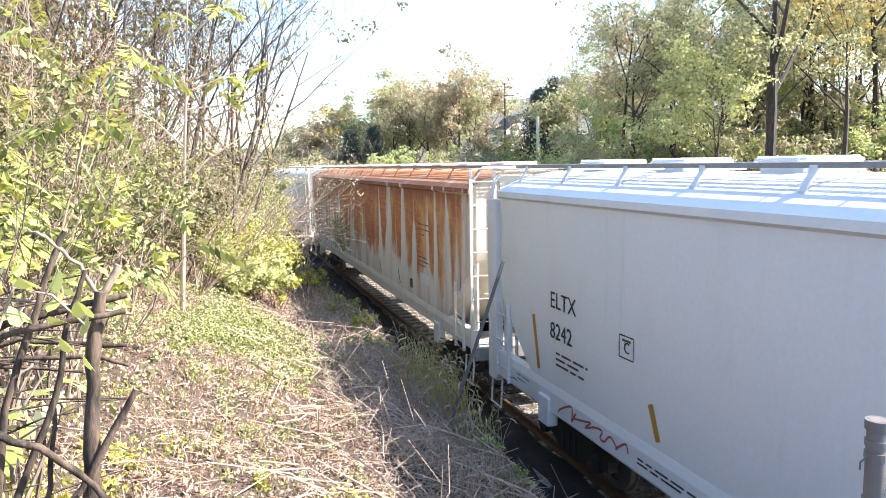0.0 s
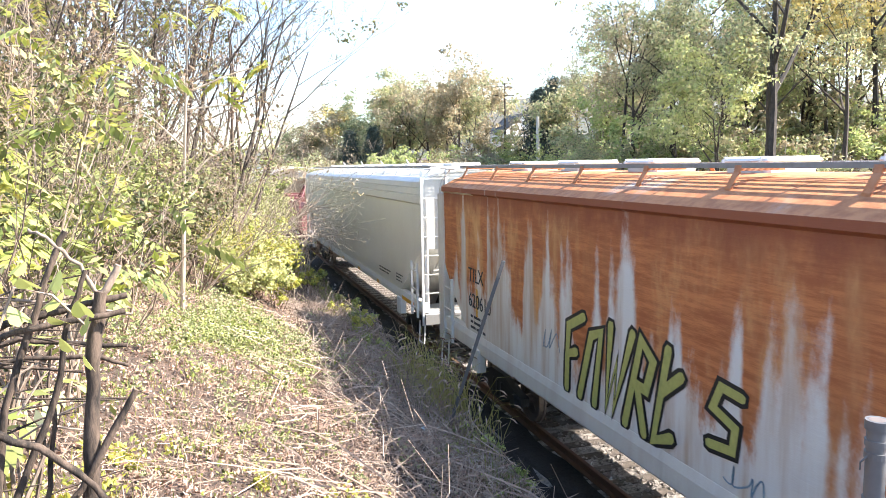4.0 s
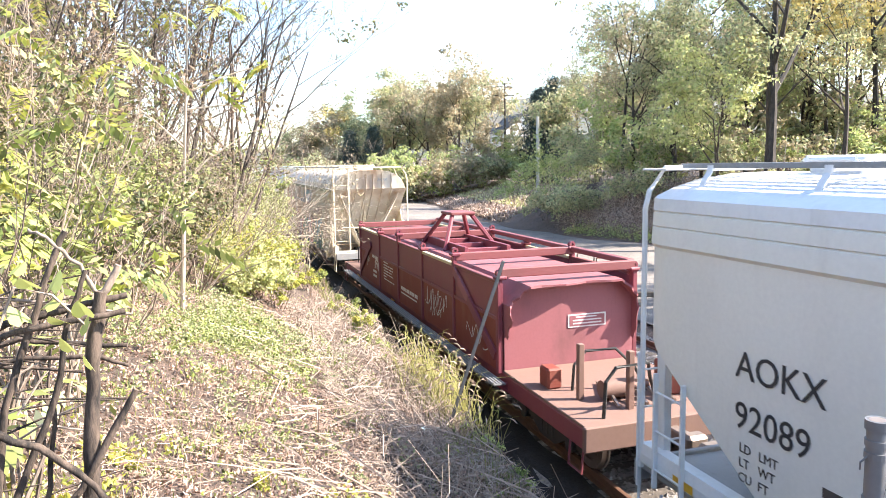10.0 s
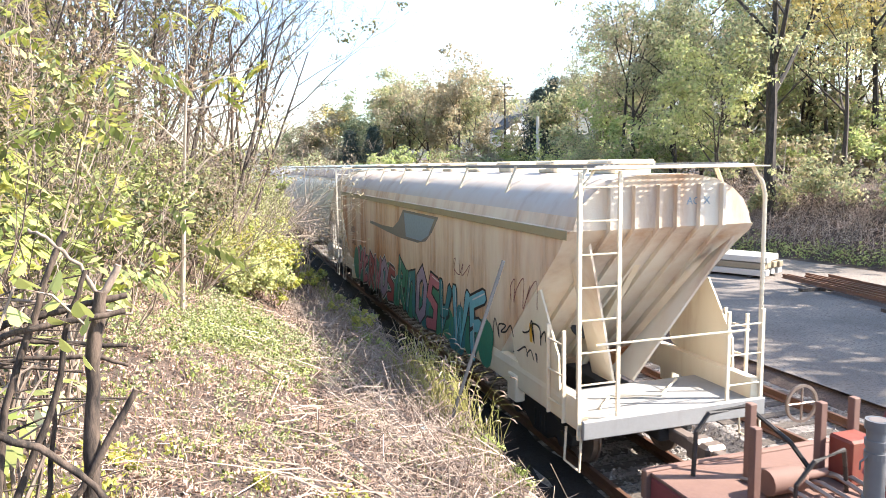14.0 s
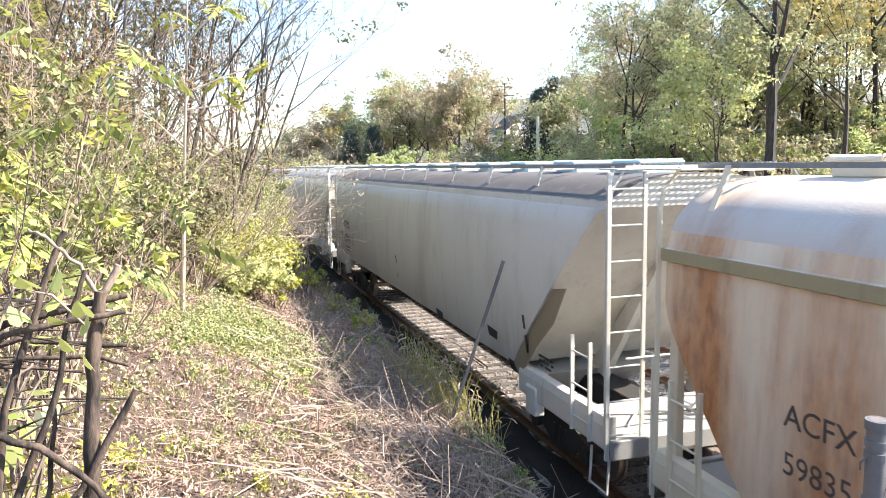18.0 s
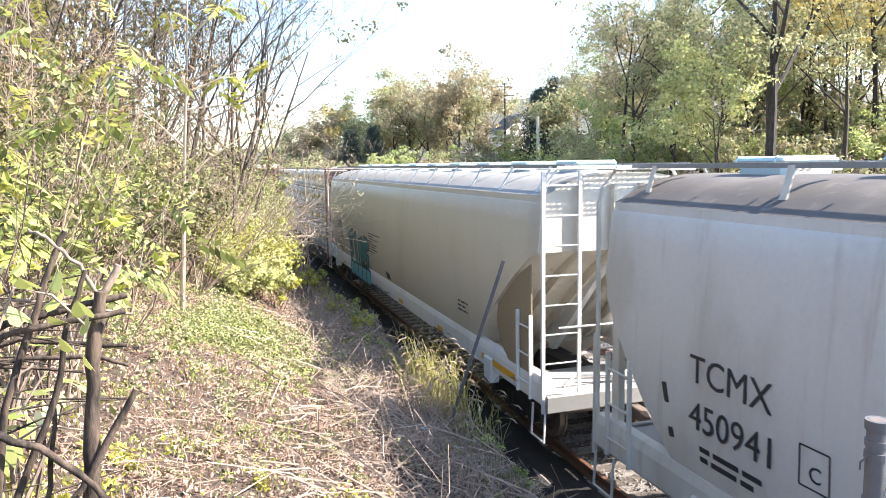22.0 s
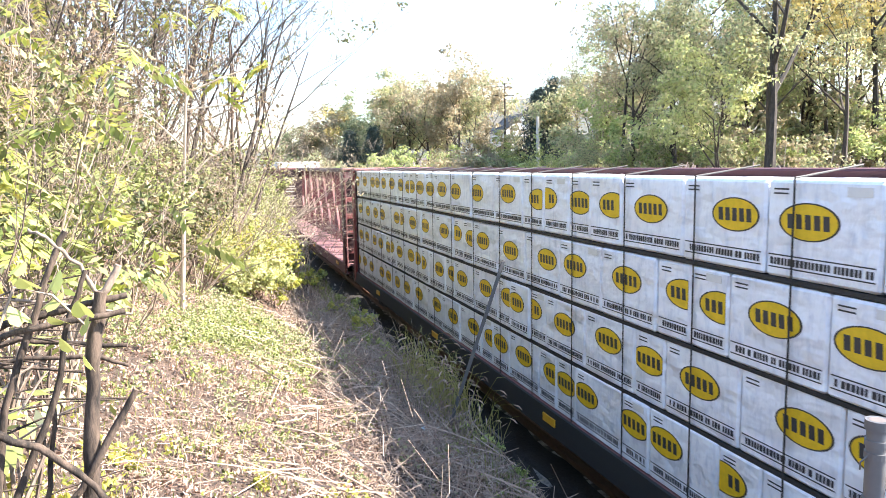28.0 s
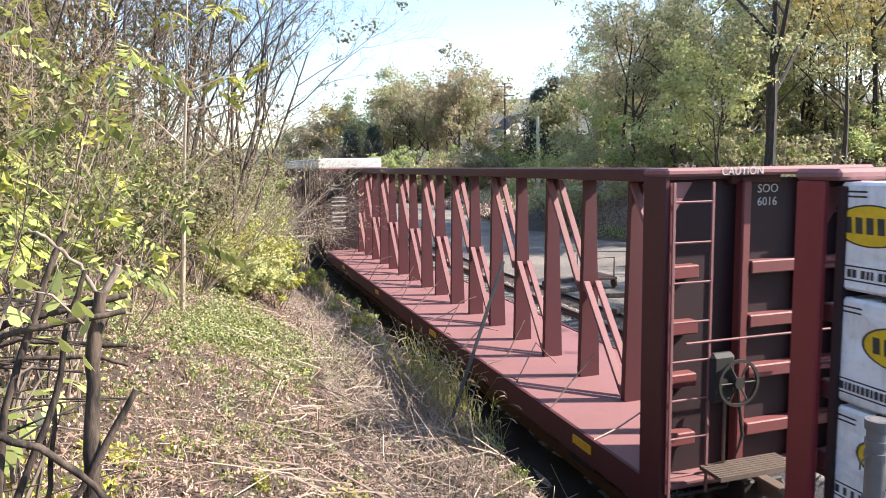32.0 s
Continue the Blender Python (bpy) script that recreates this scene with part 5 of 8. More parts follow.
    for s in (-0.55, 0.55):
        part("hood_ridge", Geo().box(s - 0.05, s + 0.05, c - 2.2, c + 2.2, 2.66, 2.86, 0.01), M["maroon"], car)
    for k in range(4):
        part("hood_rib", Geo().box(-0.5, 0.5, c - 1.8 + k * 1.2 - 0.06, c - 1.8 + k * 1.2 + 0.06, 2.662, 2.78, 0.01), M["maroon"], car)
    # white lettering blocks and a round emblem, as plain shapes
    g = Geo()
    ey, ez = 73.85 - mid, 1.62
    for r0, r1, t0, t1 in ((0.22, 0.30, -0.3, 3.4), (0.10, 0.17, -0.3, 3.4)):
        n = 14
        pts = [(ey - r * math.cos(t0 + (t1 - t0) * k / n), ez + r * math.sin(t0 + (t1 - t0) * k / n)) for r in (r0, r1) for k in range(n + 1)]
        g.add([(-1.4295, y, z) for y, z in pts], [(k, k + 1, n + 2 + k, n + 1 + k) for k in range(n)])
    for k in (0, 1):
        z = ez - 0.12 - k * 0.14
        g.add([(-1.4295, ey + 0.05, z), (-1.4295, ey + 0.55, z), (-1.4295, ey + 0.55, z - 0.08), (-1.4295, ey + 0.05, z - 0.08)], [(0, 1, 2, 3)])
    me = bpy.data.meshes.new("emblem")
    me.from_pydata(g.v, [], g.f)
    part("emblem", me, M["letter_w"], car, "worn white round emblem")
    bars(car, "coil", 74.5 - mid, 2.0, [0.85], 0.12, 0.05, M["letter_w"], "lettering_block")
    bars(car, "coil", 72.9 - mid, 1.95, [0.6, 1.2, 1.2, 1.0, 1.2, 0.4, 1.3], 0.035, 0.05, M["letter_w"])
    bars(car, "coil", 70.8 - mid, 1.52, [1.7], 0.10, 0.06, M["letter_w"], "lettering_block", 0.1)
    strip(car, "coil", 70.8 - mid, 69.2 - mid, 1.36, 1.32, M["letter_w"], "lettering_line")
    scribble(car, "coil", 68.4 - mid, 66.8 - mid, 1.70, 0.42, GRAF["pale"], 3, 0.022, 8)
    scribble(car, "coil", 68.1 - mid, 67.2 - mid, 1.40, 0.22, GRAF["pale"], 13, 0.018, 5)
    scribble(car, "coil", 65.6 - mid, 64.6 - mid, 1.5, 0.3, GRAF["pale"], 5, 0.02, 4)
    scribble(car, "coil", 64.4 - mid, 63.7 - mid, 1.35, 0.22, GRAF["pale"], 8, 0.02, 3)
    scribble(car, "coil", 75.8 - mid, 75.0 - mid, 1.75, 0.4, GRAF["pale"], 9, 0.02, 4)
    for y in (66.9, 72.0, 77.2):
        part("reflector", Geo().box(-1.392, -1.378, y - mid - 0.2, y - mid + 0.2, 0.80, 0.92), M["yellow"], car, "yellow reflector strip")
    # placard and hoop rails on the ends
    part("placard", Geo().box(-0.05, 0.75, a - 0.012, a - 0.002, 1.75, 2.0), M["letter_w"], car, "scuffed white placard")
    part("placard_print", Geo().box(-0.02, 0.72, a - 0.016, a - 0.0125, 1.775, 1.975), M["hoodpink"], car)
    for k in range(3):
        part("placard_bar", Geo().box(0.05 + 0.06 * (k == 0), 0.65 - 0.1 * (k == 0), a - 0.019, a - 0.0165, 1.93 - k * 0.06, 1.955 - k * 0.06), M["letter_w"], car)
    for e, yb in ((-1, -half + 0.35), (1, half - 0.35)):
        hoop = Geo().tube([(-0.95, yb, 1.05), (-0.92, yb, 1.62), (-0.75, yb, 1.82), (-0.2, yb, 1.85), (0.1, yb - e * 0.4, 1.5), (0.35, yb - e * 0.6, 1.06)], 0.03, 6)
        part("hoop_rail", hoop, M["black"], car, "bent black handrail")
        yc = yb - e * 1.35
        part("hoop_rail", Geo().tube([(-0.75, yc, 1.05), (-0.72, yc, 1.5), (-0.5, yc, 1.72), (0.0, yc + e * 0.1, 1.74), (0.25, yc + e * 0.3, 1.45), (0.4, yc + e * 0.4, 1.06)], 0.026, 6), M["black"], car, "bent black handrail")
        part("brake_cylinder", Geo().tube([(-0.55, yb - e * 0.75, 1.24), (-0.1, yb - e * 0.75, 1.24), (0.0, yb - e * 0.75, 1.24), (0.3, yb - e * 0.75, 1.24)], [0.15, 0.15, 0.05, 0.05], 12), M["browndeck"], car, "rusty brake cylinder", 40)
        part("valve_box", Geo().box(-1.12, -0.86, min(yb - e * 1.5, yb - e * 1.85), max(yb - e * 1.5, yb - e * 1.85), 1.07, 1.42, 0.03), M["oxidewarm"], car)
        for x, q in ((-0.85, 0.9), (-0.35, 0.25), (0.45, 0.5), (0.95, 0.5)):
            part("end_stanchion", Geo().box(x - 0.05, x + 0.05, yb - e * q - 0.05, yb - e * q + 0.05, 1.06, 1.98, 0.01), M["browndeck"], car)
        part("brake_stand", Geo().box(0.5, 0.9, min(yb - e * 0.56, yb - e * 0.9), max(yb - e * 0.56, yb - e * 0.9), 1.07, 1.62, 0.03), M["oxidewarm"], car)
        wh = Geo().disc((0.55, yb - e * 0.1, 1.82), (0, 1, 0), 0.21, 0.245, 0.03, 20)
        wh.tube([(0.33, yb - e * 0.1, 1.82), (0.77, yb - e * 0.1, 1.82)], 0.014, 5)
        wh.tube([(0.55, yb - e * 0.1, 1.6), (0.55, yb - e * 0.1, 2.04)], 0.014, 5)
        part("brake_wheel", wh, M["steel"], car, "rusty hand brake wheel")
        gr = Geo()
        for k in range(5):
            gr.tube([(-0.5 + k * 0.25, yb - e * 0.3, 1.09), (-0.35 + k * 0.22, yb - e * 0.9, 1.2 + 0.05 * (k % 2)), (-0.2 + k * 0.2, yb - e * 1.5, 1.1)], 0.03, 5)
        part("brake_rigging", gr, M["steel"], car, "rusty brake rods and pipes")
        part("end_sill", Geo().box(-1.45, 1.45, min(e * half, e * (half - 0.1)), max(e * half, e * (half - 0.1)), 0.72, 1.1, 0.02), M["browndeck"], car)
        for s in (-1, 1):
            st = Geo().tube([(s * 1.42, e * (half - 0.5), 0.75), (s * 1.45, e * (half - 0.5), 0.4), (s * 1.45, e * (half - 0.1), 0.4), (s * 1.42, e * (half - 0.1), 0.75)], 0.02, 5)
            part("stirrup_step", st, M["maroon"], car, "bent steel step")
    add_trucks(car, length, 1.9, M["black"])
    add_coupler(car, length)
    return car


def lumber(length, car):
    """Wrapped lumber packs in four tiers on the loaded car."""
    half = length / 2
    rng = random.Random(5)
    tiers = [(1.03, 1.90), (1.93, 2.80), (2.83, 3.72), (3.77, 4.66)]
    strap = Geo()
    for li, (z0, z1) in enumerate(tiers):
        y = half - 0.36
        while y > -half + 0.75:
            w = rng.choice((1.24, 1.24, 0.62, 1.24, 0.8))
            w = min(w, y + half - 0.50)
            ya, yb = y - w + 0.008, y - 0.008
            out = 1.40 + rng.uniform(-0.02, 0.015)
            for s in (-1, 1):
                x0, x1 = sorted((s * 0.42, s * out))
                pk = part("lumber_pack", Geo().box(x0, x1, ya, yb, z0 + rng.uniform(0, 0.01), z1 - rng.uniform(0, 0.012), 0.025), M["wrap"], car, "lumber pack in printed white wrap")
                if s > 0:
                    continue
                xs = x0 - 0.003
                shift = rng.choice((0.0, 0.0, 0.12, -0.2, 0.3))
                c = min(max((ya + yb) / 2 + shift, ya + 0.1), yb - 0.1)
                zc = z0 + 0.52 + rng.uniform(-0.02, 0.04)
                for ry, m_, dx, nm in ((0.34, M["wrapink"], 0.0, "print_edge"), (0.315, M["wrapyel"], 0.0015, "print_oval")):
                    ov = []
                    for q in range(28):
                        t = 2 * math.pi * q / 28
                        yy = min(max(c + ry * math.cos(t), ya + 0.03), yb - 0.03)
                        ov.append((xs - dx, yy, zc + ry * 0.5 * math.sin(t)))
                    me = bpy.data.meshes.new(nm)
                    me.from_pydata(ov, [], [tuple(range(28))])
                    part(nm, me, m_, pk)
                g = Geo()
                for q in range(5):
                    yy = c + 0.2 - q * 0.1
                    if ya + 0.06 < yy - 0.04 and yy + 0.04 < yb - 0.06:
                        g.add([(xs - 0.003, yy - 0.036, zc - 0.065), (xs - 0.003, yy + 0.03, zc - 0.065), (xs - 0.003, yy + 0.04, zc + 0.065), (xs - 0.003, yy - 0.026, zc + 0.065)], [(0, 1, 2, 3)])
                if g.v:
                    me = bpy.data.meshes.new("print_bar")
                    me.from_pydata(g.v, [], g.f)
                    part("print_bar", me, M["wrapink"], pk)["kind"] = "stuff"
                g = Geo()
                for za, zb in ((0.20, 0.212), (0.085, 0.097)):
                    g.add([(xs, ya + 0.04, z0 + za), (xs, yb - 0.04, z0 + za), (xs, yb - 0.04, z0 + zb), (xs, ya + 0.04, z0 + zb)], [(0, 1, 2, 3)])
                yy = ya + 0.06
                while yy < yb - 0.1:
                    k = rng.uniform(0.022, 0.042)
                    g.add([(xs, yy, z0 + 0.115), (xs, yy + k, z0 + 0.115), (xs, yy + k, z0 + 0.18), (xs, yy, z0 + 0.18)], [(0, 1, 2, 3)])
                    yy += k + rng.choice((0.010, 0.010, 0.010, 0.010, 0.04))
                for q in range(2):
                    g.add([(xs, yb - 0.26, z1 - 0.09 - q * 0.04), (xs, yb - 0.08, z1 - 0.09 - q * 0.04), (xs, yb - 0.08, z1 - 0.075 - q * 0.04), (xs, yb - 0.26, z1 - 0.075 - q * 0.04)], [(0, 1, 2, 3)])
                me = bpy.data.meshes.new("print_line")
                me.from_pydata(g.v, [], g.f)
                part("print_line", me, M["wrapink"], pk)["kind"] = "stuff"
                if rng.random() < 0.35:
                    part("wrap_label", Geo().box(xs - 0.002, xs + 0.001, ya + 0.1, ya + 0.34, z1 - 0.13, z1 - 0.05), M["white"], pk, "paper label")
            y -= w
        if li:
            part("tier_batten", Geo().box(-1.39, -0.45, -half + 0.8, half - 0.8, z0 - 0.045, z0 - 0.005), M["black"], car, "dark battens between tiers")
    for k in range(17):
        y = -half + 1.5 + k * (2 * half - 3.0) / 16
        part("load_strap", Geo().box(-1.432, -1.425, y - 0.010, y + 0.010, 0.92, 4.69), M["black"], car, "dark tie-down cable")
        zt = 4.68
        part("strap_end", Geo().tube([(-1.43, y, zt), (-0.38, y + 0.25, zt + 0.1)], 0.010, 5), M["black"], car, "tie-down cable over the load")


def boxcar(y0, y1):
    """A tall box car whose upper end is painted cream."""
    length = y1 - y0
    half, mid = length / 2, (y0 + y1) / 2
    car = thing("boxcar", "tall brown-red box car with a cream upper end", "freight car", (TRACK, mid, 0), "cars of the train")
    CARS.append((car, mid))
    part("car_body", Geo().box(-1.5, 1.5, -half, half, 1.0, 4.72, 0.03), M["oxide"], car)
    part("upper_end", Geo().box(-1.52, 1.52, -half - 0.02, half + 0.02, 4.723, 5.2, 0.05), M["white"], car, "cream-painted top of the box car")
    for k in range(6):
        z = 1.4 + k * 0.58
        part("end_rib", Geo().box(-1.4, 1.4, -half - 0.07, -half - 0.001, z - 0.09, z + 0.09, 0.03), M["oxide"], car)
    ladder(car, M["oxide"], -1.25, -half - 0.1, 1.0, 4.7, 'x')
    n = 16
    for k in range(n):
        y = -half + 0.5 + k * (length - 1.0) / (n - 1)
        part("side_stake", Geo().box(-1.56, -1.501, y - 0.06, y + 0.06, 1.05, 4.7, 0.01), M["oxide"], car)
    part("sliding_door", Geo().box(-1.6, -1.565, -1.6, 1.6, 1.1, 4.5, 0.01), M["oxide"], car)
    part("side_sill", Geo().box(-1.5, 1.5, -half, half, 0.8, 0.998, 0.02), M["black"], car)
    add_trucks(car, length, 2.3, M["black"])
    add_coupler(car, length)


def build_train():
    dark_roof = M["roofgrey"]
    c = hopper("covered_hopper", "light grey covered hopper car with smooth sides", "flat", -9.5, 12.1, M["grey"], M["grey"], plate=True, ladder_w=0.5, end_in=0.45, zend=3.12, slope=1.8, curve=0.57)
    o = c.location.y
    marks(c, "flat", 9.61 - o, 2.70, 2.24, "ELTX", "8242", 0.35)
    bars(c, "flat", 9.42 - o, 2.05, [0.95, 0.7, 0.85], 0.035, 0.05, M["fadedink"])
    code_box(c, "flat", 7.68 - o, 2.71, 0.32, 0.28)
    bars(c, "flat", 7.62 - o, 2.67, [0.2], 0.03, 0.03, M["fadedink"])
    stroke(c, "flat", [(10.2 - o, 2.47), (10.0 - o, 1.64)], 0.1, M["amber"], "reflector", 0.001)
    stroke(c, "flat", [(7.0 - o, 2.02), (6.83 - o, 1.62)], 0.1, M["amber"], "reflector", 0.001)
    scribble(c, "sill", 9.3 - o, 7.6 - o, 1.28, 0.2, GRAF["rose"], 4, 0.03, 6)
    bars(c, "sill", 10.8 - o, 1.36, [0.5, 0.4], 0.03, 0.04, GRAF["blue"])
    bars(c, "sill", 7.2 - o, 1.3, [1.3, 0.9], 0.025, 0.03, M["letter"])

    c = hopper("covered_hopper", "rust-streaked old covered hopper car", "flat", 12.9, 35.8, M["rust"], M["specktrim"], ladder_w=0.5, roof_mat=M["rustroof"], plate=1, end_in=0.26, zend=2.89, slope=1.95, curve=0.8, end_mat=M["endcream"], rib_mat=M["cream"], hatch_mat=M["palegrey"], bracket_mat=M["rustroof"], sill_z=(1.20, 1.56))
    o = c.location.y
    marks(c, "flat", 33.9 - o, 2.56, 2.06, "TILX", "620610")
    bars(c, "flat", 33.8 - o, 1.9, [0.8, 0.7, 0.8], 0.05, 0.06, M["letter"])
    throw_up(c, "flat", ["comb", "arch", "zigzag", "leg", "hook"], 29.9 - o, 27.0 - o, 1.62, 2.75, 0.13, ["lime"], None, None, 0.25, 11)
    throw_up(c, "flat", ["snake"], 26.7 - o, 26.1 - o, 1.95, 2.5, 0.10, ["lime"], None, None, 0.1, 2)
    scribble(c, "flat", 26.4 - o, 25.9 - o, 1.75, 0.2, GRAF["blue"], 3, 0.02, 3)
    scribble(c, "flat", 30.6 - o, 30.1 - o, 2.2, 0.3, GRAF["blue"], 7, 0.02, 3)
    for y in (33.5, 24.2, 14.95):
        strip(c, "flat", y - o, y - 0.1 - o, 2.45, 1.9, M["yellow"], "reflector")
    bars(c, "flat", 16.8 - o, 3.44, [0.95, 0.9, 0.5], 0.026, 0.10, M["fadedink"])
    bars(c, "flat", 16.83 - o, 2.64, [0.75, 0.85, 0.6], 0.03, 0.07, M["fadedink"])
    strip(c, "flat", 17.7 - o, 17.42 - o, 1.96, 1.72, M["fadedink"], "dark_panel")
    strip(c, "flat", 17.38 - o, 17.14 - o, 1.94, 1.72, M["palegrey"], "pale_panel")
    strip(c, "flat", 16.66 - o, 15.95 - o, 2.24, 2.0, M["palegrey"], "pale_panel")
    for y in (21.2, 18.9):
        stroke(c, "flat", [(y - o, 2.0), (y - 0.22 - o, 1.66)], 0.06, M["rail"], "rust_scrape", 0.001)
    bars(c, "sill", 24.0 - o, 1.1, [1.0, 0.7], 0.03, 0.03, M["letter"])

    c = hopper("covered_hopper", "clean off-white covered hopper car with banded sides", "banded", 37.0, 59.02, M["beige"], M["palegrey"], end_in=0.30, zend=2.80, slope=2.4, curve=0.95, roof_mat=M["palegrey"], sill_z=(1.26, 1.50))
    o = c.location.y
    marks(c, "banded", 57.28 - o, 2.77, 2.27, "AOKX", "92089", 0.38)
    for k, words in enumerate((("LD", "LMT"), ("LT", "WT"), ("CU", "FT"))):
        for q, word in enumerate(words):
            lettering(word, 0.13, M["fadedink"], c, side(side_x("banded", 2.0) - 0.003, 57.2 - q * 0.26 - o, 2.04 - k * 0.145), "capacity_word")
    bars(c, "banded", 56.2 - o, 2.11, [0.5], 0.09, 0.05, M["fadedink"])
    bars(c, "banded", 56.2 - o, 1.96, [0.45], 0.09, 0.05, M["fadedink"])
    for y in (58.2, 54.6, 51.6, 48.3, 45.2, 42.2):
        strip(c, "sill", y - o, y - 0.35 - o, 1.38, 1.28, M["yellow"], "reflector")
    strip(c, "sill", 39.1 - o, 37.9 - o, 1.38, 1.28, M["yellow"], "reflector")
    bars(c, "banded", 41.9 - o, 1.84, [1.5, 1.2], 0.04, 0.05, M["letter"])
    bars(c, "banded", 39.8 - o, 1.9, [0.7, 0.5, 0.6], 0.035, 0.05, M["letter"])
    for k, y in enumerate((42.0, 45.5, 49, 53)):
        part("hatch_lever", Geo().tube([(-0.5, y - o, 4.84), (-0.58, y - o + 0.12, 5.0)], 0.02, 5), M["palegrey"], c)
    lettering("AOKX", 0.22, M["letter"], c, front(0.35, -11.01 + 0.295, 4.12), "reporting_mark")
    bars_end = Geo().box(0.4, 0.9, -11.01 + 0.286, -11.01 + 0.296, 3.86, 3.98)
    part("small_print", bars_end, M["letter"], c)

    coil_car(60.4, 79.7)

    c = hopper("covered_hopper", "rusty tan covered hopper car covered in graffiti", "fluted", 80.95, 100.1, M["tan"], M["creamtrim"], roof_mat=M["stainroof"], end_in=0.40, zend=3.88, slope=2.9, gusset_line=((0.97, 2.9), (1.95, 2.5), (2.1, 2.0), (1.95, 1.6), (1.4, 1.3), (0.3, 1.3), (0.35, 2.0)), eave=(1.4, 4.2), end_ribs=(0.15, 0.55, 0.95), rib_mat=M["endcream"], gusset=M["creamtrim"], hatches=9, n_bracket=8, end_mat=M["endcream"], rear=(0.25, 3.3, 1.6, 0.9))
    o = c.location.y
    rng = random.Random(33)
    for k in range(17):
        y = 97.6 - k * 0.78
        pts = blob(y - 0.45 - o, 1.45 + 0.1 * math.sin(k * 1.7), 0.50, 0.50 + 0.12 * math.sin(k * 2.3), rng, 18)
        flat_shape(c, "fluted_skirt", [(yy, max(0.93, z)) for yy, z in pts], GRAF[("green", "green", "teal")[k % 3]], "graffiti_cloud", 0.0005 + 0.00008 * k)
    throw_up(c, "fluted_skirt", ["arrow", "hook", "leg", "zigzag", "ring", "snake"], 96.8 - o, 91.6 - o, 1.08, 2.0, 0.24, ["pink", "pink", "rose", "pink", "lilac", "rose"], "pale", "pale", 0.2, 3)
    throw_up(c, "fluted_skirt", ["leg", "arch", "ring", "snake", "arrow", "zigzag", "comb"], 91.3 - o, 84.7 - o, 1.12, 2.3, 0.25, ["green", "teal", "lilac", "pink", "teal", "sky", "sky"], None, "pale", 0.2, 4)
    for k, (y, z) in enumerate(((84.4, 1.95), (83.3, 1.75), (84.0, 1.35), (83.0, 2.2))):
        scribble(c, "fluted", y - o, y - 0.85 - o, z, 0.32, GRAF["black"], 50 + k, 0.03, 3)
    scribble(c, "fluted", 83.6 - o, 82.5 - o, 2.75, 0.5, GRAF["maroon"], 61, 0.018, 4)
    scribble(c, "fluted", 86.6 - o, 85.6 - o, 2.75, 0.4, GRAF["maroon"], 62, 0.018, 4)
    flat_shape(c, "fluted", [(y - o, z) for y, z in ((94.7, 3.12), (93.0, 3.10), (91.7, 3.13), (91.1, 3.35), (90.6, 3.68), (87.5, 3.68), (88.0, 3.3), (88.5, 3.05), (89.2, 2.95), (91.0, 2.92), (92.5, 2.96), (94.7, 3.04))], GRAF["slate"], "painted_emblem", 0.001)
    flat_shape(c, "fluted", [(y - o, z) for y, z in ((90.5, 3.62), (87.8, 3.62), (88.3, 3.2), (88.9, 3.02), (90.3, 3.0))], GRAF["blue"], "painted_emblem", 0.003)
    strip(c, "fluted", 82.7 - o, 82.6 - o, 2.3, 1.5, M["yellow"], "reflector")
    lettering("ACFX", 0.30, M["fadedink"], c, side(side_x("fluted", 2.4), 98.0 - o, 2.5), "reporting_mark")
    lettering("59835", 0.30, M["fadedink"], c, side(side_x("fluted", 2.0), 98.0 - o, 2.06), "reporting_mark")
    eave = Geo().prism([(-1.604, 3.757), (-1.604, 3.885), (-1.596, 3.89), (-1.596, 3.752)], "y", -9.15, 9.3)
    part("eave_channel", eave, M["olivetrim"], c, "grimy olive eave channel")
    for s in (-1, 1):
        ye = -9.575 + 0.42
        q = [Vector((s * 1.22, ye, 3.7)), Vector((s * 1.22, ye + 0.55, 3.35)), Vector((s * 0.16, ye + 1.75, 1.26)), Vector((s * 0.16, ye + 1.05, 1.26))]
        part("slope_plate", Geo().loft([[tuple(v) for v in q], [tuple(v + Vector((s * 0.03, 0, -0.03))) for v in q]]), M["endcream"], c, "slanting pocket plate")
    part("end_hole", Geo().disc((-0.22, -9.575 + 0.40 + 2.05, 2.0), (0, 0.85, -0.5), 0.0, 0.24, 0.03, 24), M["black"], c, "dark round opening in the slope sheet")
    lettering("ACFX", 0.16, GRAF["blue"], c, front(0.35, -9.575 + 0.395, 4.2), "reporting_mark")

    c = hopper("covered_hopper", "dusty grey covered hopper car with barrel sides", "round", 100.88, 122.1, M["steelgrey"], M["cream"], roof_mat=dark_roof, end_in=0.40, zend=4.25, slope=2.85, curve=1.0, floor=1.44, sill_ends=True, rear=(0.35, 3.4, 1.5, 0.77), gusset_line=((0.9, 3.05), (1.45, 2.95), (2.2, 2.1), (2.75, 1.5), (2.5, 1.3), (1.9, 1.95), (1.3, 2.45)), eave=(1.24, 4.47), n_bracket=10, end_ribs=(), gusset=M["tanplate"], end_mat=M["cream"], hatches=10, hatch_mat=M["hatchblue"], ladder_w=0.52)
    o = c.location.y
    marks(c, "round", 119.95 - o, 2.55, 2.05, "TCMX", "450941", 0.42)
    bars(c, "round", 119.8 - o, 1.88, [0.9, 0.8], 0.06, 0.05, M["letter"])
    code_box(c, "round", 118.45 - o, 2.42)
    for y in (120.4, 112.0, 103.55):
        stroke(c, "round", [(y - o, 2.4), (y - 0.12 - o, 1.8)], 0.09, M["letter"], "dark_strip", 0.001)
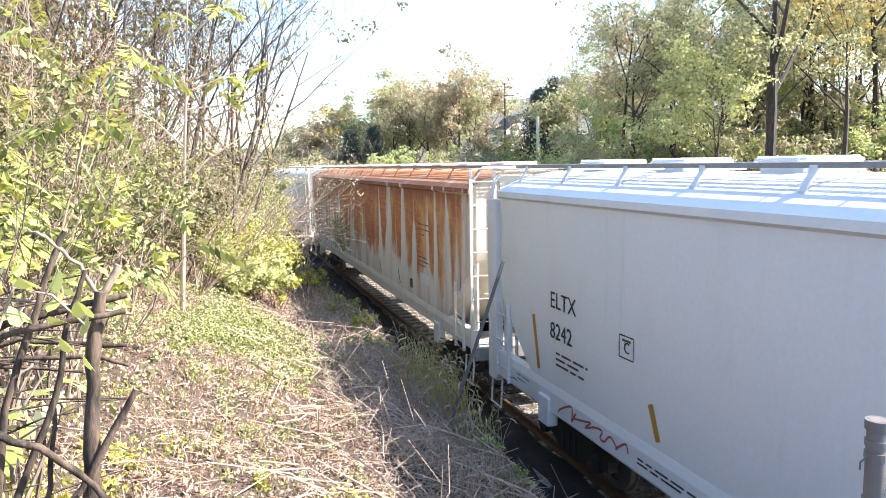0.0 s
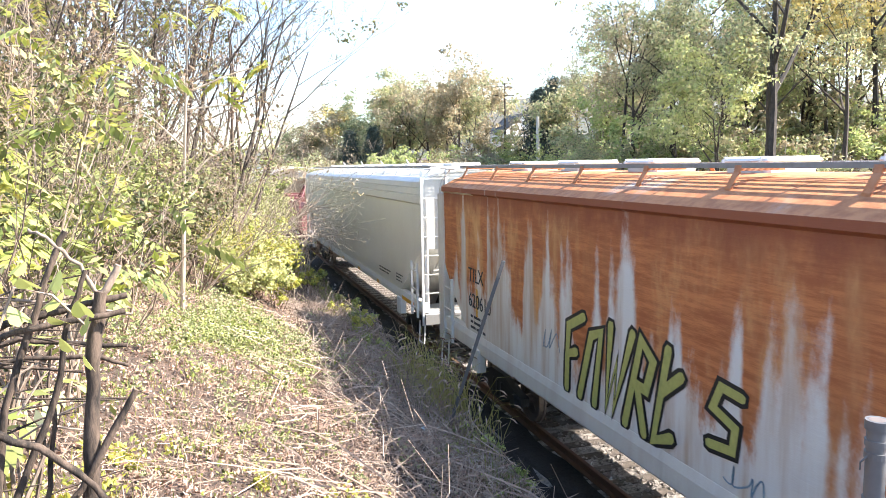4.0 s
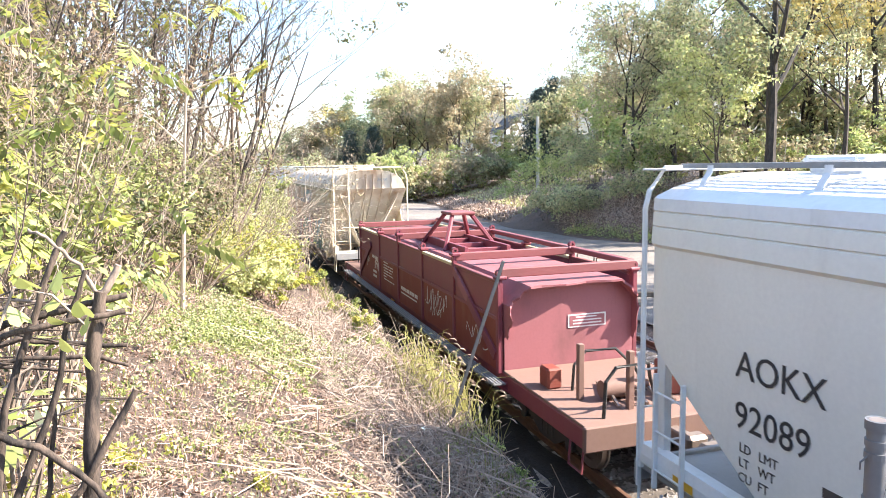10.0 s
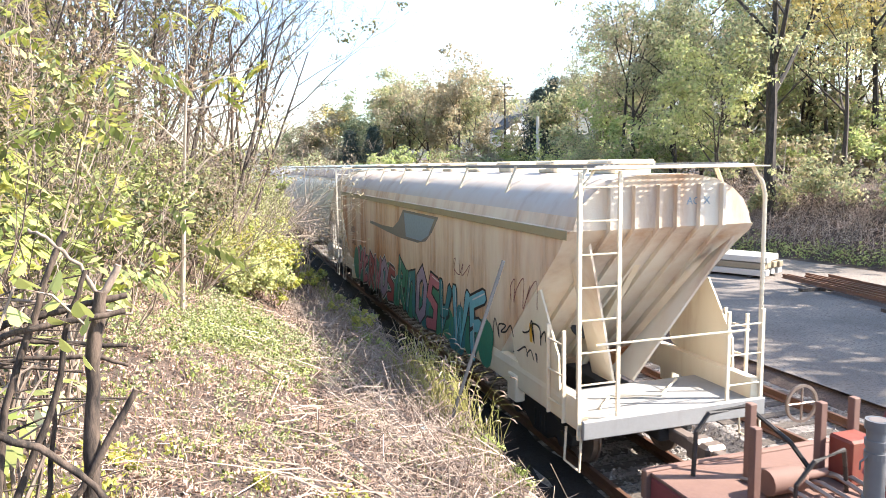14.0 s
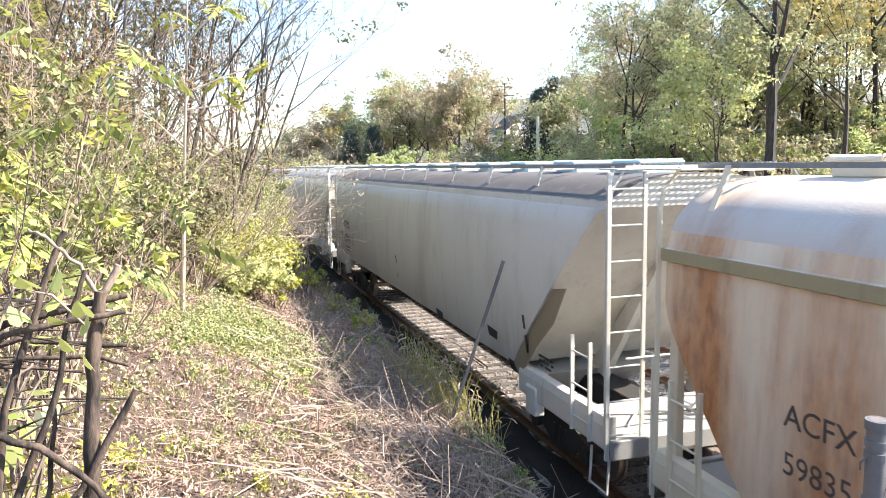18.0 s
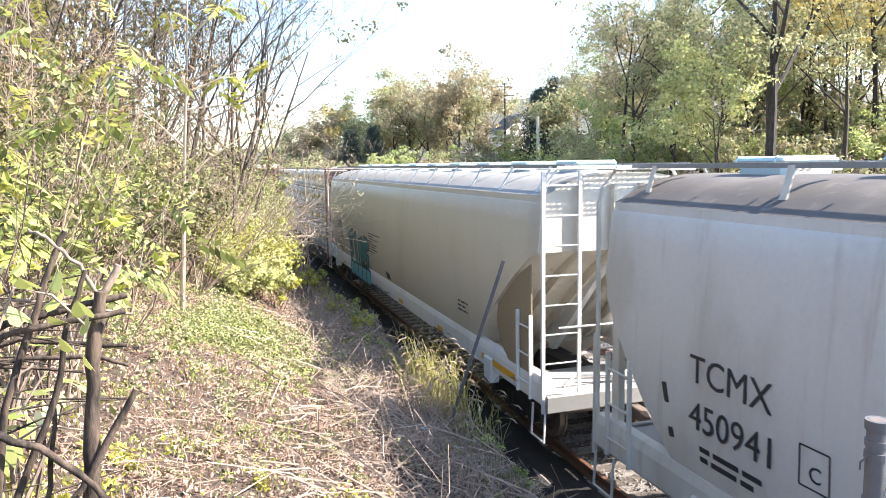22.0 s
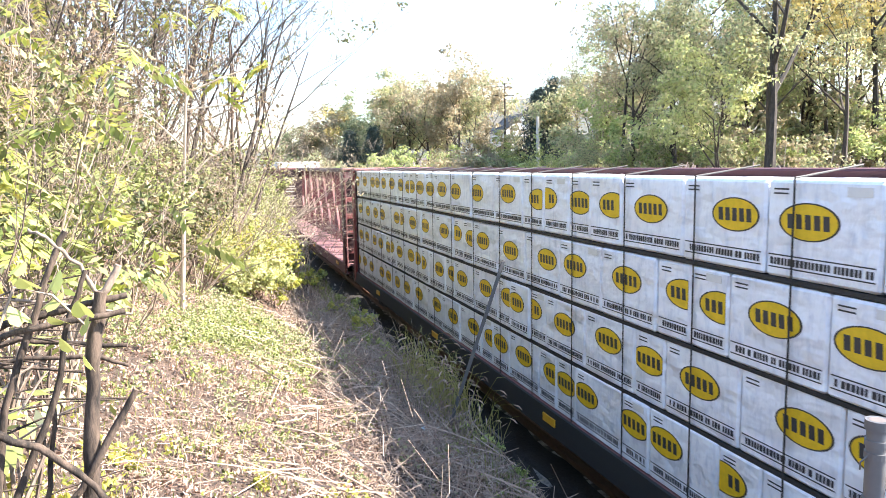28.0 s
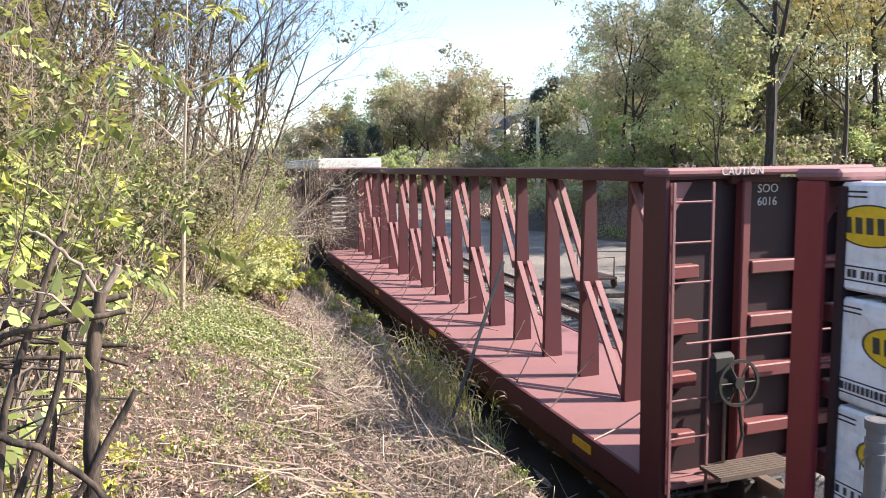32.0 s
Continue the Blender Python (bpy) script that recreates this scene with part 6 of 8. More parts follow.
    for y, z in ((105.2, 1.9), (104.3, 1.5), (108.5, 1.6)):
        flat_shape(c, "round", [(y - o, z), (y - 0.5 - o, z - 0.03), (y - 0.45 - o, z - 0.2), (y - 0.05 - o, z - 0.18)], M["letter"], "dark_panel", 0.001)
    bars(c, "sill", 106.3 - o, 1.1, [1.1, 0.9], 0.03, 0.03, GRAF["rose"])
    bars(c, "round", 103.0 - o, 1.9, [0.5, 0.5, 0.4], 0.04, 0.04, M["letter"])

    c = hopper("covered_hopper", "cream covered hopper car with barrel sides and teal graffiti", "round", 123.45, 144.9, M["putty"], M["palegrey"], roof_mat=M["dullroof"], end_in=0.33, zend=3.45, slope=3.0, curve=1.2, rear=(0.85, 3.6, 1.54, 0.59), gusset_line=((0.25, 3.25), (0.74, 3.02), (1.62, 2.38), (1.68, 2.05), (1.52, 1.72), (1.13, 1.45), (0.8, 1.28), (0.2, 1.28)), eave=(1.40, 4.36), end_ribs=(0.25, 0.85), gusset=M["tanplate"], end_mat=M["cream"], hatch_mat=M["hatchblue"], hatches=10)
    o = c.location.y
    marks(c, "round", 141.95 - o, 2.5, 2.02, "CBFX", "451449", 0.40)
    bars(c, "round", 141.6 - o, 1.85, [0.8, 0.7, 0.5], 0.04, 0.05, M["letter"])
    code_box(c, "round", 139.95 - o, 2.62, 0.28, 0.32)
    throw_up(c, "round_skirt", ["comb", "bar", "arch", "snake"], 139.75 - o, 136.35 - o, 1.34, 2.38, 0.36, ["teal"], None, "pale", 0.1, 6)
    for k in range(5):
        y = 139.45 - k * 0.68 - o
        for grow_, m_, lift in ((0.05, "black", 0.011), (0.0, "sky", 0.0125)):
            flat_shape(c, "sill", [(y + grow_, 1.44 + grow_), (y - 0.58 - grow_, 1.44 + grow_), (y - 0.66 - grow_, 1.02 - grow_), (y - 0.1 + grow_, 1.02 - grow_)], GRAF[m_], "graffiti_block", lift)
    scribble(c, "round", 139.4 - o, 138.9 - o, 2.85, 0.3, GRAF["grey"], 75, 0.02, 2)
    scribble(c, "round", 138.4 - o, 137.0 - o, 3.05, 0.28, GRAF["grey"], 76, 0.02, 5)
    bars(c, "round", 136.3 - o, 2.72, [1.7, 0.8, 1.5, 0.7, 1.3, 1.0, 1.3, 0.9], 0.035, 0.045, M["letter"])
    scribble(c, "sill", 136.0 - o, 133.9 - o, 1.08, 0.2, GRAF["black"], 78, 0.03, 6)
    flat_shape(c, "round", [(y - o, z) for y, z in ((134.1, 1.78), (133.6, 1.74), (133.5, 1.56), (133.95, 1.58))], M["letter"], "dark_panel", 0.001)
    strip(c, "sill", 126.2 - o, 124.6 - o, 1.30, 1.18, M["yellow"], "reflector")
    for y in (141.0, 137.0, 132.5, 129.0):
        strip(c, "sill", y - o, y - 0.4 - o, 1.24, 1.14, M["yellow"], "reflector")
    bars(c, "round", 127.5 - o, 2.1, [0.6, 0.5, 0.6], 0.04, 0.05, M["letter"])
    bars(c, "sill", 129.3 - o, 1.14, [0.8, 0.6, 0.9], 0.03, 0.03, M["letter"])

    c = centerbeam("loaded_flat_car", "red flat car stacked with wrapped lumber packs", 145.6, 170.42, M["crimson"], -0.05, M["black"])
    lumber(24.82, c)
    for y in (-9, -3.5, 2.5, 8.5):
        part("reflector", Geo().box(-1.512, -1.49, y - 0.2, y + 0.2, 0.82, 0.94), M["yellow"], c, "yellow reflector strip")
    c = centerbeam("empty_flat_car", "empty dark red flat car with a lattice centre beam", 172.3, 198.4, M["oxide"])
    half = 26.1 / 2
    for y in (-11.2, -4, 2, 8):
        part("reflector", Geo().box(-1.512, -1.49, y - 0.25, y + 0.25, 0.82, 0.94), M["yellow"], c, "yellow reflector strip")
    lettering("CAUTION", 0.13, M["letter_w"], c, front(-0.78, -half - 0.034, 4.675), "warning_word")
    lettering("SOO", 0.15, M["letter_w"], c, front(0.08, -half + 0.364, 4.44), "reporting_mark")
    lettering("6016", 0.15, M["letter_w"], c, front(0.08, -half + 0.364, 4.28), "reporting_mark")
    part("reflector", Geo().box(1.29, 1.49, -half - 0.022, -half - 0.011, 4.2, 4.62), GRAF["pink"], c, "red reflector plate")
    for k in range(18):
        y = -half + 1.6 + k * 1.35
        part("load_strap", Geo().tube([(-1.45, y, 1.03), (-1.0, y + 0.12, 1.1 + 0.3 * (k % 3)), (-0.62, y + 0.1, 1.3 + 0.5 * (k % 2))], 0.012, 4), M["steel"], c, "loose tie-down cable")
    for k, (w, z) in enumerate(((0.34, 3.95), (0.5, 3.8), (0.62, 3.4), (0.66, 3.22), (0.6, 3.04), (0.66, 2.7), (0.64, 2.52), (0.5, 2.34), (0.62, 2.0))):
        part("stencil_line", Geo().box(-1.15, -1.15 + w, half - 0.456, half - 0.4505, z, z + 0.06), M["letter_w"], c, "faded white stencil")
    boxcar(199.4, 215.0)


build_train()


# ---- plants ----
def leaf_mesh(name, c, size, r, droop=0.0, long=2.0, facing=None):
    """Pointed leaves at the places c, in one mesh; facing gives the way that each turns its face, else it is random."""
    n = len(c)
    if facing is None:
        d = r.normal(size=(n, 3))
        d[:, 2] -= droop
        s = np.cross(d, r.normal(size=(n, 3)))
    else:
        f_ = facing + 0.55 * r.normal(size=(n, 3))
        d = r.normal(size=(n, 3)) + facing * (0.5, 0.5, 0.0)
        d[:, 2] -= droop
        d -= f_ * (np.sum(d * f_, 1) / (np.sum(f_ * f_, 1) + 1e-9))[:, None]
        s = np.cross(d, f_)
    d /= np.linalg.norm(d, axis=1)[:, None] + 1e-9
    s /= np.linalg.norm(s, axis=1)[:, None] + 1e-9
    k = (size * r.uniform(0.6, 1.3, n))[:, None]
    fold = np.cross(d, s) * k * 0.12
    v = np.stack((c - d * k * 0.5, c + s * k * 0.5 / long + fold, c + d * k * 0.5, c - s * k * 0.5 / long + fold), 1)
    f = 4 * np.arange(n)[:, None] + np.arange(4)[None]
    me = bpy.data.meshes.new(name)
    me.from_pydata(v.reshape(-1, 3).tolist(), [], f.tolist())
    return me


def sprays(tips, n, rad, r, each=42, flat=0.6, loose=0.22):
    """Leaf places gathered in sprays about some of the tips, and the way that each leaf faces."""
    tp = np.array([tuple(t) for t in tips])
    k = max(4, n // each)
    mid = tp[r.permutation(len(tp))[:k]] if k < len(tp) else tp[r.randint(0, len(tp), k)]
    own = r.randint(0, len(mid), n)
    rr = rad * r.uniform(0.55, 1.35, len(mid))[own]
    d = r.normal(size=(n, 3))
    d /= np.linalg.norm(d, axis=1)[:, None]
    q = np.where(r.rand(n) < loose, r.uniform(0.9, 1.9, n), r.uniform(0.35, 1.0, n) ** 0.6)
    c = mid[own] + d * (rr * q)[:, None] * (1, 1, flat)
    facing = d + (0, 0, 0.7)
    return c, facing / np.linalg.norm(facing, axis=1)[:, None]


def grow(geo, tips, rng, p, d, length, r, level, wander=0.25, kids=4, up=0.25, sides=5, spread=0.8, first=0.35):
    """One limb and, at lower levels, its branches; the ends of twigs go to tips."""
    n = 5 if level else 3
    pts, rs = [p.copy()], [r]
    dd = d.copy()
    calm = 0.35 if sides == 7 else 1.0
    for i in range(n):
        dd = (dd + calm * Vector((rng.gauss(0, wander), rng.gauss(0, wander), rng.gauss(0, wander) + up * 0.2))).normalized()
        pts.append(pts[-1] + dd * length / n)
        rs.append(max(0.0045 if r > 0.006 else 0.002, r * (1 - 0.75 * (i + 1) / n)))
    geo.tube(pts, rs, sides if level else 3, caps=False)
    if level == 0:
        tips += pts[2:]
        return
    for k in range(kids):
        t = first + (1 - first) * (k + rng.random()) / kids
        i = min(n - 1, int(t * n))
        q = pts[i].lerp(pts[i + 1], t * n - i)
        ax = (pts[i + 1] - pts[i]).normalized()
        out = ax.cross(Vector((rng.gauss(0, 1), rng.gauss(0, 1), rng.gauss(0, 1)))).normalized()
        nd = (ax + out * spread * rng.uniform(0.7, 1.4) + Vector((0, 0, up * 0.5))).normalized()
        grow(geo, tips, rng, q, nd, length * rng.uniform(0.45, 0.68), rs[i] * 0.6, level - 1, wander, kids, up, max(3, sides - 1), spread)
    if level == 1:
        tips.append(pts[-1])


def tree(name, label, at, height_m, seed, leaf, leaves=3000, size=0.25, spray=0.7, levels=3, lean=(0, 0), trunk_r=None, kids=5, wood=None, spread=0.8, group="", up=0.25, category="tree", first=0.35, each=42, flat=0.6):
    rng, r = random.Random(seed), np.random.RandomState(seed)
    ob = thing(name, label, category, (at[0], at[1], height(*at[:2]) - 0.1 if len(at) < 3 else at[2]), group)
    g, tips = Geo(), []
    grow(g, tips, rng, Vector((0, 0, 0)), Vector((lean[0], lean[1], 1)).normalized(), height_m * 0.72, trunk_r or height_m * 0.016, levels, 0.10, kids, up, 7, spread, first)
    me = bpy.data.meshes.new("trunk")
    me.from_pydata(g.v, [], g.f)
    me.materials.append(wood or M["bark"])
    part("trunk", me, None, ob, "branching trunk and bare limbs" if not leaves else "")
    if leaves:
        c, facing = sprays(tips, leaves, spray, r, each, flat)
        lm = leaf_mesh("crown", c, size, r, 0.3, 1.7, facing)
        lm.materials.append(leaf)
        part("crown", lm, None, ob)
    return ob


def bush(name, label, at, w, h, seed, leaf, n=2500, size=0.1, group="", stems=14, category="bush", each=36, wood=None):
    rng, r = random.Random(seed), np.random.RandomState(seed)
    ob = thing(name, label, category, (at[0], at[1], height(*at[:2]) - 0.05), group)
    g, tips = Geo(), []
    for k in range(stems):
        a = rng.uniform(0, 6.28)
        q = rng.uniform(0, w * 0.3)
        grow(g, tips, rng, Vector((q * math.cos(a), q * math.sin(a), 0)), Vector((math.cos(a) * 0.5, math.sin(a) * 0.5, 1)).normalized(), h * rng.uniform(0.5, 0.9), 0.012, 1, 0.2, 5, 0.2, 4, 0.9)
    me = bpy.data.meshes.new("stem_growth")
    me.from_pydata(g.v, [], g.f)
    me.materials.append(wood or M["twigdark"])
    part("stem_growth", me, None, ob)
    c, facing = sprays(tips, n, 0.085 * w + 0.03 * h, r, each, 0.7)
    c[:, 2] = np.abs(c[:, 2])
    lm = leaf_mesh("foliage", c, size, r, 0.2, 1.8, facing)
    lm.materials.append(leaf)
    part("foliage", lm, None, ob)
    return ob


def frond(v, f, p, d, length, rng, pairs=8, size=0.09):
    """A feathered leaf: leaflets in pairs along a drooping stalk; adds to vertex and face lists."""
    d = d.normalized()
    side_ = d.cross(Vector((0, 0, 1))).normalized()
    side_ = Matrix.Rotation(rng.uniform(-0.9, 0.9), 3, d) @ side_
    q = p.copy()
    for k in range(pairs + 1):
        t = k / pairs
        dd = (d + Vector((0, 0, -0.2 - 1.0 * t))).normalized()
        q = q + dd * length / (pairs + 1)
        ws = (-1, 1) if k < pairs else (0,)
        for w in ws:
            ld = (side_ * w * 1.0 + dd * (0.45 if w else 1.0) + Vector((0, 0, rng.uniform(-0.75, -0.1)))).normalized()
            n = ld.cross(dd if w else side_).normalized()
            wd = ld.cross(n).normalized()
            s_ = size * (1 - 0.35 * abs(t - 0.4)) * rng.uniform(0.85, 1.15)
            i = len(v)
            v.extend([tuple(q), tuple(q + ld * s_ * 0.5 + wd * s_ * 0.19), tuple(q + ld * s_), tuple(q + ld * s_ * 0.5 - wd * s_ * 0.19)])
            f.append((i, i + 1, i + 2, i + 3))


def sumac(at, h, seed, leaf, n=16, label="yellow-green sumac with feathered leaves", frond_len=0.5, size=0.12, lean=(0.1, 0.0), cones=0):
    rng = random.Random(seed)
    ob = thing("sumac_shrub", label, "shrub", (at[0], at[1], height(*at[:2]) - 0.05), "sumac on the bank")
    g, tips = Geo(), []
    for k in range(3):
        grow(g, tips, rng, Vector((rng.uniform(-0.2, 0.2), rng.uniform(-0.2, 0.2), 0)), Vector((lean[0] + rng.uniform(-0.3, 0.3), lean[1] + rng.uniform(-0.3, 0.3), 1)).normalized(), h * rng.uniform(0.6, 0.85), 0.016, 1, 0.12, 4, 0.3, 5, 0.7)
    me = bpy.data.meshes.new("stem")
    me.from_pydata(g.v, [], g.f)
    part("stem", me, M["twig"], ob)
    v, f = [], []
    for k in range(n):
        p = rng.choice(tips)
        a = rng.uniform(0, 6.28)
        frond(v, f, p, Vector((math.cos(a), math.sin(a), rng.uniform(0.0, 0.7))), frond_len * rng.uniform(0.7, 1.2), rng, 9, size)
    me = bpy.data.meshes.new("foliage")
    me.from_pydata(v, [], f)
    part("foliage", me, leaf, ob)
    for k in range(cones):
        p = max((rng.choice(tips) for _ in range(5)), key=lambda t: t.z)
        part("seed_head", Geo().tube([p, p + Vector((0.01, 0, 0.05)), p + Vector((0.02, 0.01, 0.10)), p + Vector((0.03, 0.01, 0.14))], [0.012, 0.024, 0.02, 0.006], 7), M["sumac_red"], ob, "dark red upright seed head", 40)
    return ob


def scatter(name, label, category, leaf, n, seed, spot, size, long=2.0, droop=0.0, lift=0.02):
    """Fallen or low leaves strewn on the ground, as one mass."""
    r = np.random.RandomState(seed)
    x, y = spot(r, n)
    z = ground_height(x, y) + lift * r.rand(len(x)) ** 2
    me = leaf_mesh(name, np.stack((x, y, z), -1), size, r, droop, long)
    return solid(name, me, leaf, label, category, kind="stuff")


def patches(x, y, k=1.0, s=0.0):
    return np.sin(x * 1.9 * k + 1.3 + s) * np.sin(y * 1.3 * k + 0.4 - s) + 0.5 * np.sin(x * 4.3 * k - y * 2.1 * k + s)


def canes(name, label, n, seed, spot, mat, rmin=0.004, rmax=0.009, lmin=0.25, lmax=1.1, tilt=0.12, lift=0.05, category="straw"):
    """Dry canes lying about, thin three-sided rods in one mesh."""
    r = np.random.RandomState(seed)
    x, y = spot(r, n)
    n = len(x)
    z = ground_height(x, y) + lift * r.rand(n) + 0.01
    a = r.uniform(0, 6.28, n)
    L = r.uniform(lmin, lmax, n) / 2
    e = r.normal(0, tilt, n)
    d = np.stack((np.cos(a), np.sin(a), e), -1) * L[:, None]
    c = np.stack((x, y, z), -1)
    d[:, 2] += (ground_height(x + d[:, 0], y + d[:, 1]) - ground_height(x - d[:, 0], y - d[:, 1])) / 2
    c[:, 2] = np.maximum(c[:, 2], np.maximum(ground_height(x + d[:, 0], y + d[:, 1]) - d[:, 2], ground_height(x - d[:, 0], y - d[:, 1]) + d[:, 2]) + 0.004)
    bend = np.stack((r.normal(0, 0.30, n) * L, r.normal(0, 0.30, n) * L, r.uniform(0, 0.16, n) * L), -1)
    s = np.cross(d, (0, 0, 1.0))
    s /= np.linalg.norm(s, axis=1)[:, None] + 1e-9
    u = np.array((0, 0, 1.0))
    w = r.uniform(rmin, rmax, n)[:, None]
    rings = []
    for k, q in ((-1, c - d), (0, c + bend), (1, c + d)):
        ww = w * (0.8 if k else 1.0)
        rings += [q + s * ww, q - s * ww, q + u * ww * 1.5]
    v = np.stack(rings, 1)
    tri = np.array([(0, 1, 4, 3), (1, 2, 5, 4), (2, 0, 3, 5), (3, 4, 7, 6), (4, 5, 8, 7), (5, 3, 6, 8)])
    f = (tri[None] + 9 * np.arange(n)[:, None, None]).reshape(-1, 4)
    me = bpy.data.meshes.new(name)
    me.from_pydata(v.reshape(-1, 3).tolist(), [], f.tolist())
    return solid(name, me, mat, label, category, kind="stuff")


def blades(name, label, n, seed, spot, mat, h0=0.1, h1=0.3, w=0.006, lean=0.4, category="grass", heads=None, as_part=None):
    """Upright blades of grass, bent at the tip, in one mesh."""
    r = np.random.RandomState(seed)
    x, y = spot(r, n)
    n = len(x)
    z = ground_height(x, y) - 0.01
    h = r.uniform(h0, h1, n)
    a = r.uniform(0, 6.28, n)
    l = np.abs(r.normal(0, lean, n)) * h
    base = np.stack((x, y, z), -1)
    o = np.stack((np.cos(a), np.sin(a), np.zeros(n)), -1)
    s = np.stack((-np.sin(a), np.cos(a), np.zeros(n)), -1) * (w * r.uniform(0.6, 1.4, n))[:, None]
    up = np.array((0, 0, 1.0))
    p1 = base + o * (l * 0.35)[:, None] + up * (h * 0.6)[:, None]
    p2 = base + o * l[:, None] * 1.1 + up * (h * (1 - 0.25 * np.minimum(1, l / h)))[:, None]
    v = np.stack((base - s, base + s, p1 + s * 0.8, p1 - s * 0.8, p2), 1)
    faces = []
    k = 5 * np.arange(n)
    quads = np.stack((k, k + 1, k + 2, k + 3), -1).tolist()
    tris = np.stack((k + 3, k + 2, k + 4), -1).tolist()
    me = bpy.data.meshes.new(name)
    me.from_pydata(v.reshape(-1, 3).tolist(), [], quads + tris)
    return solid(name, me, mat, label, category, kind="stuff")


def tufts(name, label, category, n, per, seed, spot, mat, rad, tall, size):
    """Small leafy plants, each a knot of leaves round a root, as one mass."""
    r = np.random.RandomState(seed)
    x, y = spot(r, n)
    k = r.uniform(0.4, 1.5, len(x))
    c = np.repeat(np.stack((x, y, ground_height(x, y)), -1), per, 0)
    k = np.repeat(k, per)[:, None]
    o = r.normal(size=c.shape) * (rad * 0.5, rad * 0.5, 0)
    o[:, 2] = tall * r.rand(len(c)) * np.exp(-(o[:, 0] ** 2 + o[:, 1] ** 2) / (rad * rad))
    me = leaf_mesh(name, c + o * k, size, r, -0.2, 1.7)
    return solid(name, me, mat, label, category, kind="stuff")


def polar(az, dist):
    return dist * math.sin(radians(az)), dist * math.cos(radians(az))


def wood_edge():
    """The trees and brush beyond the yard."""
    rng = random.Random(17)
    kinds = ["leaf_t", "leaf_b", "leaf_t", "leaf_l", "leaf_t", "leaf_b"]
    names = {"leaf_t": "dark green broadleaf tree above the yard", "leaf_b": "browning broadleaf tree above the yard", "leaf_l": "light green broadleaf tree above the yard", "leaf_y": "yellowing broadleaf tree above the yard"}
    # tall trees, from the far end to the near end of the bank
    tall = [(27.2, 112, .155), (28.4, 108, .175), (29.8, 102, .20), (31.2, 104, .225), (32.6, 60, .27), (34.4, 68, .29), (35.6, 57, .30), (37.6, 64, .30), (39.0, 54, .30), (40.6, 60, .32), (42.3, 50, .33), (44.2, 62, .34), (46.0, 60, .34), (47.6, 66, .36), (49.2, 60, .36), (51.5, 64, .36)]
    for i, (az, dist, uz) in enumerate(tall):
        x, y = polar(az, dist)
        h = (4.85 + uz * y - height(x, y)) * 0.80
        leaf = kinds[i % 6]
        tree("broadleaf_tree", names[leaf], (x, y), h, 200 + i, M[leaf], leaves=5800, size=0.23, spray=0.85, levels=3, kids=5, first=0.3, group="trees above the yard", up=0.15, spread=0.95)
    # the wood goes on beside the yard: unseen trees, added to shade it
    for i, (x, y, h) in enumerate(((33.0, 15.0, 12), (34.5, 9, 13), (35.5, 3, 13), (38, 12.5, 16), (39, 6, 15), (38, 17.5, 17))):
        tree("broadleaf_tree", names["leaf_t"], (x, y), h, 225 + i, M["leaf_t"], leaves=3000, size=0.50, spray=1.1, levels=3, kids=4, group="trees above the yard", up=0.15, spread=0.95)
    # second row, behind and lower gaps
    for i in range(12):
        az = 27 + i * 2.6 + rng.uniform(-0.6, 0.6)
        dist = rng.uniform(84, 100)
        x, y = polar(az, dist)
        tree("broadleaf_tree", "tall broadleaf tree deep in the wood", (x, y), rng.uniform(15, 19) if az > 33 else 10, 240 + i, M[kinds[(i + 2) % 6]], leaves=2800, size=0.55, spray=1.7, levels=3, kids=4, group="trees deep in the wood")
    for i in range(15):
        az = 29.0 + i * 1.8 + rng.uniform(-0.5, 0.5)
        x, y = polar(az, rng.uniform(60, 72) + 28 * (i < 2))
        bush("undergrowth", "tall shaded undergrowth inside the wood", (x, y), 6.0, rng.uniform(5.5, 8.0), 430 + i, M[("leaf_t", "leaf_t", "leaf_l", "leaf_b")[i % 4]], n=1600, size=0.45, group="undergrowth in the wood", stems=6)
    # the bright tree and the yellow one
    x, y = polar(38.9, 46)
    tree("broadleaf_tree", "bright yellow-green young tree above the yard", (x, y), 8.4, 301, M["leaf_lime"], leaves=5200, size=0.25, spray=0.62, levels=3, kids=5, group="trees above the yard", spread=0.9)
    x, y = polar(46.8, 50)
    tree("broadleaf_tree", "yellowing tree among dark trunks", (x, y), 12.0, 302, M["leaf_gold"], leaves=3800, size=0.24, spray=0.6, levels=3, kids=5, group="trees above the yard")
    # one stout dark trunk standing clear
    for az, dist, rr, sd in ((42.4, 44, 0.36, 303), (44.9, 60, 0.24, 305), (46.2, 62, 0.21, 306), (48.6, 58, 0.27, 307), (35.4, 58, 0.16, 308), (31.8, 60, 0.15, 309)):
        x, y = polar(az, dist)
        big = sd == 303
        tree("oak_tree", "dark-trunked oak with a high thin crown", (x, y), 22 if big else 19, sd, M["leaf_t"], leaves=3800, size=0.24, spray=0.8, levels=3, kids=6, trunk_r=rr, group="trees above the yard", first=0.42 if big else 0.5, wood=M["bark_d"], lean=(-0.1, 0.05) if big else (0, 0))
    x, y = polar(51.0, 57)
    tree("oak_tree", "stout dark-trunked oak with a high crown", (x, y), 19, 304, M["leaf_t"], leaves=4600, size=0.24, spray=0.8, levels=3, kids=6, trunk_r=0.33, group="trees above the yard", first=0.45)
    # low growth under them
    for i in range(26):
        az = 25 + i * 1.12 + rng.uniform(-0.4, 0.4)
        dist = (70 - i * 1.0) + 26 * (i < 4) + rng.uniform(-4, 5) if i < 12 else rng.uniform(46, 54) if az < 43 else rng.uniform(54, 60)
        x, y = polar(az, dist)
        f = float(np.interp(y, FOOT_Y, FOOT_X))
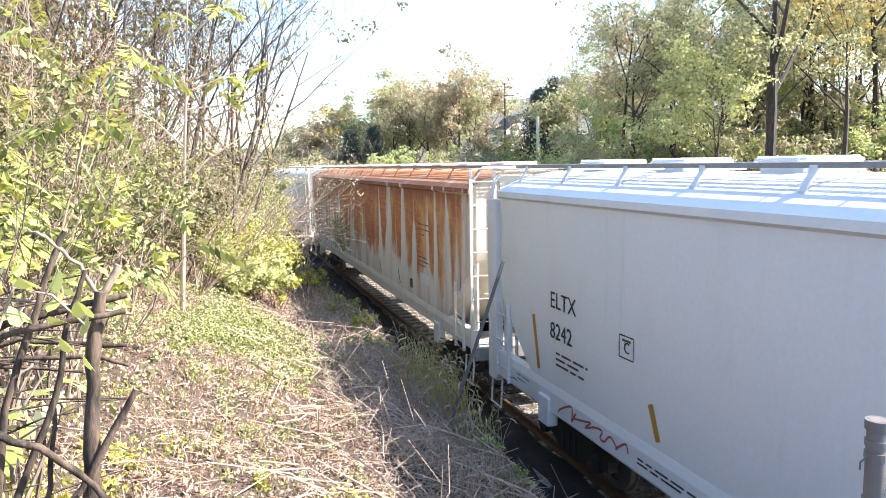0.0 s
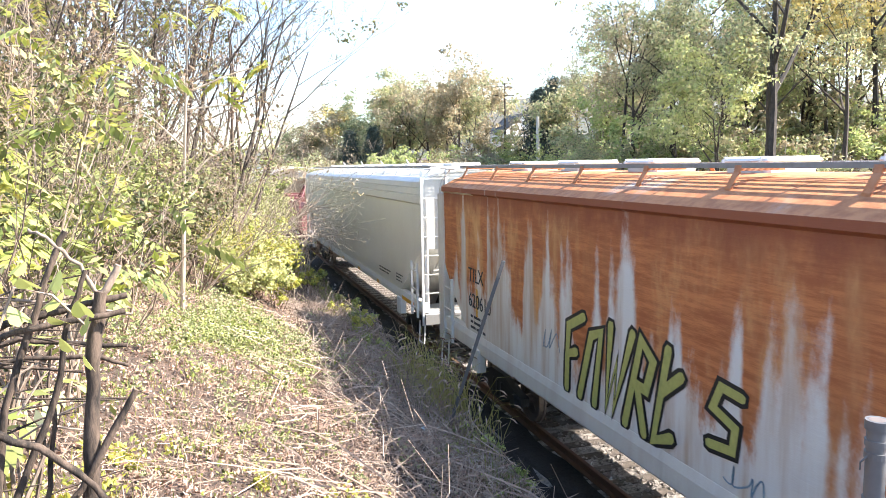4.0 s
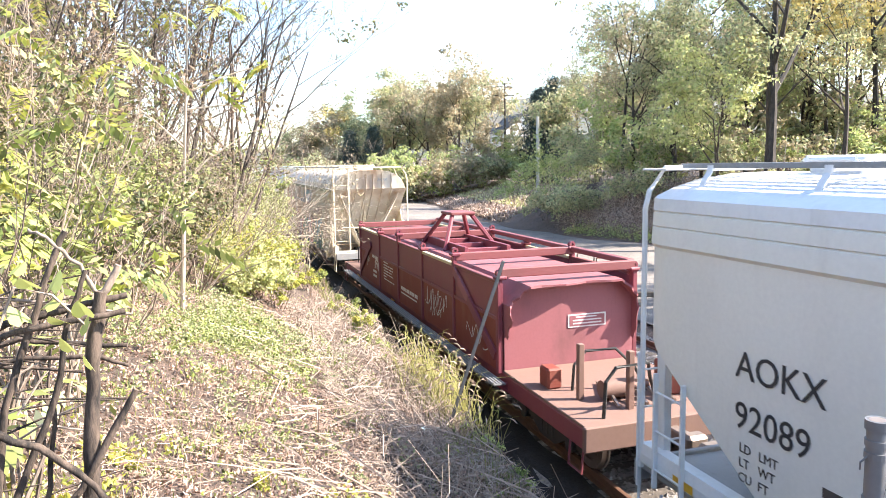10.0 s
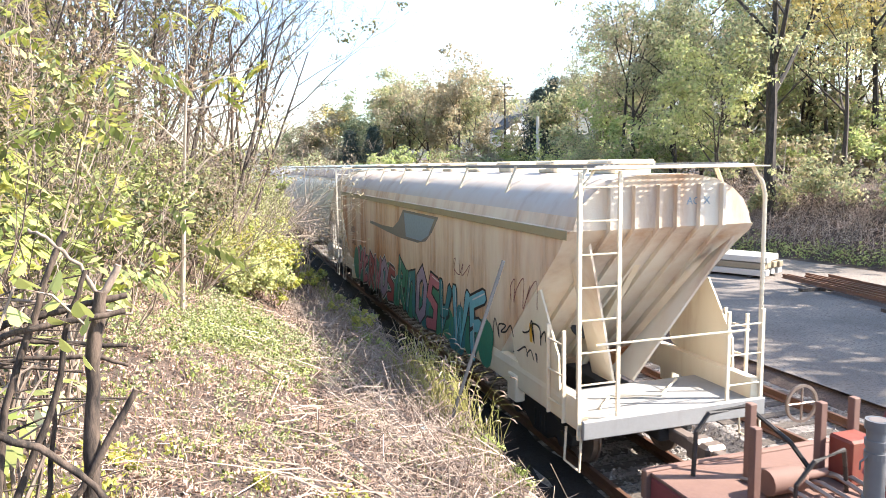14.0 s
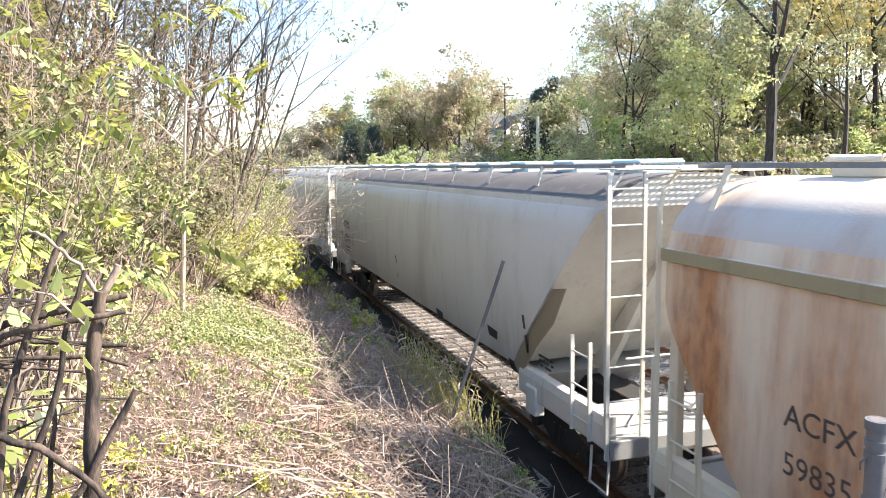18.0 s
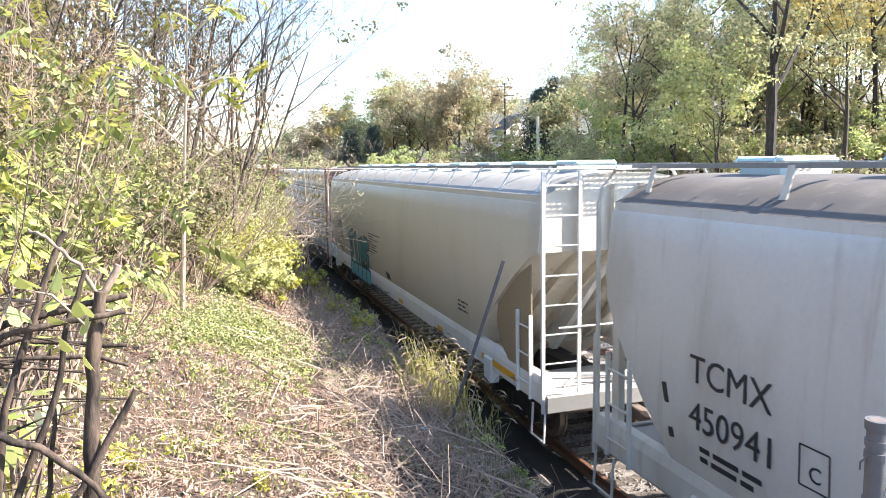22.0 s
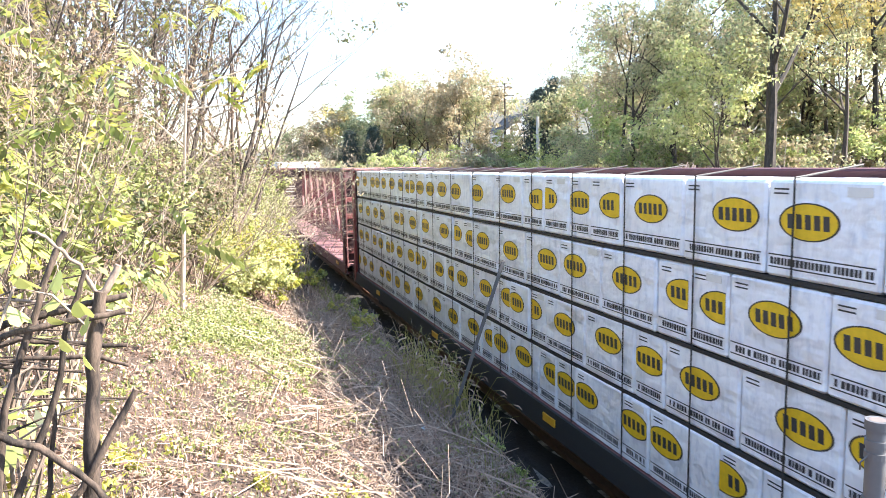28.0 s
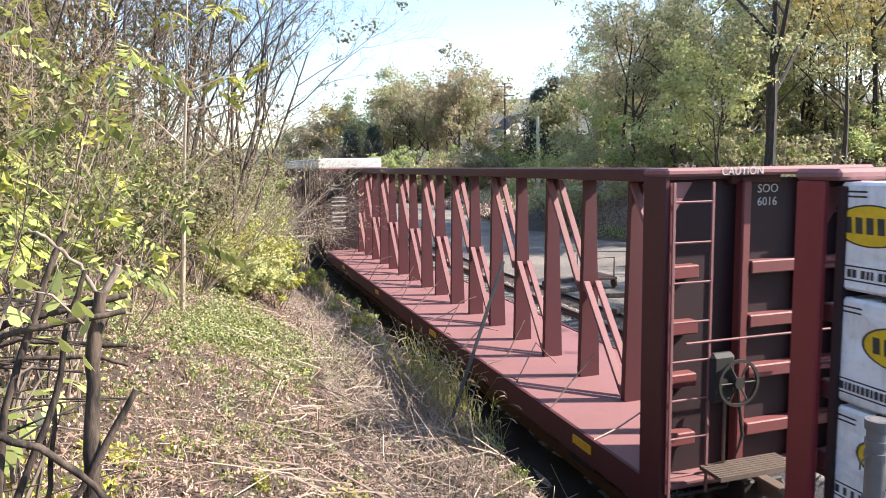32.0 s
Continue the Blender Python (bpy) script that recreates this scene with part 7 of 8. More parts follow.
        x = max(x, f + 4.5)
        bush("undergrowth", "green undergrowth at the wood's edge", (x, y), 4.0, rng.uniform(3.0, 5.0), 330 + i, M[("leaf_l", "leaf_t", "leaf_t", "leaf_b")[i % 4]], n=1000, size=0.28, group="undergrowth at the wood", stems=8)
    # dark low bushes at the foot of the bank, left of the brush
    for i, (x, y, h) in enumerate(((24.6, 46, 3.4), (25.2, 53, 5.2), (24.6, 49.5, 2.6), (27.5, 43, 2.6), (28.6, 50, 4.0), (30, 57, 5.0))):
        bush("yard_bush", "dense green bush at the edge of the yard", (x, y), 4.2, h, 360 + i, M["leaf_l" if i == 1 else "leaf_t"], n=2600, size=0.22, group="bushes at the yard", stems=10)
    # right-hand bushes above the beams
    for i, (x, y, h) in enumerate(((30.5, 27.2, 4.0), (31.5, 30.5, 2.6), (30.2, 33.0, 1.6), (33, 25, 3.6), (34, 29, 4.6))):
        bush("yard_bush", "shaded green bush on the yard's bank", (x, y), 3.0, h, 380 + i, M["leaf_l" if h > 4 else "leaf_t"], n=1800, size=0.2, group="bushes at the yard", stems=10)

    def brush_spot(r, n):
        t = r.rand(n)
        y = 22 + 26 * t
        x = np.interp(y, FOOT_Y, FOOT_X) + 0.8 + 5.0 * r.rand(n)
        return x, y
    for k in range(3):
        canes("dead_brush", "tangled dead grey-brown brush on the bank", 1900, 400 + k, brush_spot, M[("straw", "brushpink", "brushpink")[k]], 0.004, 0.010, 0.3, 1.1, 0.9, 0.8, "brush")
    scatter("brush_leaves", "dry leaves caught in the brush", "leaves", M["straw"], 13000, 411, brush_spot, 0.11, lift=1.4)
    scatter("brush_greens", "low green creepers on the bank", "leaves", M["leaf_l"], 3500, 412, lambda r, n: (lambda y: (np.interp(y, FOOT_Y, FOOT_X) + 0.2 + 1.3 * r.rand(n), y))(24 + 22 * r.rand(n)), 0.16, lift=0.5)
    # bleached dead limbs
    for i, (p, q, w) in enumerate((((30.6, 33, 4.0), (31.4, 33.4, 6.4), 0.05), ((26.0, 36.5, 1.8), (29.5, 37.5, 4.6), 0.05), ((33.0, 32.2, 3.6), (33.7, 32.0, 6.6), 0.06))):
        p, q = Vector(p), Vector(q)
        p.z = height(p.x, p.y) - 0.05
        g = Geo().tube([p, p.lerp(q, 0.45) + Vector((0.1, 0, 0.1)), q], [w, w * 0.7, w * 0.3], 6)
        m = p.lerp(q, 0.5)
        g.tube([m, m + Vector((-0.5, 0.1, 0.7))], [w * 0.5, w * 0.2], 5)
        solid("dead_limb", g, M["bark_p"], "bleached bare dead limb on the bank", "branch", "dead limbs")


def yard_end():
    """The hazy trees at the far end of the yard, a house and poles."""
    rng = random.Random(29)
    line = [(5.5, 150, .035), (7.0, 140, .045), (8.4, 132, .06), (9.8, 128, .075), (11.2, 124, .085), (12.6, 120, .10), (14.0, 122, .105), (15.4, 118, .128), (16.8, 116, .122), (18.2, 114, .128), (19.2, 110, .143), (20.2, 112, .125)]
    for i, (az, dist, uz) in enumerate(line):
        x, y = polar(az, dist)
        h = (4.85 + uz * y - height(x, y)) * 0.9
        leaf = ("leaf_b", "leaf_far", "leaf_b", "leaf_gold", "leaf_far", "leaf_t", "leaf_far", "leaf_t", "leaf_b", "leaf_t", "leaf_b", "leaf_b")[i]
        tree("broadleaf_tree", "hazy autumn tree at the end of the yard", (x, y), max(5, h), 500 + i, M[leaf], leaves=4800, size=0.42, spray=1.15, levels=3, kids=5, first=0.15, group="trees at the end of the yard", up=0.15, spread=0.95)
    for i in range(11):
        az = 7.2 + i * 1.42
        x, y = polar(az, 134 + 5 * math.sin(i * 2.1))
        h = (4.85 + float(np.interp(az, (7, 11, 14, 18, 22), (.045, .07, .10, .118, .125))) * y - height(x, y)) * 0.95
        tree("broadleaf_tree", "dense dull-green tree behind the yard's end", (x, y), h, 610 + i, M[("leaf_t", "leaf_far", "leaf_b")[i % 3]], leaves=3000, size=0.6, spray=1.7, kids=4, first=0.1, group="trees at the end of the yard", up=0.12, spread=0.95)
    for i in range(18):
        az = 5 + i * 0.94
        x, y = polar(az, rng.uniform(94, 108))
        bush("yard_bush", "rounded green bush at the end of the yard", (x, y), 6.0, rng.uniform(4.0, 7.5), 540 + i, M[("leaf_t", "leaf_l", "leaf_b")[i % 3]], n=2600, size=0.46, group="bushes at the end of the yard", stems=8)
    for i, (x, y, h) in enumerate(((40.0, 97.0, 6.5), (43.0, 99.0, 7.5), (44.5, 103.0, 8.0), (37.5, 93.0, 5.0))):
        bush("yard_bush", "tall dull-green bush below the house", (x, y), 5.0, h, 565 + i, M[("leaf_l", "leaf_t", "leaf_b", "leaf_t")[i]], n=2400, size=0.42, group="bushes at the end of the yard", stems=8)
    for i, (az, dist, h) in enumerate(((10.6, 112, 10.5), (12.4, 110, 11.0), (25.2, 104, 13.0), (25.8, 100, 13.0), (26.5, 102, 14.5))):
        x, y = polar(az, dist)
        r, g = np.random.RandomState(570 + i), Geo()
        z0 = height(x, y)
        ob = thing("conifer", "dark green spruce tree", "tree", (x, y, z0 - 0.1), "conifers")
        g.tube([(0, 0, 0), (0, 0, h)], [0.25, 0.03], 7)
        pts = []
        for k in range(150):
            t = 0.1 + 0.9 * (k / 150)
            a = k * 2.4
            L = ((1 - t) ** 0.6 * h * 0.23 + 0.2) * (0.75 + 0.5 * r.rand())
            e = Vector((math.cos(a) * L, math.sin(a) * L, t * h - L * 0.25))
            g.tube([(0, 0, t * h), e], [0.03, 0.008], 3, False)
            pts += [Vector((0, 0, t * h)).lerp(e, q) for q in (0.35, 0.55, 0.7, 0.85, 1.0)]
        me = bpy.data.meshes.new("trunk")
        me.from_pydata(g.v, [], g.f)
        part("trunk", me, M["bark"], ob)
        c = np.repeat(np.array([tuple(p) for p in pts]), 8, 0)
        part("crown", leaf_mesh("crown", c + r.normal(size=c.shape) * 0.28, 0.42, r, 0.5, 3.5), M["leaf_d"], ob)
    # dry grass mound
    def mound(r, n):
        y = 57 + 46 * r.rand(n)
        return np.interp(y, FOOT_Y, FOOT_X) + 0.4 + 15 * r.rand(n) ** 1.4, y
    blades("dry_grass", "pale dry grass on the low mound beside the yard", 12000, 590, mound, M["straw"], 0.12, 0.45, 0.06, 1.2)
    blades("green_grass", "fresh green grass on the low mound beside the yard", 7000, 591, lambda r, n: (lambda p: (p[0] + 4, p[1]))(mound(r, n)), M["leaf_lime"], 0.12, 0.42, 0.07, 1.1)
    # house
    hx, hy = 58.3, 130.0
    z = height(hx, hy)
    house = thing("house", "white gabled house among the trees", "house", (hx, hy, z))
    g = Geo().prism([(-3.6, -1.0), (3.6, -1.0), (3.6, 11.0 - z), (0, 14.0 - z), (-3.6, 11.0 - z)], 'y', 0, 8)
    part("wall", g, M["white"], house, "white clapboard walls")
    for s in (-1, 1):
        rf = Geo().prism([(0, 14.2 - z), (s * 4.1, 10.75 - z), (s * 4.1, 10.95 - z), (0, 14.42 - z)], 'y', -0.5, 8.5)
        part("roof", rf, M["roofgrey"], house, "dark grey shingle roof")
    for x in (-1.6, 1.3):
        w = part("window", Geo().box(x - 0.55, x + 0.55, -0.06, 0.02, 8.4 - z, 10.0 - z, 0.01), M["letter"], house, "dark window")
        part("window_frame", Geo().box(x - 0.65, x + 0.65, -0.09, -0.062, 8.3 - z, 8.42 - z), M["white"], w)
    part("porch", Geo().box(-3.6, 5.2, -2.4, -0.01, 6.4 - z, 7.6 - z, 0.03), M["white"], house, "white porch front")
    # poles
    px, py = 42.6, 101.5
    z = height(px, py)
    pole = thing("utility_pole", "tall wooden utility pole with two crossarms", "utility pole", (px, py, z))
    part("pole", Geo().tube([(0, 0, -0.3), (0, 0, 16.8 - z)], [0.2, 0.13], 8), M["tie"], pole)
    for zz, w in ((16.2, 1.3), (14.9, 1.6)):
        part("crossarm", Geo().box(-w, w, -0.07, 0.07, zz - z - 0.08, zz - z + 0.08), M["tie"], pole)
        for k in (-1, -0.5, 0.5, 1):
            part("insulator", Geo().tube([(k * w * 0.95, 0, zz - z + 0.08), (k * w * 0.95, 0, zz - z + 0.28)], 0.05, 6), M["galv"], pole)
    px, py = 28.4, 60.0
    z = height(px, py)
    part("pole", Geo().tube([(0, 0, -0.3), (0, 0, 9.0 - z)], [0.16, 0.13], 8), M["concrete"], thing("pale_pole", "pale bare pole at the wood's edge", "pole", (px, py, z)))
    sg = thing("notice_board", "plain white board on posts at the yard's end", "sign", (26.0, 103.0, height(26.0, 103.0)))
    part("board", Geo().box(-1.2, 1.2, -0.05, 0.05, 2.4, 4.0, 0.02), M["white"], sg)
    for s in (-0.9, 0.9):
        part("post", Geo().box(s - 0.06, s + 0.06, 0.051, 0.16, -0.2, 3.9), M["tie"], sg)


def yard_things():
    rng = random.Random(41)
    # stack of pale concrete beams
    st = thing("beam_stack", "stacked pale concrete and timber beams on the gravel", "beams", (22.3, 26.4, -0.24))
    st.rotation_euler = (0, 0, radians(25))
    for layer in range(3):
        for k in range(4):
            x = -0.68 + k * 0.45 + rng.uniform(-0.03, 0.03)
            dy = rng.uniform(-0.15, 0.15)
            part("beam", Geo().box(x - 0.2, x + 0.2, -1.6 + dy, 1.6 + dy, 0.1 + layer * 0.29, 0.36 + layer * 0.29, 0.02), M["concrete" if layer != 1 else "tanplate"], st)
    for y in (-1.0, 1.0):
        part("bearer", Geo().box(-0.95, 0.95, y - 0.08, y + 0.08, 0.0, 0.1), M["tie"], st)
    # spare rails
    outline = [(-0.07, 0.0), (0.07, 0.0), (0.07, 0.015), (0.012, 0.04), (0.012, 0.125), (0.037, 0.135), (0.037, 0.17), (-0.037, 0.17), (-0.037, 0.135), (-0.012, 0.125), (-0.012, 0.04), (-0.07, 0.015)]
    for k in range(6):
        g = Geo().prism([(a, b) for a, b in outline], 'y', -6, 6)
        r = solid("spare_rail", g, M["rail"], "rusty spare rail lying on timbers", "rail", "spare rails")
        r.matrix_basis = pose(21.6 + k * 0.33, 17.6 + rng.uniform(-0.5, 0.5), -0.10, 0, 0, -8 + rng.uniform(-1.5, 1.5))
    for y in (13.5, 17.5, 21.5):
        b = solid("rail_bearer", Geo().box(-1.6, 1.6, -0.1, 0.1, 0, 0.14, 0.01), M["tie"], "old tie under the spare rails", "timber", "rail bearers")
        b.matrix_basis = pose(22.4 - (y - 17.5) * -0.12, y, -0.245, 0, 0, -6)
    # a small track trolley with upright handles
    tr = thing("track_trolley", "rusty flat track trolley beside the siding", "trolley", (14.9, 26.0, -0.24))
    part("bed", Geo().box(-0.5, 0.5, -0.9, 0.9, 0.36, 0.46, 0.02), M["rail"], tr)
    for sx in (-1, 1):
        for sy in (-0.6, 0.6):
            part("wheel", Geo().disc((sx * 0.52, sy, 0.2), (1, 0, 0), 0.04, 0.2, 0.08, 16), M["rail"], tr)
    for sy in (-0.8, 0.8):
        part("handle", Geo().tube([(-0.4, sy, 0.44), (-0.4, sy, 1.25), (0.4, sy, 1.25), (0.4, sy, 0.44)], 0.03, 6), M["rail"], tr)
    for k in range(5):
        p = solid("scrap_timber", Geo().box(-1.1, 1.1, -0.1, 0.1, 0, 0.18, 0.015), M["tie"], "old tie thrown down by the siding", "timber", "old ties")
        p.matrix_basis = pose(13.6 + rng.uniform(-0.3, 1.5), 19.5 + k * 1.9, -0.25 + 0.0, 0, 0, rng.uniform(-40, 40))


def bank_plants():
    rng = random.Random(53)
    # leafy shrubs that hide the far track
    rows = [(0.45, 15.4, 1.7, 1.1), (0.45, 17.6, 2.1, 1.5), (0.8, 20.3, 2.1, 1.6), (1.0, 23.5, 2.2, 1.8), (1.3, 27, 2.5, 2.3), (1.5, 31, 2.6, 2.4), (1.6, 36, 3.0, 2.6), (1.8, 42, 3.2, 2.8), (2.0, 49, 3.6, 3.0),
            (-0.9, 15.0, 2.4, 2.3), (-0.6, 18.5, 2.6, 2.8), (-0.9, 22, 2.8, 3.2), (-0.8, 27, 3.2, 3.6), (-0.6, 34, 3.6, 4.0),
            (-2.0, 11.5, 2.2, 2.0), (-2.6, 14.5, 2.6, 2.6), (-3.2, 10.5, 2.4, 2.4), (-4.4, 12.5, 2.8, 3.0), (-3.0, 8.0, 1.8, 1.6), (-4.2, 9.0, 2.2, 2.4), (-2.6, 19, 3.0, 3.4), (-4.4, 17, 3.2, 3.8)]
    for i, (x, y, w, h) in enumerate(rows):
        leaf = M["leaf_lime"] if i in (0, 2) else M["leaf_y"] if i in (1, 18) else M["leaf"] if i < 9 or i in (11, 14, 15, 20) else M["leaf_bank"]
        bush("shrub", "sunlit yellow-green shrub on the bank", (x, y), w, h, 600 + i, leaf, n=4600 if i < 6 else 4200 if y < 20 else 3000, size=0.095 if y < 30 else 0.16, group="shrubs on the bank", stems=12)
    # bright green plants along the crest
    for i in range(9):
        x, y = 2.85 + rng.uniform(-0.4, 0.2), 13.0 + i * 1.4
        bush("crest_weed", "bright green weed on the bank's crest", (x, y), 0.7, rng.uniform(0.3, 0.55), 640 + i, M["leaf_y"] if i % 2 else M["leaf"], n=420, size=0.10, group="weeds on the crest", stems=6, category="weed")
    bush("lime_shrub", "low bright lime-green shrub in the sun", (1.2, 15.6), 0.9, 0.9, 655, M["leaf_y"], n=1500, size=0.085, stems=10)
    for i, (x, y, h) in enumerate(((3.05, 8.0, 0.35), (2.85, 12.6, 0.4), (3.1, 7.1, 0.3), (2.6, 6.3, 0.25))):
        bush("crest_weed", "fresh green weed on the shaded crest", (x, y), 0.45, h, 660 + i, M["leaf"], n=260, size=0.06, group="weeds on the crest", stems=5, category="weed")
    # bare and thinly leaved trees, leaning over the track
    spots = [(0.1, 20, 9.5, 0.30), (0.7, 23, 9.5, 0.35), (-1.0, 18, 9.0, 0.22), (-0.4, 26, 10, 0.35), (-2.2, 17.5, 9.0, 0.15), (-3.4, 15.5, 8.0, 0.05), (-4.4, 14, 8.0, 0.1), (-2.0, 23, 10, 0.25), (0.6, 29, 10, 0.3), (-3.2, 20, 9.5, 0.1), (-5.4, 16, 8.5, 0.1), (-1.2, 30, 11, 0.25), (-5.0, 20, 10, 0.1), (-3.6, 26, 11, 0.15), (-6.5, 18, 9, 0.0), (-7.0, 23, 10, 0.05), (0.9, 36, 10, 0.2), (-4.0, 12.2, 6.5, 0.1), (-2.9, 12.8, 6.5, 0.15), (-1.5, 20.5, 9, 0.1), (-2.6, 20.8, 9, 0.05), (-0.6, 23.2, 9.5, 0.15), (-1.9, 27, 10, 0.1), (-4.6, 23, 10, 0.0), (-3.9, 18.2, 8.5, 0.05)]
    for i, (x, y, h, l) in enumerate(spots):
        thin = i in (0, 1, 3, 8)
        tree("bank_tree", "thin leaning tree with nearly bare twigs" if thin else "thin tree with sparse olive leaves", (x, y), h, 700 + i, M["leaf_bank"], leaves=0 if thin else 1500, size=0.10, spray=0.30, each=26, levels=4, lean=(l, rng.uniform(-0.08, 0.08)), trunk_r=0.035 + 0.0035 * h, kids=5 if thin else 4, group="trees on the bank", up=0.2, spread=0.75)
    for i in range(12):
        x, y = -3.5 - 0.75 * i + rng.uniform(-0.8, 0.8), 21 + (i * 7 % 12) + rng.uniform(-1, 1)
        tree("bank_tree", "leafy olive-brown tree up the bank", (x, y), rng.uniform(7.5, 10), 730 + i, M[("leaf_bank", "leaf", "leaf_bank")[i % 3]], leaves=3400, size=0.15, spray=0.42, levels=3, kids=5, group="trees on the bank", spread=0.9)
    for i, (x, y, h) in enumerate(((-2.6, 24, 9), (-1.2, 25, 9), (-0.2, 28, 9.5), (-3.0, 28, 10), (-1.8, 31, 10.5), (0.2, 33, 10), (-4.0, 25, 9.5), (-0.8, 21.3, 8.5), (0.3, 24.5, 8), (-2.2, 35, 11), (-3.4, 22, 9), (-1.9, 22.6, 8.5), (0.9, 22.0, 9.5), (0.4, 18.5, 8.5))):
        tree("bank_tree", "bare brown-twigged tree on the bank", (x, y), h, 850 + i, M["leaf_bank"], leaves=0, levels=4, lean=(rng.uniform(-0.05, 0.2), 0), trunk_r=0.07, kids=4, group="trees on the bank", up=0.15, spread=0.9, wood=M["twigdark"], first=0.2)
    for i, (x, y, h, l) in enumerate(((1.0, 24.5, 5.0, 1.0), (1.4, 28.5, 5.6, 1.1), (0.8, 21.0, 4.2, 0.8))):
        tree("leaning_tree", "bare pale tree leaning out over the track", (x, y), h, 880 + i, M["leaf_b"], leaves=260 if i else 0, size=0.09, spray=0.3, each=8, levels=4, lean=(l, -0.1), trunk_r=0.045, kids=4, group="trees on the bank", up=0.05, spread=0.95, wood=M["bark_p"], first=0.3)
    # the bank's wood goes on behind them
    for i in range(13):
        x, y = -4.0 - 1.5 * i + rng.uniform(-0.6, 0.6), 27 + (i * 5 % 13) + rng.uniform(-1, 1)
        tree("bank_tree", "dense brown-olive tree higher up the bank", (x, y), rng.uniform(8.5, 11.5), 770 + i, M["leaf_bank"], leaves=3600, size=0.23, spray=0.5, levels=3, kids=5, group="trees on the bank", spread=0.95, first=0.2)
    for i in range(12):
        x, y = -3.0 - 0.9 * i + rng.uniform(-0.5, 0.5), 17.5 + (i * 5 % 11)
        bush("undergrowth", "dark tangled undergrowth on the bank", (x, y), 3.4, rng.uniform(3.0, 5.0), 785 + i, M["leaf_bank"], n=1700, size=0.15, group="undergrowth on the bank", stems=12)
    # tangles of bare stems in the hollow
    for i, (x, y, h) in enumerate(((2.35, 21.5, 2.0), (2.5, 25, 2.3), (2.3, 29, 3.2), (-2.2, 13.2, 3.5), (-3.6, 11.6, 3.6), (-4.6, 10.8, 3.8), (-1.6, 16.5, 3.6), (0.2, 16.4, 2.4), (-5.2, 13.5, 4.5), (-2.9, 16.2, 4.2), (-6.0, 12.0, 4.6), (-0.8, 19.5, 5.0), (-1.8, 21.5, 5.5), (0.0, 22.0, 4.5), (-3.4, 18.0, 5.5), (-0.4, 25.5, 5.5), (-4.2, 15.0, 5.5), (-1.3, 9.6, 3.2), (-2.1, 10.4, 3.8), (0.4, 18.9, 3.2), (0.95, 20.0, 3.0), (-0.5, 14.4, 3.0), (1.2, 22.6, 3.2))):
        r_ = random.Random(760 + i)
        ob = thing("bare_shrub", "leafless grey-brown shrub with arching twigs", "shrub", (x, y, height(x, y) - 0.05), "bare shrubs")
        g, tips = Geo(), []
        for k in range(13):
            a = r_.uniform(0, 6.28)
            grow(g, tips, r_, Vector((0.3 * math.cos(a), 0.3 * math.sin(a), 0)), Vector((math.cos(a) * 0.6, math.sin(a) * 0.6, 1)).normalized(), h * r_.uniform(0.5, 0.9), 0.014, 2, 0.16, 4, 0.05, 4, 0.8)
        me = bpy.data.meshes.new("twigs_mass")
        me.from_pydata(g.v, [], g.f)
        part("branchwork", me, M["twig"] if i % 2 else M["dead"], ob)
    # sumac and large yellow leaves close by
    for i, (x, y, h, n) in enumerate(((-1.3, 5.2, 2.3, 14), (-1.45, 6.4, 3.4, 14), (-1.9, 8.0, 4.2, 16), (-1.2, 6.1, 2.0, 14), (-2.0, 9.6, 4.8, 16), (-1.35, 7.4, 2.2, 12), (-2.6, 10.5, 5.0, 14), (-1.2, 4.6, 1.9, 10))):
        sumac((x, y), h, 800 + i, M["leaf_y"] if i in (2, 4) else M["leaf"], n, frond_len=0.55, size=0.14, cones=(0, 0, 1, 0, 1, 0, 0, 0)[i])
    for i, (x, y, h) in enumerate(((-1.8, 11.4, 4.4), (-2.5, 12.4, 5.2), (-1.6, 14.4, 5.0), (-3.1, 11.8, 5.6))):
        bush("dry_shrub", "tall shrub with dry brown hanging leaves", (x, y), 1.9, h, 840 + i, M["leaf_brown"], n=1700, size=0.075, group="dry shrubs", stems=9, each=12)
    bush("broadleaf_shrub", "bright yellow-green broadleaf shrub close by", (-1.75, 4.6), 1.1, 2.7, 820, M["leaf_y"], n=900, size=0.065, stems=8)
    bush("broadleaf_shrub", "lime-yellow big-leaved shrub close by", (-1.12, 4.35), 0.4, 2.6, 823, M["leaf_y"], n=420, size=0.085, stems=5, each=14)
    bush("broadleaf_shrub", "dark green broadleaf shrub close by", (-1.45, 5.9), 1.4, 2.1, 821, M["leaf_bank"], n=1600, size=0.06, stems=9)
    bush("broadleaf_shrub", "mottled green broadleaf shrub close by", (-2.3, 6.6), 1.6, 2.2, 822, M["leaf_bank"], n=1900, size=0.06, stems=9)

    # the pale sapling
    k12 = 12.0 / 13.3
    sap = thing("sapling", "slender pale sapling with bare side branches", "sapling", (-0.63 * k12, 12.0, height(-0.57, 12.0) - 0.1))
    o = Vector(sap.location)

    def near(q):
        return Vector((q[0] * k12, q[1] * k12, 4.85 + (q[2] - 4.85) * k12)) - o
    stem = [(-0.63, 13.3, 1.9), (-0.50, 13.3, 3.85), (-0.41, 13.3, 5.2), (-0.32, 13.3, 6.28), (-0.23, 13.3, 7.69), (-0.17, 13.3, 9.3)]
    part("stem", Geo().tube([near(p) for p in stem], [0.042, 0.034, 0.026, 0.018, 0.010, 0.004], 8), M["bark_s"], sap)
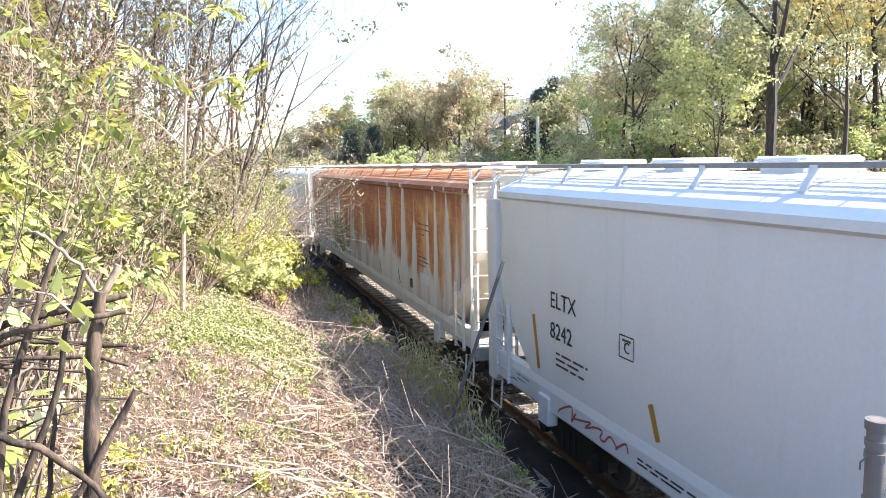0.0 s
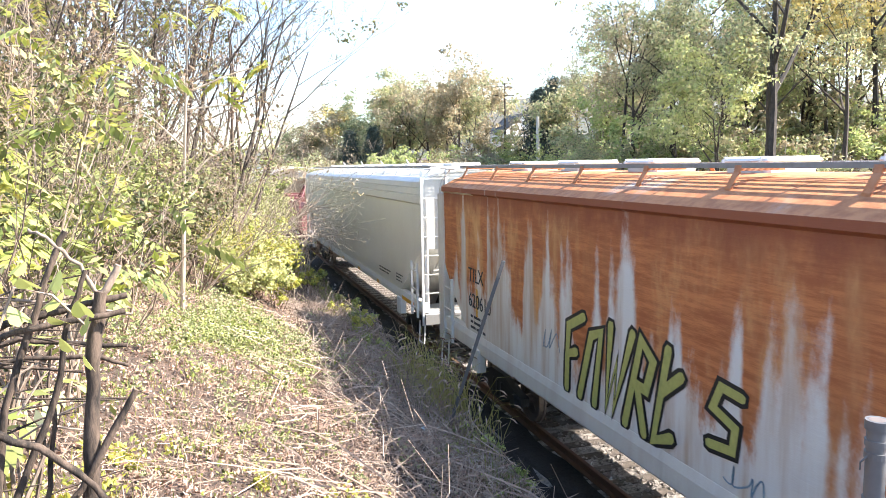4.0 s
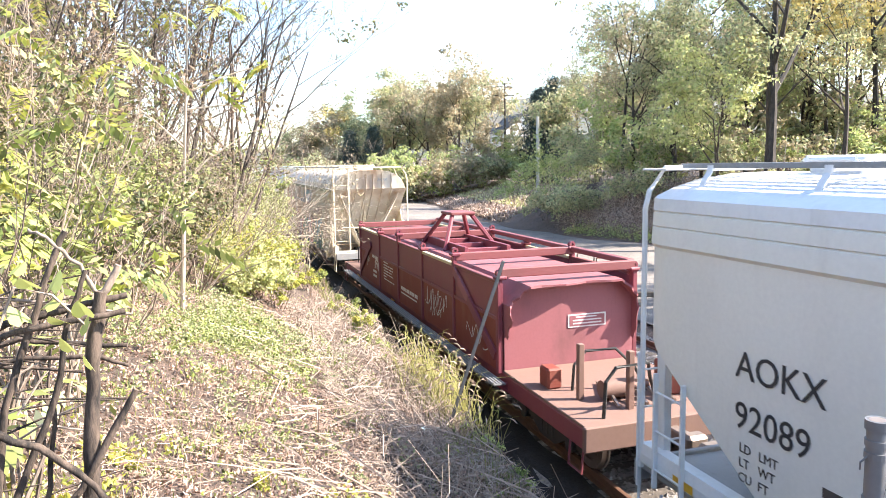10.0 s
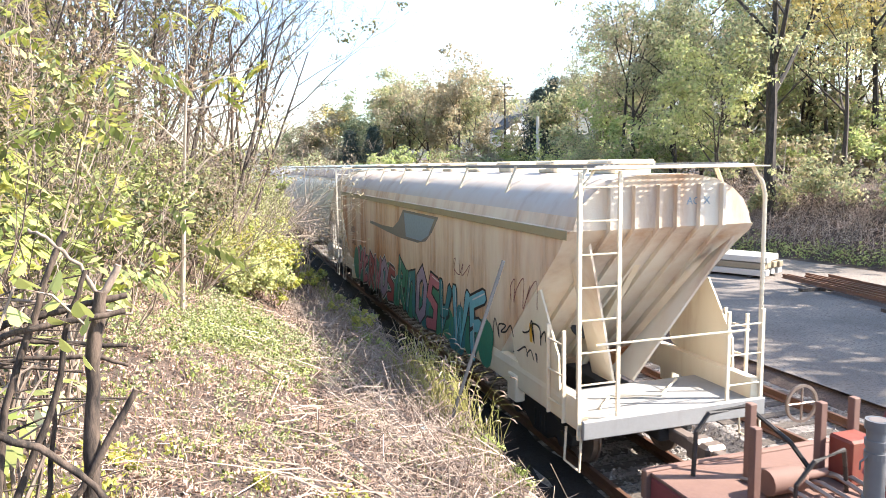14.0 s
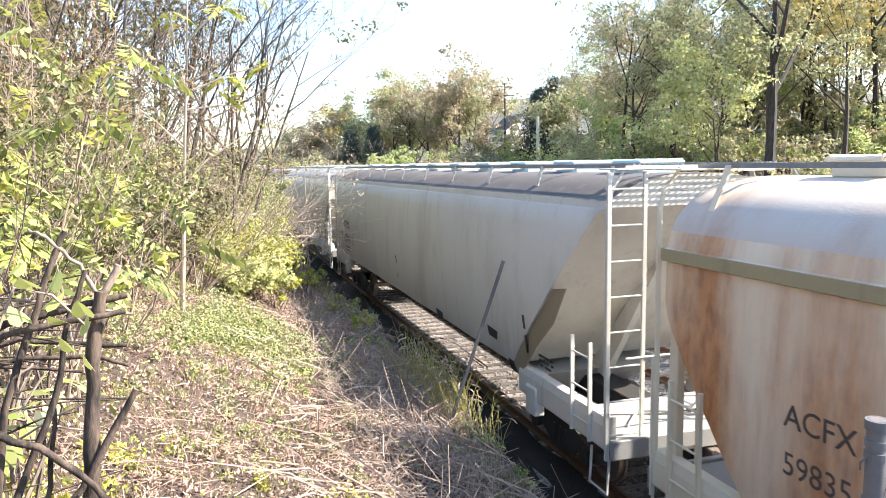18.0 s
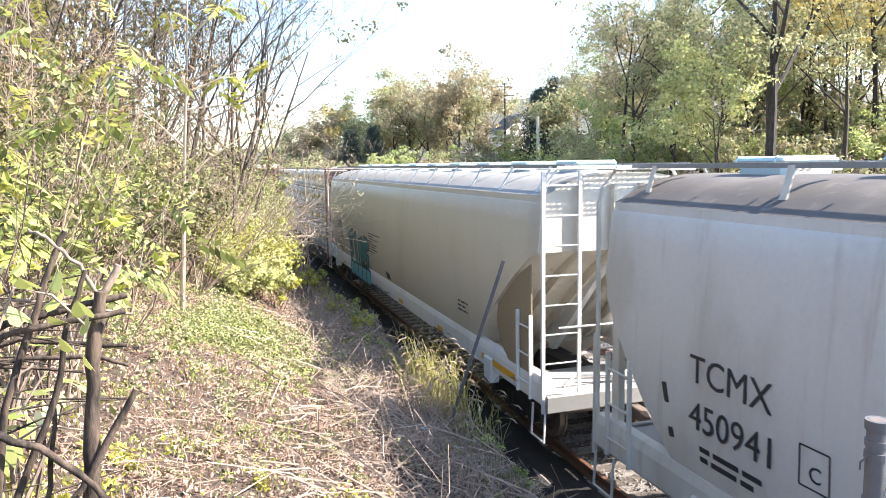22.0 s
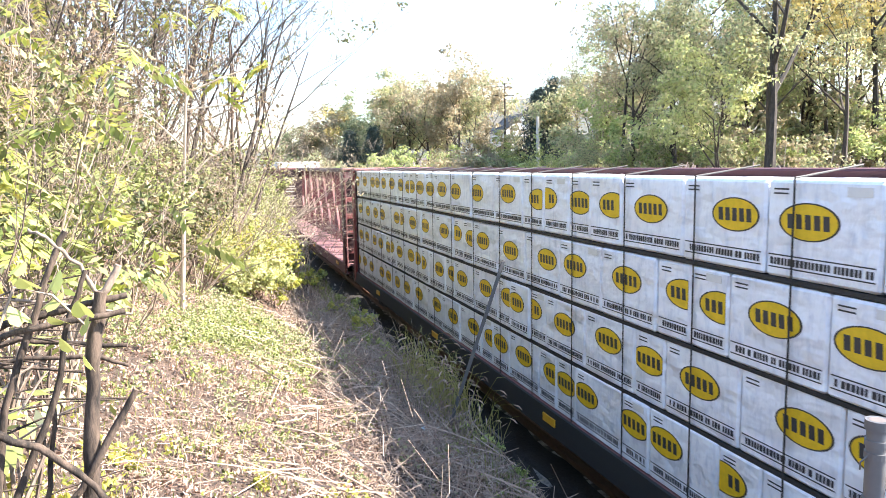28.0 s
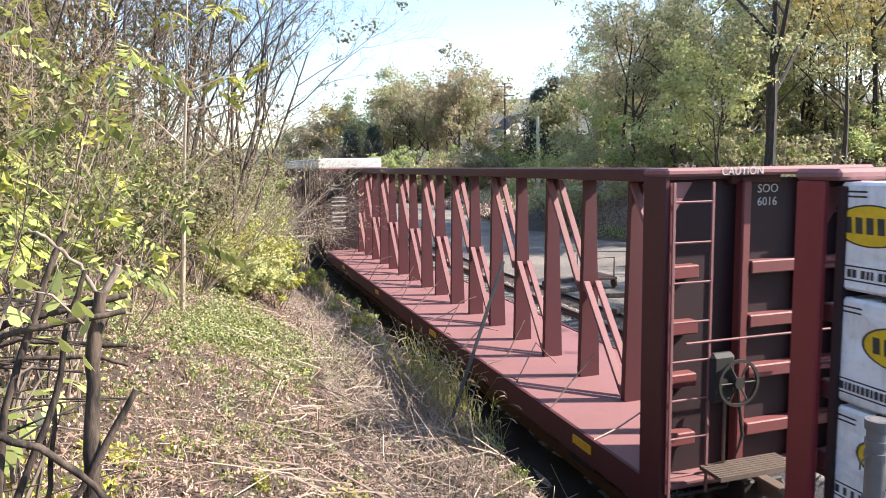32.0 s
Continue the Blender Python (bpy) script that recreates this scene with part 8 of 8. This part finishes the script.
    arms = [((-0.41, 13.29, 5.2), (-0.85, 13.27, 5.66), (-1.15, 13.25, 5.89)), ((-0.33, 13.3, 6.14), (0.34, 13.3, 6.44), (1.11, 13.25, 6.69)), ((-0.33, 13.3, 6.18), (-0.48, 13.29, 6.98), (-0.52, 13.29, 7.49)), ((-0.43, 13.29, 4.59), (-0.07, 13.3, 4.98), (0.67, 13.28, 5.46), (1.46, 13.22, 5.66)), ((-0.45, 13.3, 4.3), (-0.2, 13.4, 4.5), (0.1, 13.5, 4.55)), ((-0.28, 13.3, 7.0), (0.3, 13.2, 7.6), (0.8, 13.2, 7.9)), ((-0.47, 13.3, 4.0), (-0.9, 13.2, 4.2)), ((-0.36, 13.3, 5.85), (0.3, 13.4, 5.95), (0.7, 13.4, 5.92))]
    for k, pts in enumerate(arms):
        part("branch", Geo().tube([near(p) for p in pts], [0.018, 0.013, 0.009, 0.006][:len(pts)], 6), M["bark_s"], sap)
    v, f = [], []
    for p in (arms[1][-1], arms[5][-1], arms[5][1], arms[2][-1], arms[1][1]):
        for k in range(3):
            a = rng.uniform(0, 6.28)
            frond(v, f, near(p), Vector((math.cos(a), math.sin(a), 0.1)), 0.45, rng, 7, 0.16)
    me = bpy.data.meshes.new("foliage")
    me.from_pydata(v, [], f)
    part("foliage", me, M["leaf_y"], sap)


def brush_pile():
    """Cut limbs and a forked stump close to the camera."""
    rng = random.Random(67)
    z0 = height(-0.5, 3.2)
    ob = thing("brush_pile", "forked stump with cut limbs leaning round it", "brush pile", (-0.5, 3.2, z0 - 0.05))
    o = Vector(ob.location)
    limbs = [
        ([(-0.56, 3.15, z0 - 0.1), (-0.54, 3.15, 3.45), (-0.51, 3.16, 3.93), (-0.48, 3.16, 4.19), (-0.45, 3.17, 4.36)], [0.05, 0.045, 0.042, 0.036, 0.034], "stump"),
        ([(-0.45, 3.17, 4.34), (-0.38, 3.19, 4.46)], [0.028, 0.024], "fork"),
        ([(-0.45, 3.17, 4.33), (-0.52, 3.16, 4.47), (-0.63, 3.14, 4.59), (-0.70, 3.2, 4.62)], [0.018, 0.014, 0.012, 0.01], "fork"),
        ([(-0.36, 3.2, 4.335), (-0.51, 3.20, 4.30), (-0.80, 3.2, 4.25), (-1.2, 3.3, 4.05), (-1.7, 3.4, 3.3)], [0.026, 0.026, 0.03, 0.03, 0.03], "limb"),
        ([(-0.36, 3.12, 4.28), (-0.58, 3.1, 4.26), (-0.80, 3.08, 4.22), (-1.3, 3.0, 3.5)], [0.016, 0.017, 0.018, 0.02], "limb"),
        ([(-0.95, 3.0, z0 - 0.1), (-0.81, 3.08, 3.94), (-0.69, 3.12, 4.28), (-0.62, 3.14, 4.48), (-0.56, 3.15, 4.61)], [0.035, 0.027, 0.024, 0.022, 0.021], "limb"),
        ([(-0.95, 3.05, z0 - 0.1), (-0.80, 3.1, 3.55), (-0.64, 3.14, 3.95), (-0.57, 3.15, 4.27), (-0.50, 3.16, 4.45)], [0.03, 0.026, 0.022, 0.019, 0.016], "limb"),
        ([(-0.75, 3.05, z0 - 0.1), (-0.62, 3.10, 3.50), (-0.53, 3.12, 3.62), (-0.34, 3.15, 3.94)], [0.03, 0.026, 0.026, 0.024], "limb"),
        ([(-1.5, 2.9, 3.95), (-0.85, 3.0, 3.88), (-0.69, 3.04, 3.78), (-0.54, 3.06, 3.62), (-0.41, 3.08, 3.43), (-0.25, 3.1, z0 - 0.1)], [0.024, 0.024, 0.025, 0.025, 0.026, 0.026], "limb"),
        ([(-1.6, 3.5, 3.9), (-0.82, 3.42, 4.13), (-0.59, 3.4, 4.10), (-0.39, 3.38, 4.08)], [0.02, 0.019, 0.018, 0.016], "limb"),
        ([(-1.6, 3.6, 3.85), (-0.83, 3.5, 4.03), (-0.53, 3.46, 4.02), (-0.40, 3.45, 3.97)], [0.018, 0.018, 0.017, 0.015], "limb"),
        ([(-0.82, 3.2, 3.2), (-0.7, 3.2, 3.55), (-0.66, 3.2, 3.9)], [0.02, 0.018, 0.015], "limb"),
    ]
    for pts, rs, nm in limbs:
        # finer, slightly crooked line
        fine, fr, thick = [], [], 0.74 if nm == "stump" or rs[0] < 0.017 else 0.58
        for i in range(len(pts) - 1):
            for k in range(4):
                t = k / 4
                p = Vector(pts[i]).lerp(Vector(pts[i + 1]), t)
                fine.append(p - o + Vector((rng.gauss(0, 0.004), rng.gauss(0, 0.004), rng.gauss(0, 0.003))))
                fr.append((rs[i] + (rs[i + 1] - rs[i]) * t) * thick * rng.uniform(0.88, 1.12))
        fine.append(Vector(pts[-1]) - o)
        fr.append(rs[-1] * thick)
        part(nm, Geo().tube(fine, fr, 9), M["limb"] if nm != "fork" else M["twig"], ob, smooth=50)
    for k in range(40):
        p = Vector((rng.uniform(-1.5, -0.85), rng.uniform(3.1, 3.9), rng.uniform(3.2, 4.25)))
        a = rng.uniform(-0.5, 0.5) + (0 if k % 3 else 1.3)
        d = Vector((math.cos(a), rng.uniform(-0.3, 0.3), math.sin(a) * 0.5)) * rng.uniform(0.25, 0.6)
        part("twig", Geo().tube([p - o, p - o + d * 0.5 + Vector((0, 0, 0.02)), p - o + d], [0.006, 0.005, 0.003], 5), M[("dead", "limb", "limb")[k % 3]], ob)
    for k in range(4):
        z = 3.5 + 0.2 * k + rng.uniform(-0.04, 0.04)
        y = rng.uniform(3.5, 4.1)
        x1 = rng.uniform(-0.62, -0.40)
        w = rng.uniform(0.004, 0.010)
        tilt, bow = rng.gauss(0, 0.28), rng.gauss(0, 0.05)
        pts = [Vector((-1.9 + (x1 + 1.9) * q / 6, y + rng.gauss(0, 0.02), z + tilt * (q / 6 - 1) + bow * math.sin(q * 0.52) + rng.gauss(0, 0.006))) - o for q in range(7)]
        part("limb", Geo().tube(pts, [w * (1.15 - 0.05 * q) for q in range(7)], 7), M["limb" if k % 3 else "twig"], ob, smooth=50)
    # a leafy runner over the pile
    vine = thing("vine", "pale green vine leaves over the cut limbs", "vine", (-0.6, 3.05, z0))
    o = Vector(vine.location)
    part("stem", Geo().tube([Vector(p) - o for p in ((-0.95, 3.05, z0 - 0.05), (-0.85, 3.0, 4.1), (-0.72, 3.0, 4.42), (-0.6, 3.02, 4.38), (-0.5, 3.05, 4.25))], 0.006, 5), M["twig"], vine)
    shape = [(0, 0), (0.30, -0.10), (0.48, 0.18), (0.40, 0.52), (0.18, 0.85), (0, 1.0)]
    for k, p in enumerate(((-0.60, 3.0, 4.40), (-0.63, 3.02, 4.33), (-0.56, 3.02, 4.27), (-0.52, 3.04, 4.22), (-0.72, 3.0, 4.47), (-0.49, 3.03, 4.29), (-0.55, 3.05, 4.15), (-0.48, 3.05, 4.07), (-0.78, 3.0, 4.5), (-0.82, 3.0, 4.38), (-0.66, 3.0, 4.42), (-0.70, 3.03, 4.28))):
        m = Matrix.Translation(Vector(p) - o) @ Matrix.Rotation(rng.uniform(0, 6.28), 4, 'Z') @ Matrix.Rotation(rng.uniform(1.9, 2.7), 4, 'X') @ Matrix.Scale(rng.uniform(0.07, 0.10), 4)
        vs = [m @ Vector((a, b_, 0)) for a, b_ in ((0, 0.05), (0, 0.5), (0, 1.0))]
        for sgn in (-1, 1):
            vs += [m @ Vector((sgn * a, b_, 0.13 * a / 0.48)) for a, b_ in shape[1:5]]
        me = bpy.data.meshes.new("leaf")
        me.from_pydata(vs, [], [(0, 3, 4, 1), (1, 4, 5), (1, 5, 6, 2), (0, 1, 8, 7), (1, 9, 8), (1, 2, 10, 9)])
        part("leaf", me, M["leaf"], vine)


def ground_cover():
    def open_ground(r, n):
        y = 3.2 + 15 * r.rand(n) ** 1.3
        x = -2.0 + 5.6 * r.rand(n)
        return x, y

    def straw_zone(r, n):
        x, y = open_ground(r, n)
        k = (x > -0.6 - 0.05 * y + 0.5 * np.sin(y)) & (patches(x, y) < 0.9)
        return x[k], y[k]

    def weed_zone(r, n):
        x, y = open_ground(r, n)
        x = x - 1.2 * r.rand(len(x))
        k = (patches(x, y, 1.0, 0.7) > 0.1) | (x < 0.1 + 0.04 * y) & (r.rand(len(x)) < 0.8)
        return x[k], y[k]
    def green_zone(r, n):
        x, y = 0.15 + 0.85 * r.normal(size=n), 11.6 + 1.7 * r.normal(size=n)
        k = (patches(x, y, 0.8, 1.9) + 0.6 * r.normal(size=len(x)) > -0.3) & (x < 2.6) & (y > 7.0)
        return x[k], y[k]

    def near_zone(r, n):
        x, y = -1.4 + 2.8 * r.rand(n), 2.9 + 3.4 * r.rand(n)
        k = patches(x, y, 1.6, 0.4) + 0.3 * r.normal(size=n) > 0.35
        return x[k], y[k]
    canes("dry_canes", "pale dry canes lying on the bank", 6000, 901, straw_zone, M["straw"], 0.0013, 0.0036, 0.08, 0.32, 0.26, 0.10)
    canes("dry_canes", "broken brown canes heaped on the bank", 1500, 915, straw_zone, M["canebrown"], 0.002, 0.005, 0.2, 0.6, 0.20, 0.14)
    canes("dry_canes", "long broken canes on the bank", 240, 902, lambda r, n: (0.4 + 2.7 * r.rand(n), 5 + 10 * r.rand(n)), M["straw"], 0.005, 0.010, 0.5, 1.4, 0.14, 0.2)
    canes("dead_stalks", "grey broken dead stalks", 3600, 903, lambda r, n: (1.4 + 1.8 * r.rand(n), 4.5 + 13 * r.rand(n)), M["dead"], 0.0022, 0.006, 0.12, 0.55, 0.7, 0.16)
    scatter("leaf_litter", "brown fallen leaves on the bank", "leaves", M["litter"], 46000, 904, open_ground, 0.045, 1.6, lift=0.10)
    scatter("weed_leaves", "low green weeds among the straw", "weeds", M["leaf"], 2200, 905, weed_zone, 0.055, 1.5, -0.3, lift=0.22)
    blades("bank_grass", "thin mixed grass on the bank", 4500, 907, weed_zone, M["grass"], 0.06, 0.24, 0.004, 0.5)
    blades("dry_grass", "short dry grass on the bank", 8000, 908, straw_zone, M["straw"], 0.04, 0.18, 0.003, 0.7)
    blades("dry_grass", "matted dry grass along the crest", 6000, 909, lambda r, n: (2.3 + 0.95 * r.rand(n), 6 + 17 * r.rand(n)), M["straw"], 0.06, 0.28, 0.004, 0.7)
    blades("crest_grass", "green grass along the crest", 3500, 910, lambda r, n: (2.6 + 0.7 * r.rand(n), 6.5 + 18 * r.rand(n)), M["grass"], 0.06, 0.3, 0.005, 0.6)
    tufts("weed_tufts", "small leafy weeds rooted among the straw", "weeds", 150, 34, 911, weed_zone, M["leaf"], 0.14, 0.18, 0.045)
    tufts("weed_tufts", "grey-green seedlings across the bank", "weeds", 150, 26, 912, lambda r, n: (-0.6 + 2.9 * r.rand(n), 4.0 + 9 * r.rand(n)), M["leaf_weed"], 0.11, 0.12, 0.035)
    tufts("weed_tufts", "leafy grey-green weeds below the shrubs", "weeds", 520, 34, 914, green_zone, M["leaf_weed"], 0.19, 0.30, 0.05)
    tufts("weed_tufts", "fresh green weeds below the shrubs", "weeds", 240, 34, 916, green_zone, M["leaf"], 0.2, 0.36, 0.055)
    tufts("weed_tufts", "yellow-green sprouts close by", "weeds", 260, 32, 913, near_zone, M["leaf_y"], 0.13, 0.2, 0.05)
    # tall seeding grass round the leaning post
    for i, (x, y) in enumerate(((2.95, 9.6), (3.12, 9.0), (3.2, 10.3), (3.05, 11.0), (3.2, 8.5), (2.85, 10.2), (3.15, 9.7))):
        rng = random.Random(920 + i)
        ob = thing("grass_clump", "tall yellow-green seeding grass clump", "grass", (x, y, height(x, y) - 0.03), "tall grass")
        r = np.random.RandomState(920 + i)
        g, hd = Geo(), Geo()
        for k in range(46):
            a, h = rng.uniform(0, 6.28), rng.uniform(0.45, 0.95)
            b = Vector((rng.gauss(0, 0.13), rng.gauss(0, 0.13), 0))
            t = Vector((math.cos(a), math.sin(a), 0)) * h * rng.uniform(0.15, 0.5)
            pts = [b, b + t * 0.3 + Vector((0, 0, h * 0.55)), b + t * 0.75 + Vector((0, 0, h * 0.9)), b + t * 1.15 + Vector((0, 0, h * 0.93))]
            g.tube(pts, [0.005, 0.004, 0.003, 0.002], 3, False)
            if k % 2 == 0:
                e = pts[-1]
                hd.tube([e, e + t.normalized() * 0.06 + Vector((0, 0, -0.01)), e + t.normalized() * 0.11 + Vector((0, 0, -0.05))], [0.006, 0.011, 0.003], 5)
        me = bpy.data.meshes.new("blades_mass")
        me.from_pydata(g.v, [], g.f)
        part("stalk_tuft", me, M["grass_y"], ob)
        part("seed_tuft", hd, M["straw"], ob, "pale seed heads")["kind"] = "stuff"


def near_things():
    # leaning steel channel post
    b, t = Vector((2.81, 8.91, 1.15)), Vector((3.55, 8.59, 3.59))
    ob = thing("sign_post", "leaning galvanised steel channel post without a sign", "post", b)
    d = t - b
    m = d.to_track_quat('Z', 'Y').to_matrix().to_4x4()
    u = [(1.3 * a_, 1.3 * b_) for a_, b_ in ((-0.045, 0.0), (-0.03, 0.0), (-0.022, 0.028), (0.022, 0.028), (0.03, 0.0), (0.045, 0.0), (0.045, 0.006), (0.034, 0.006), (0.026, 0.034), (-0.026, 0.034), (-0.034, 0.006), (-0.045, 0.006))]
    g = Geo().loft([[m @ Vector((x, -y, 0)) for x, y in u], [m @ Vector((x, -y, d.length)) for x, y in u]])
    part("channel", g, M["oldsteel"], ob)
    hole = Geo().disc((0, 0, 0), (0, 1, 0), 0.0, 0.011, 0.003, 8).mesh("bolt_hole")
    hole.materials.append(M["black"])
    for k in range(44):
        piece("bolt_hole", hole, ob, m @ Matrix.Translation((0, -0.0455, d.length - 0.04 - k * 0.05)))
    # chain-link fence post and its fittings
    z = height(1.90, 1.63)
    fp = thing("fence_post", "grey galvanised chain-link fence post", "fence post", (1.925, 1.63, z))
    top = 4.04 - z
    part("pipe", Geo().tube([(0, 0, -0.1), (0, 0, top)], 0.03, 16), M["postgrey"], fp, smooth=40)
    cap = Geo().disc((0, 0, top - 0.012), (0, 0, 1), 0.024, 0.036, 0.03, 20)
    cap.disc((0, 0, top - 0.07), (0, 0, 1), 0.028, 0.034, 0.02, 20)
    part("cap_ring", cap, M["postgrey"], fp, smooth=40)
    part("cap", Geo().disc((0, 0, top), (0, 0, 1), 0.0, 0.026, 0.006, 16), M["steel"], fp)
    for dz in (0.11, 0.26, 0.42, 0.6):
        part("tension_band", Geo().disc((0, 0, top - dz), (0, 0, 1), 0.029, 0.034, 0.022, 18), M["postgrey"], fp)
        part("tie_wire", Geo().tube([(-0.035, 0, top - dz), (-0.05, 0.01, top - dz - 0.02), (-0.04, 0.02, top - dz - 0.05)], 0.003, 5), M["postgrey"], fp)
    mesh_ = Geo()
    for k in range(10):
        for s in (-1, 1):
            za = top - 0.12 - k * 0.05
            pts = [(0.03 + q * 0.028, -0.02 * q, za + s * 0.028 * (1 if q % 2 else -1)) for q in range(12)]
            mesh_.tube(pts, 0.0016, 3, False)
    me = bpy.data.meshes.new("chain_link")
    me.from_pydata(mesh_.v, [], mesh_.f)
    part("chain_link", me, M["postgrey"], fp, "woven chain-link wire")
    # litter
    x, y = 2.55, 8.75
    bt = thing("plastic_bottle", "crushed pale blue plastic bottle in the grass", "bottle", (x, y, height(x, y) + 0.05))
    part("body", Geo().tube([(-0.12, 0, 0), (-0.05, 0.01, 0.005), (0.02, 0, 0), (0.08, 0, 0.01), (0.12, 0, 0.015)], [0.035, 0.042, 0.036, 0.03, 0.012], 10), M["hatchblue"], bt)
    part("cap", Geo().tube([(0.12, 0, 0.015), (0.145, 0, 0.018)], 0.014, 10), M["white"], bt)
    x, y = 3.0, 7.0
    cn = thing("black_bag", "crumpled black plastic scrap on the bank", "litter", (x, y, height(x, y)))
    r = np.random.RandomState(3)
    part("sheet", stones(np.array([(0, 0, 0.03), (0.08, 0.03, 0.02), (-0.06, 0.05, 0.03)]), 0.06, 0.11, r), M["black"], cn)


def far_hill():
    g = Geo()
    xs = np.linspace(-900, 1500, 90)
    rows = []
    for y, k in ((520, 0.0), (640, 0.55), (760, 1.0), (1000, 0.9)):
        rows.append([(x, y, -5 + k * (26 + 70 * float(np.interp(x, (180, 260, 420), (0, 0.6, 1))) + 3 * math.sin(x / 37) + 1.5 * math.sin(x / 11))) for x in xs])
    n = len(xs)
    g.add([p for r in rows for p in r], [(i * n + k, i * n + k + 1, (i + 1) * n + k + 1, (i + 1) * n + k) for i in range(3) for k in range(n - 1)])
    solid("wooded_hill", g, M["hill"], "hazy wooded hill in the distance", "hill", kind="structure", smooth=60)


far_hill()
wood_edge()
yard_end()
yard_things()
bank_plants()
brush_pile()
ground_cover()
near_things()


# ---- the train rolls ----
def motions():
    times = [0.0, 0.1] + [float(t) for t in range(1, 32)] + [31.9, 32.0]
    for car, y in CARS:
        walk(car, [(t, pose(TRACK, y - SPEED * t, 0)) for t in times])
    spin = SPEED / 0.46
    for w, x, y in WHEELSETS:
        walk(w, [(k / 10, pose(x, y, 0.46, math.degrees(spin * k / 10) % 360)) for k in range(321)])


motions()
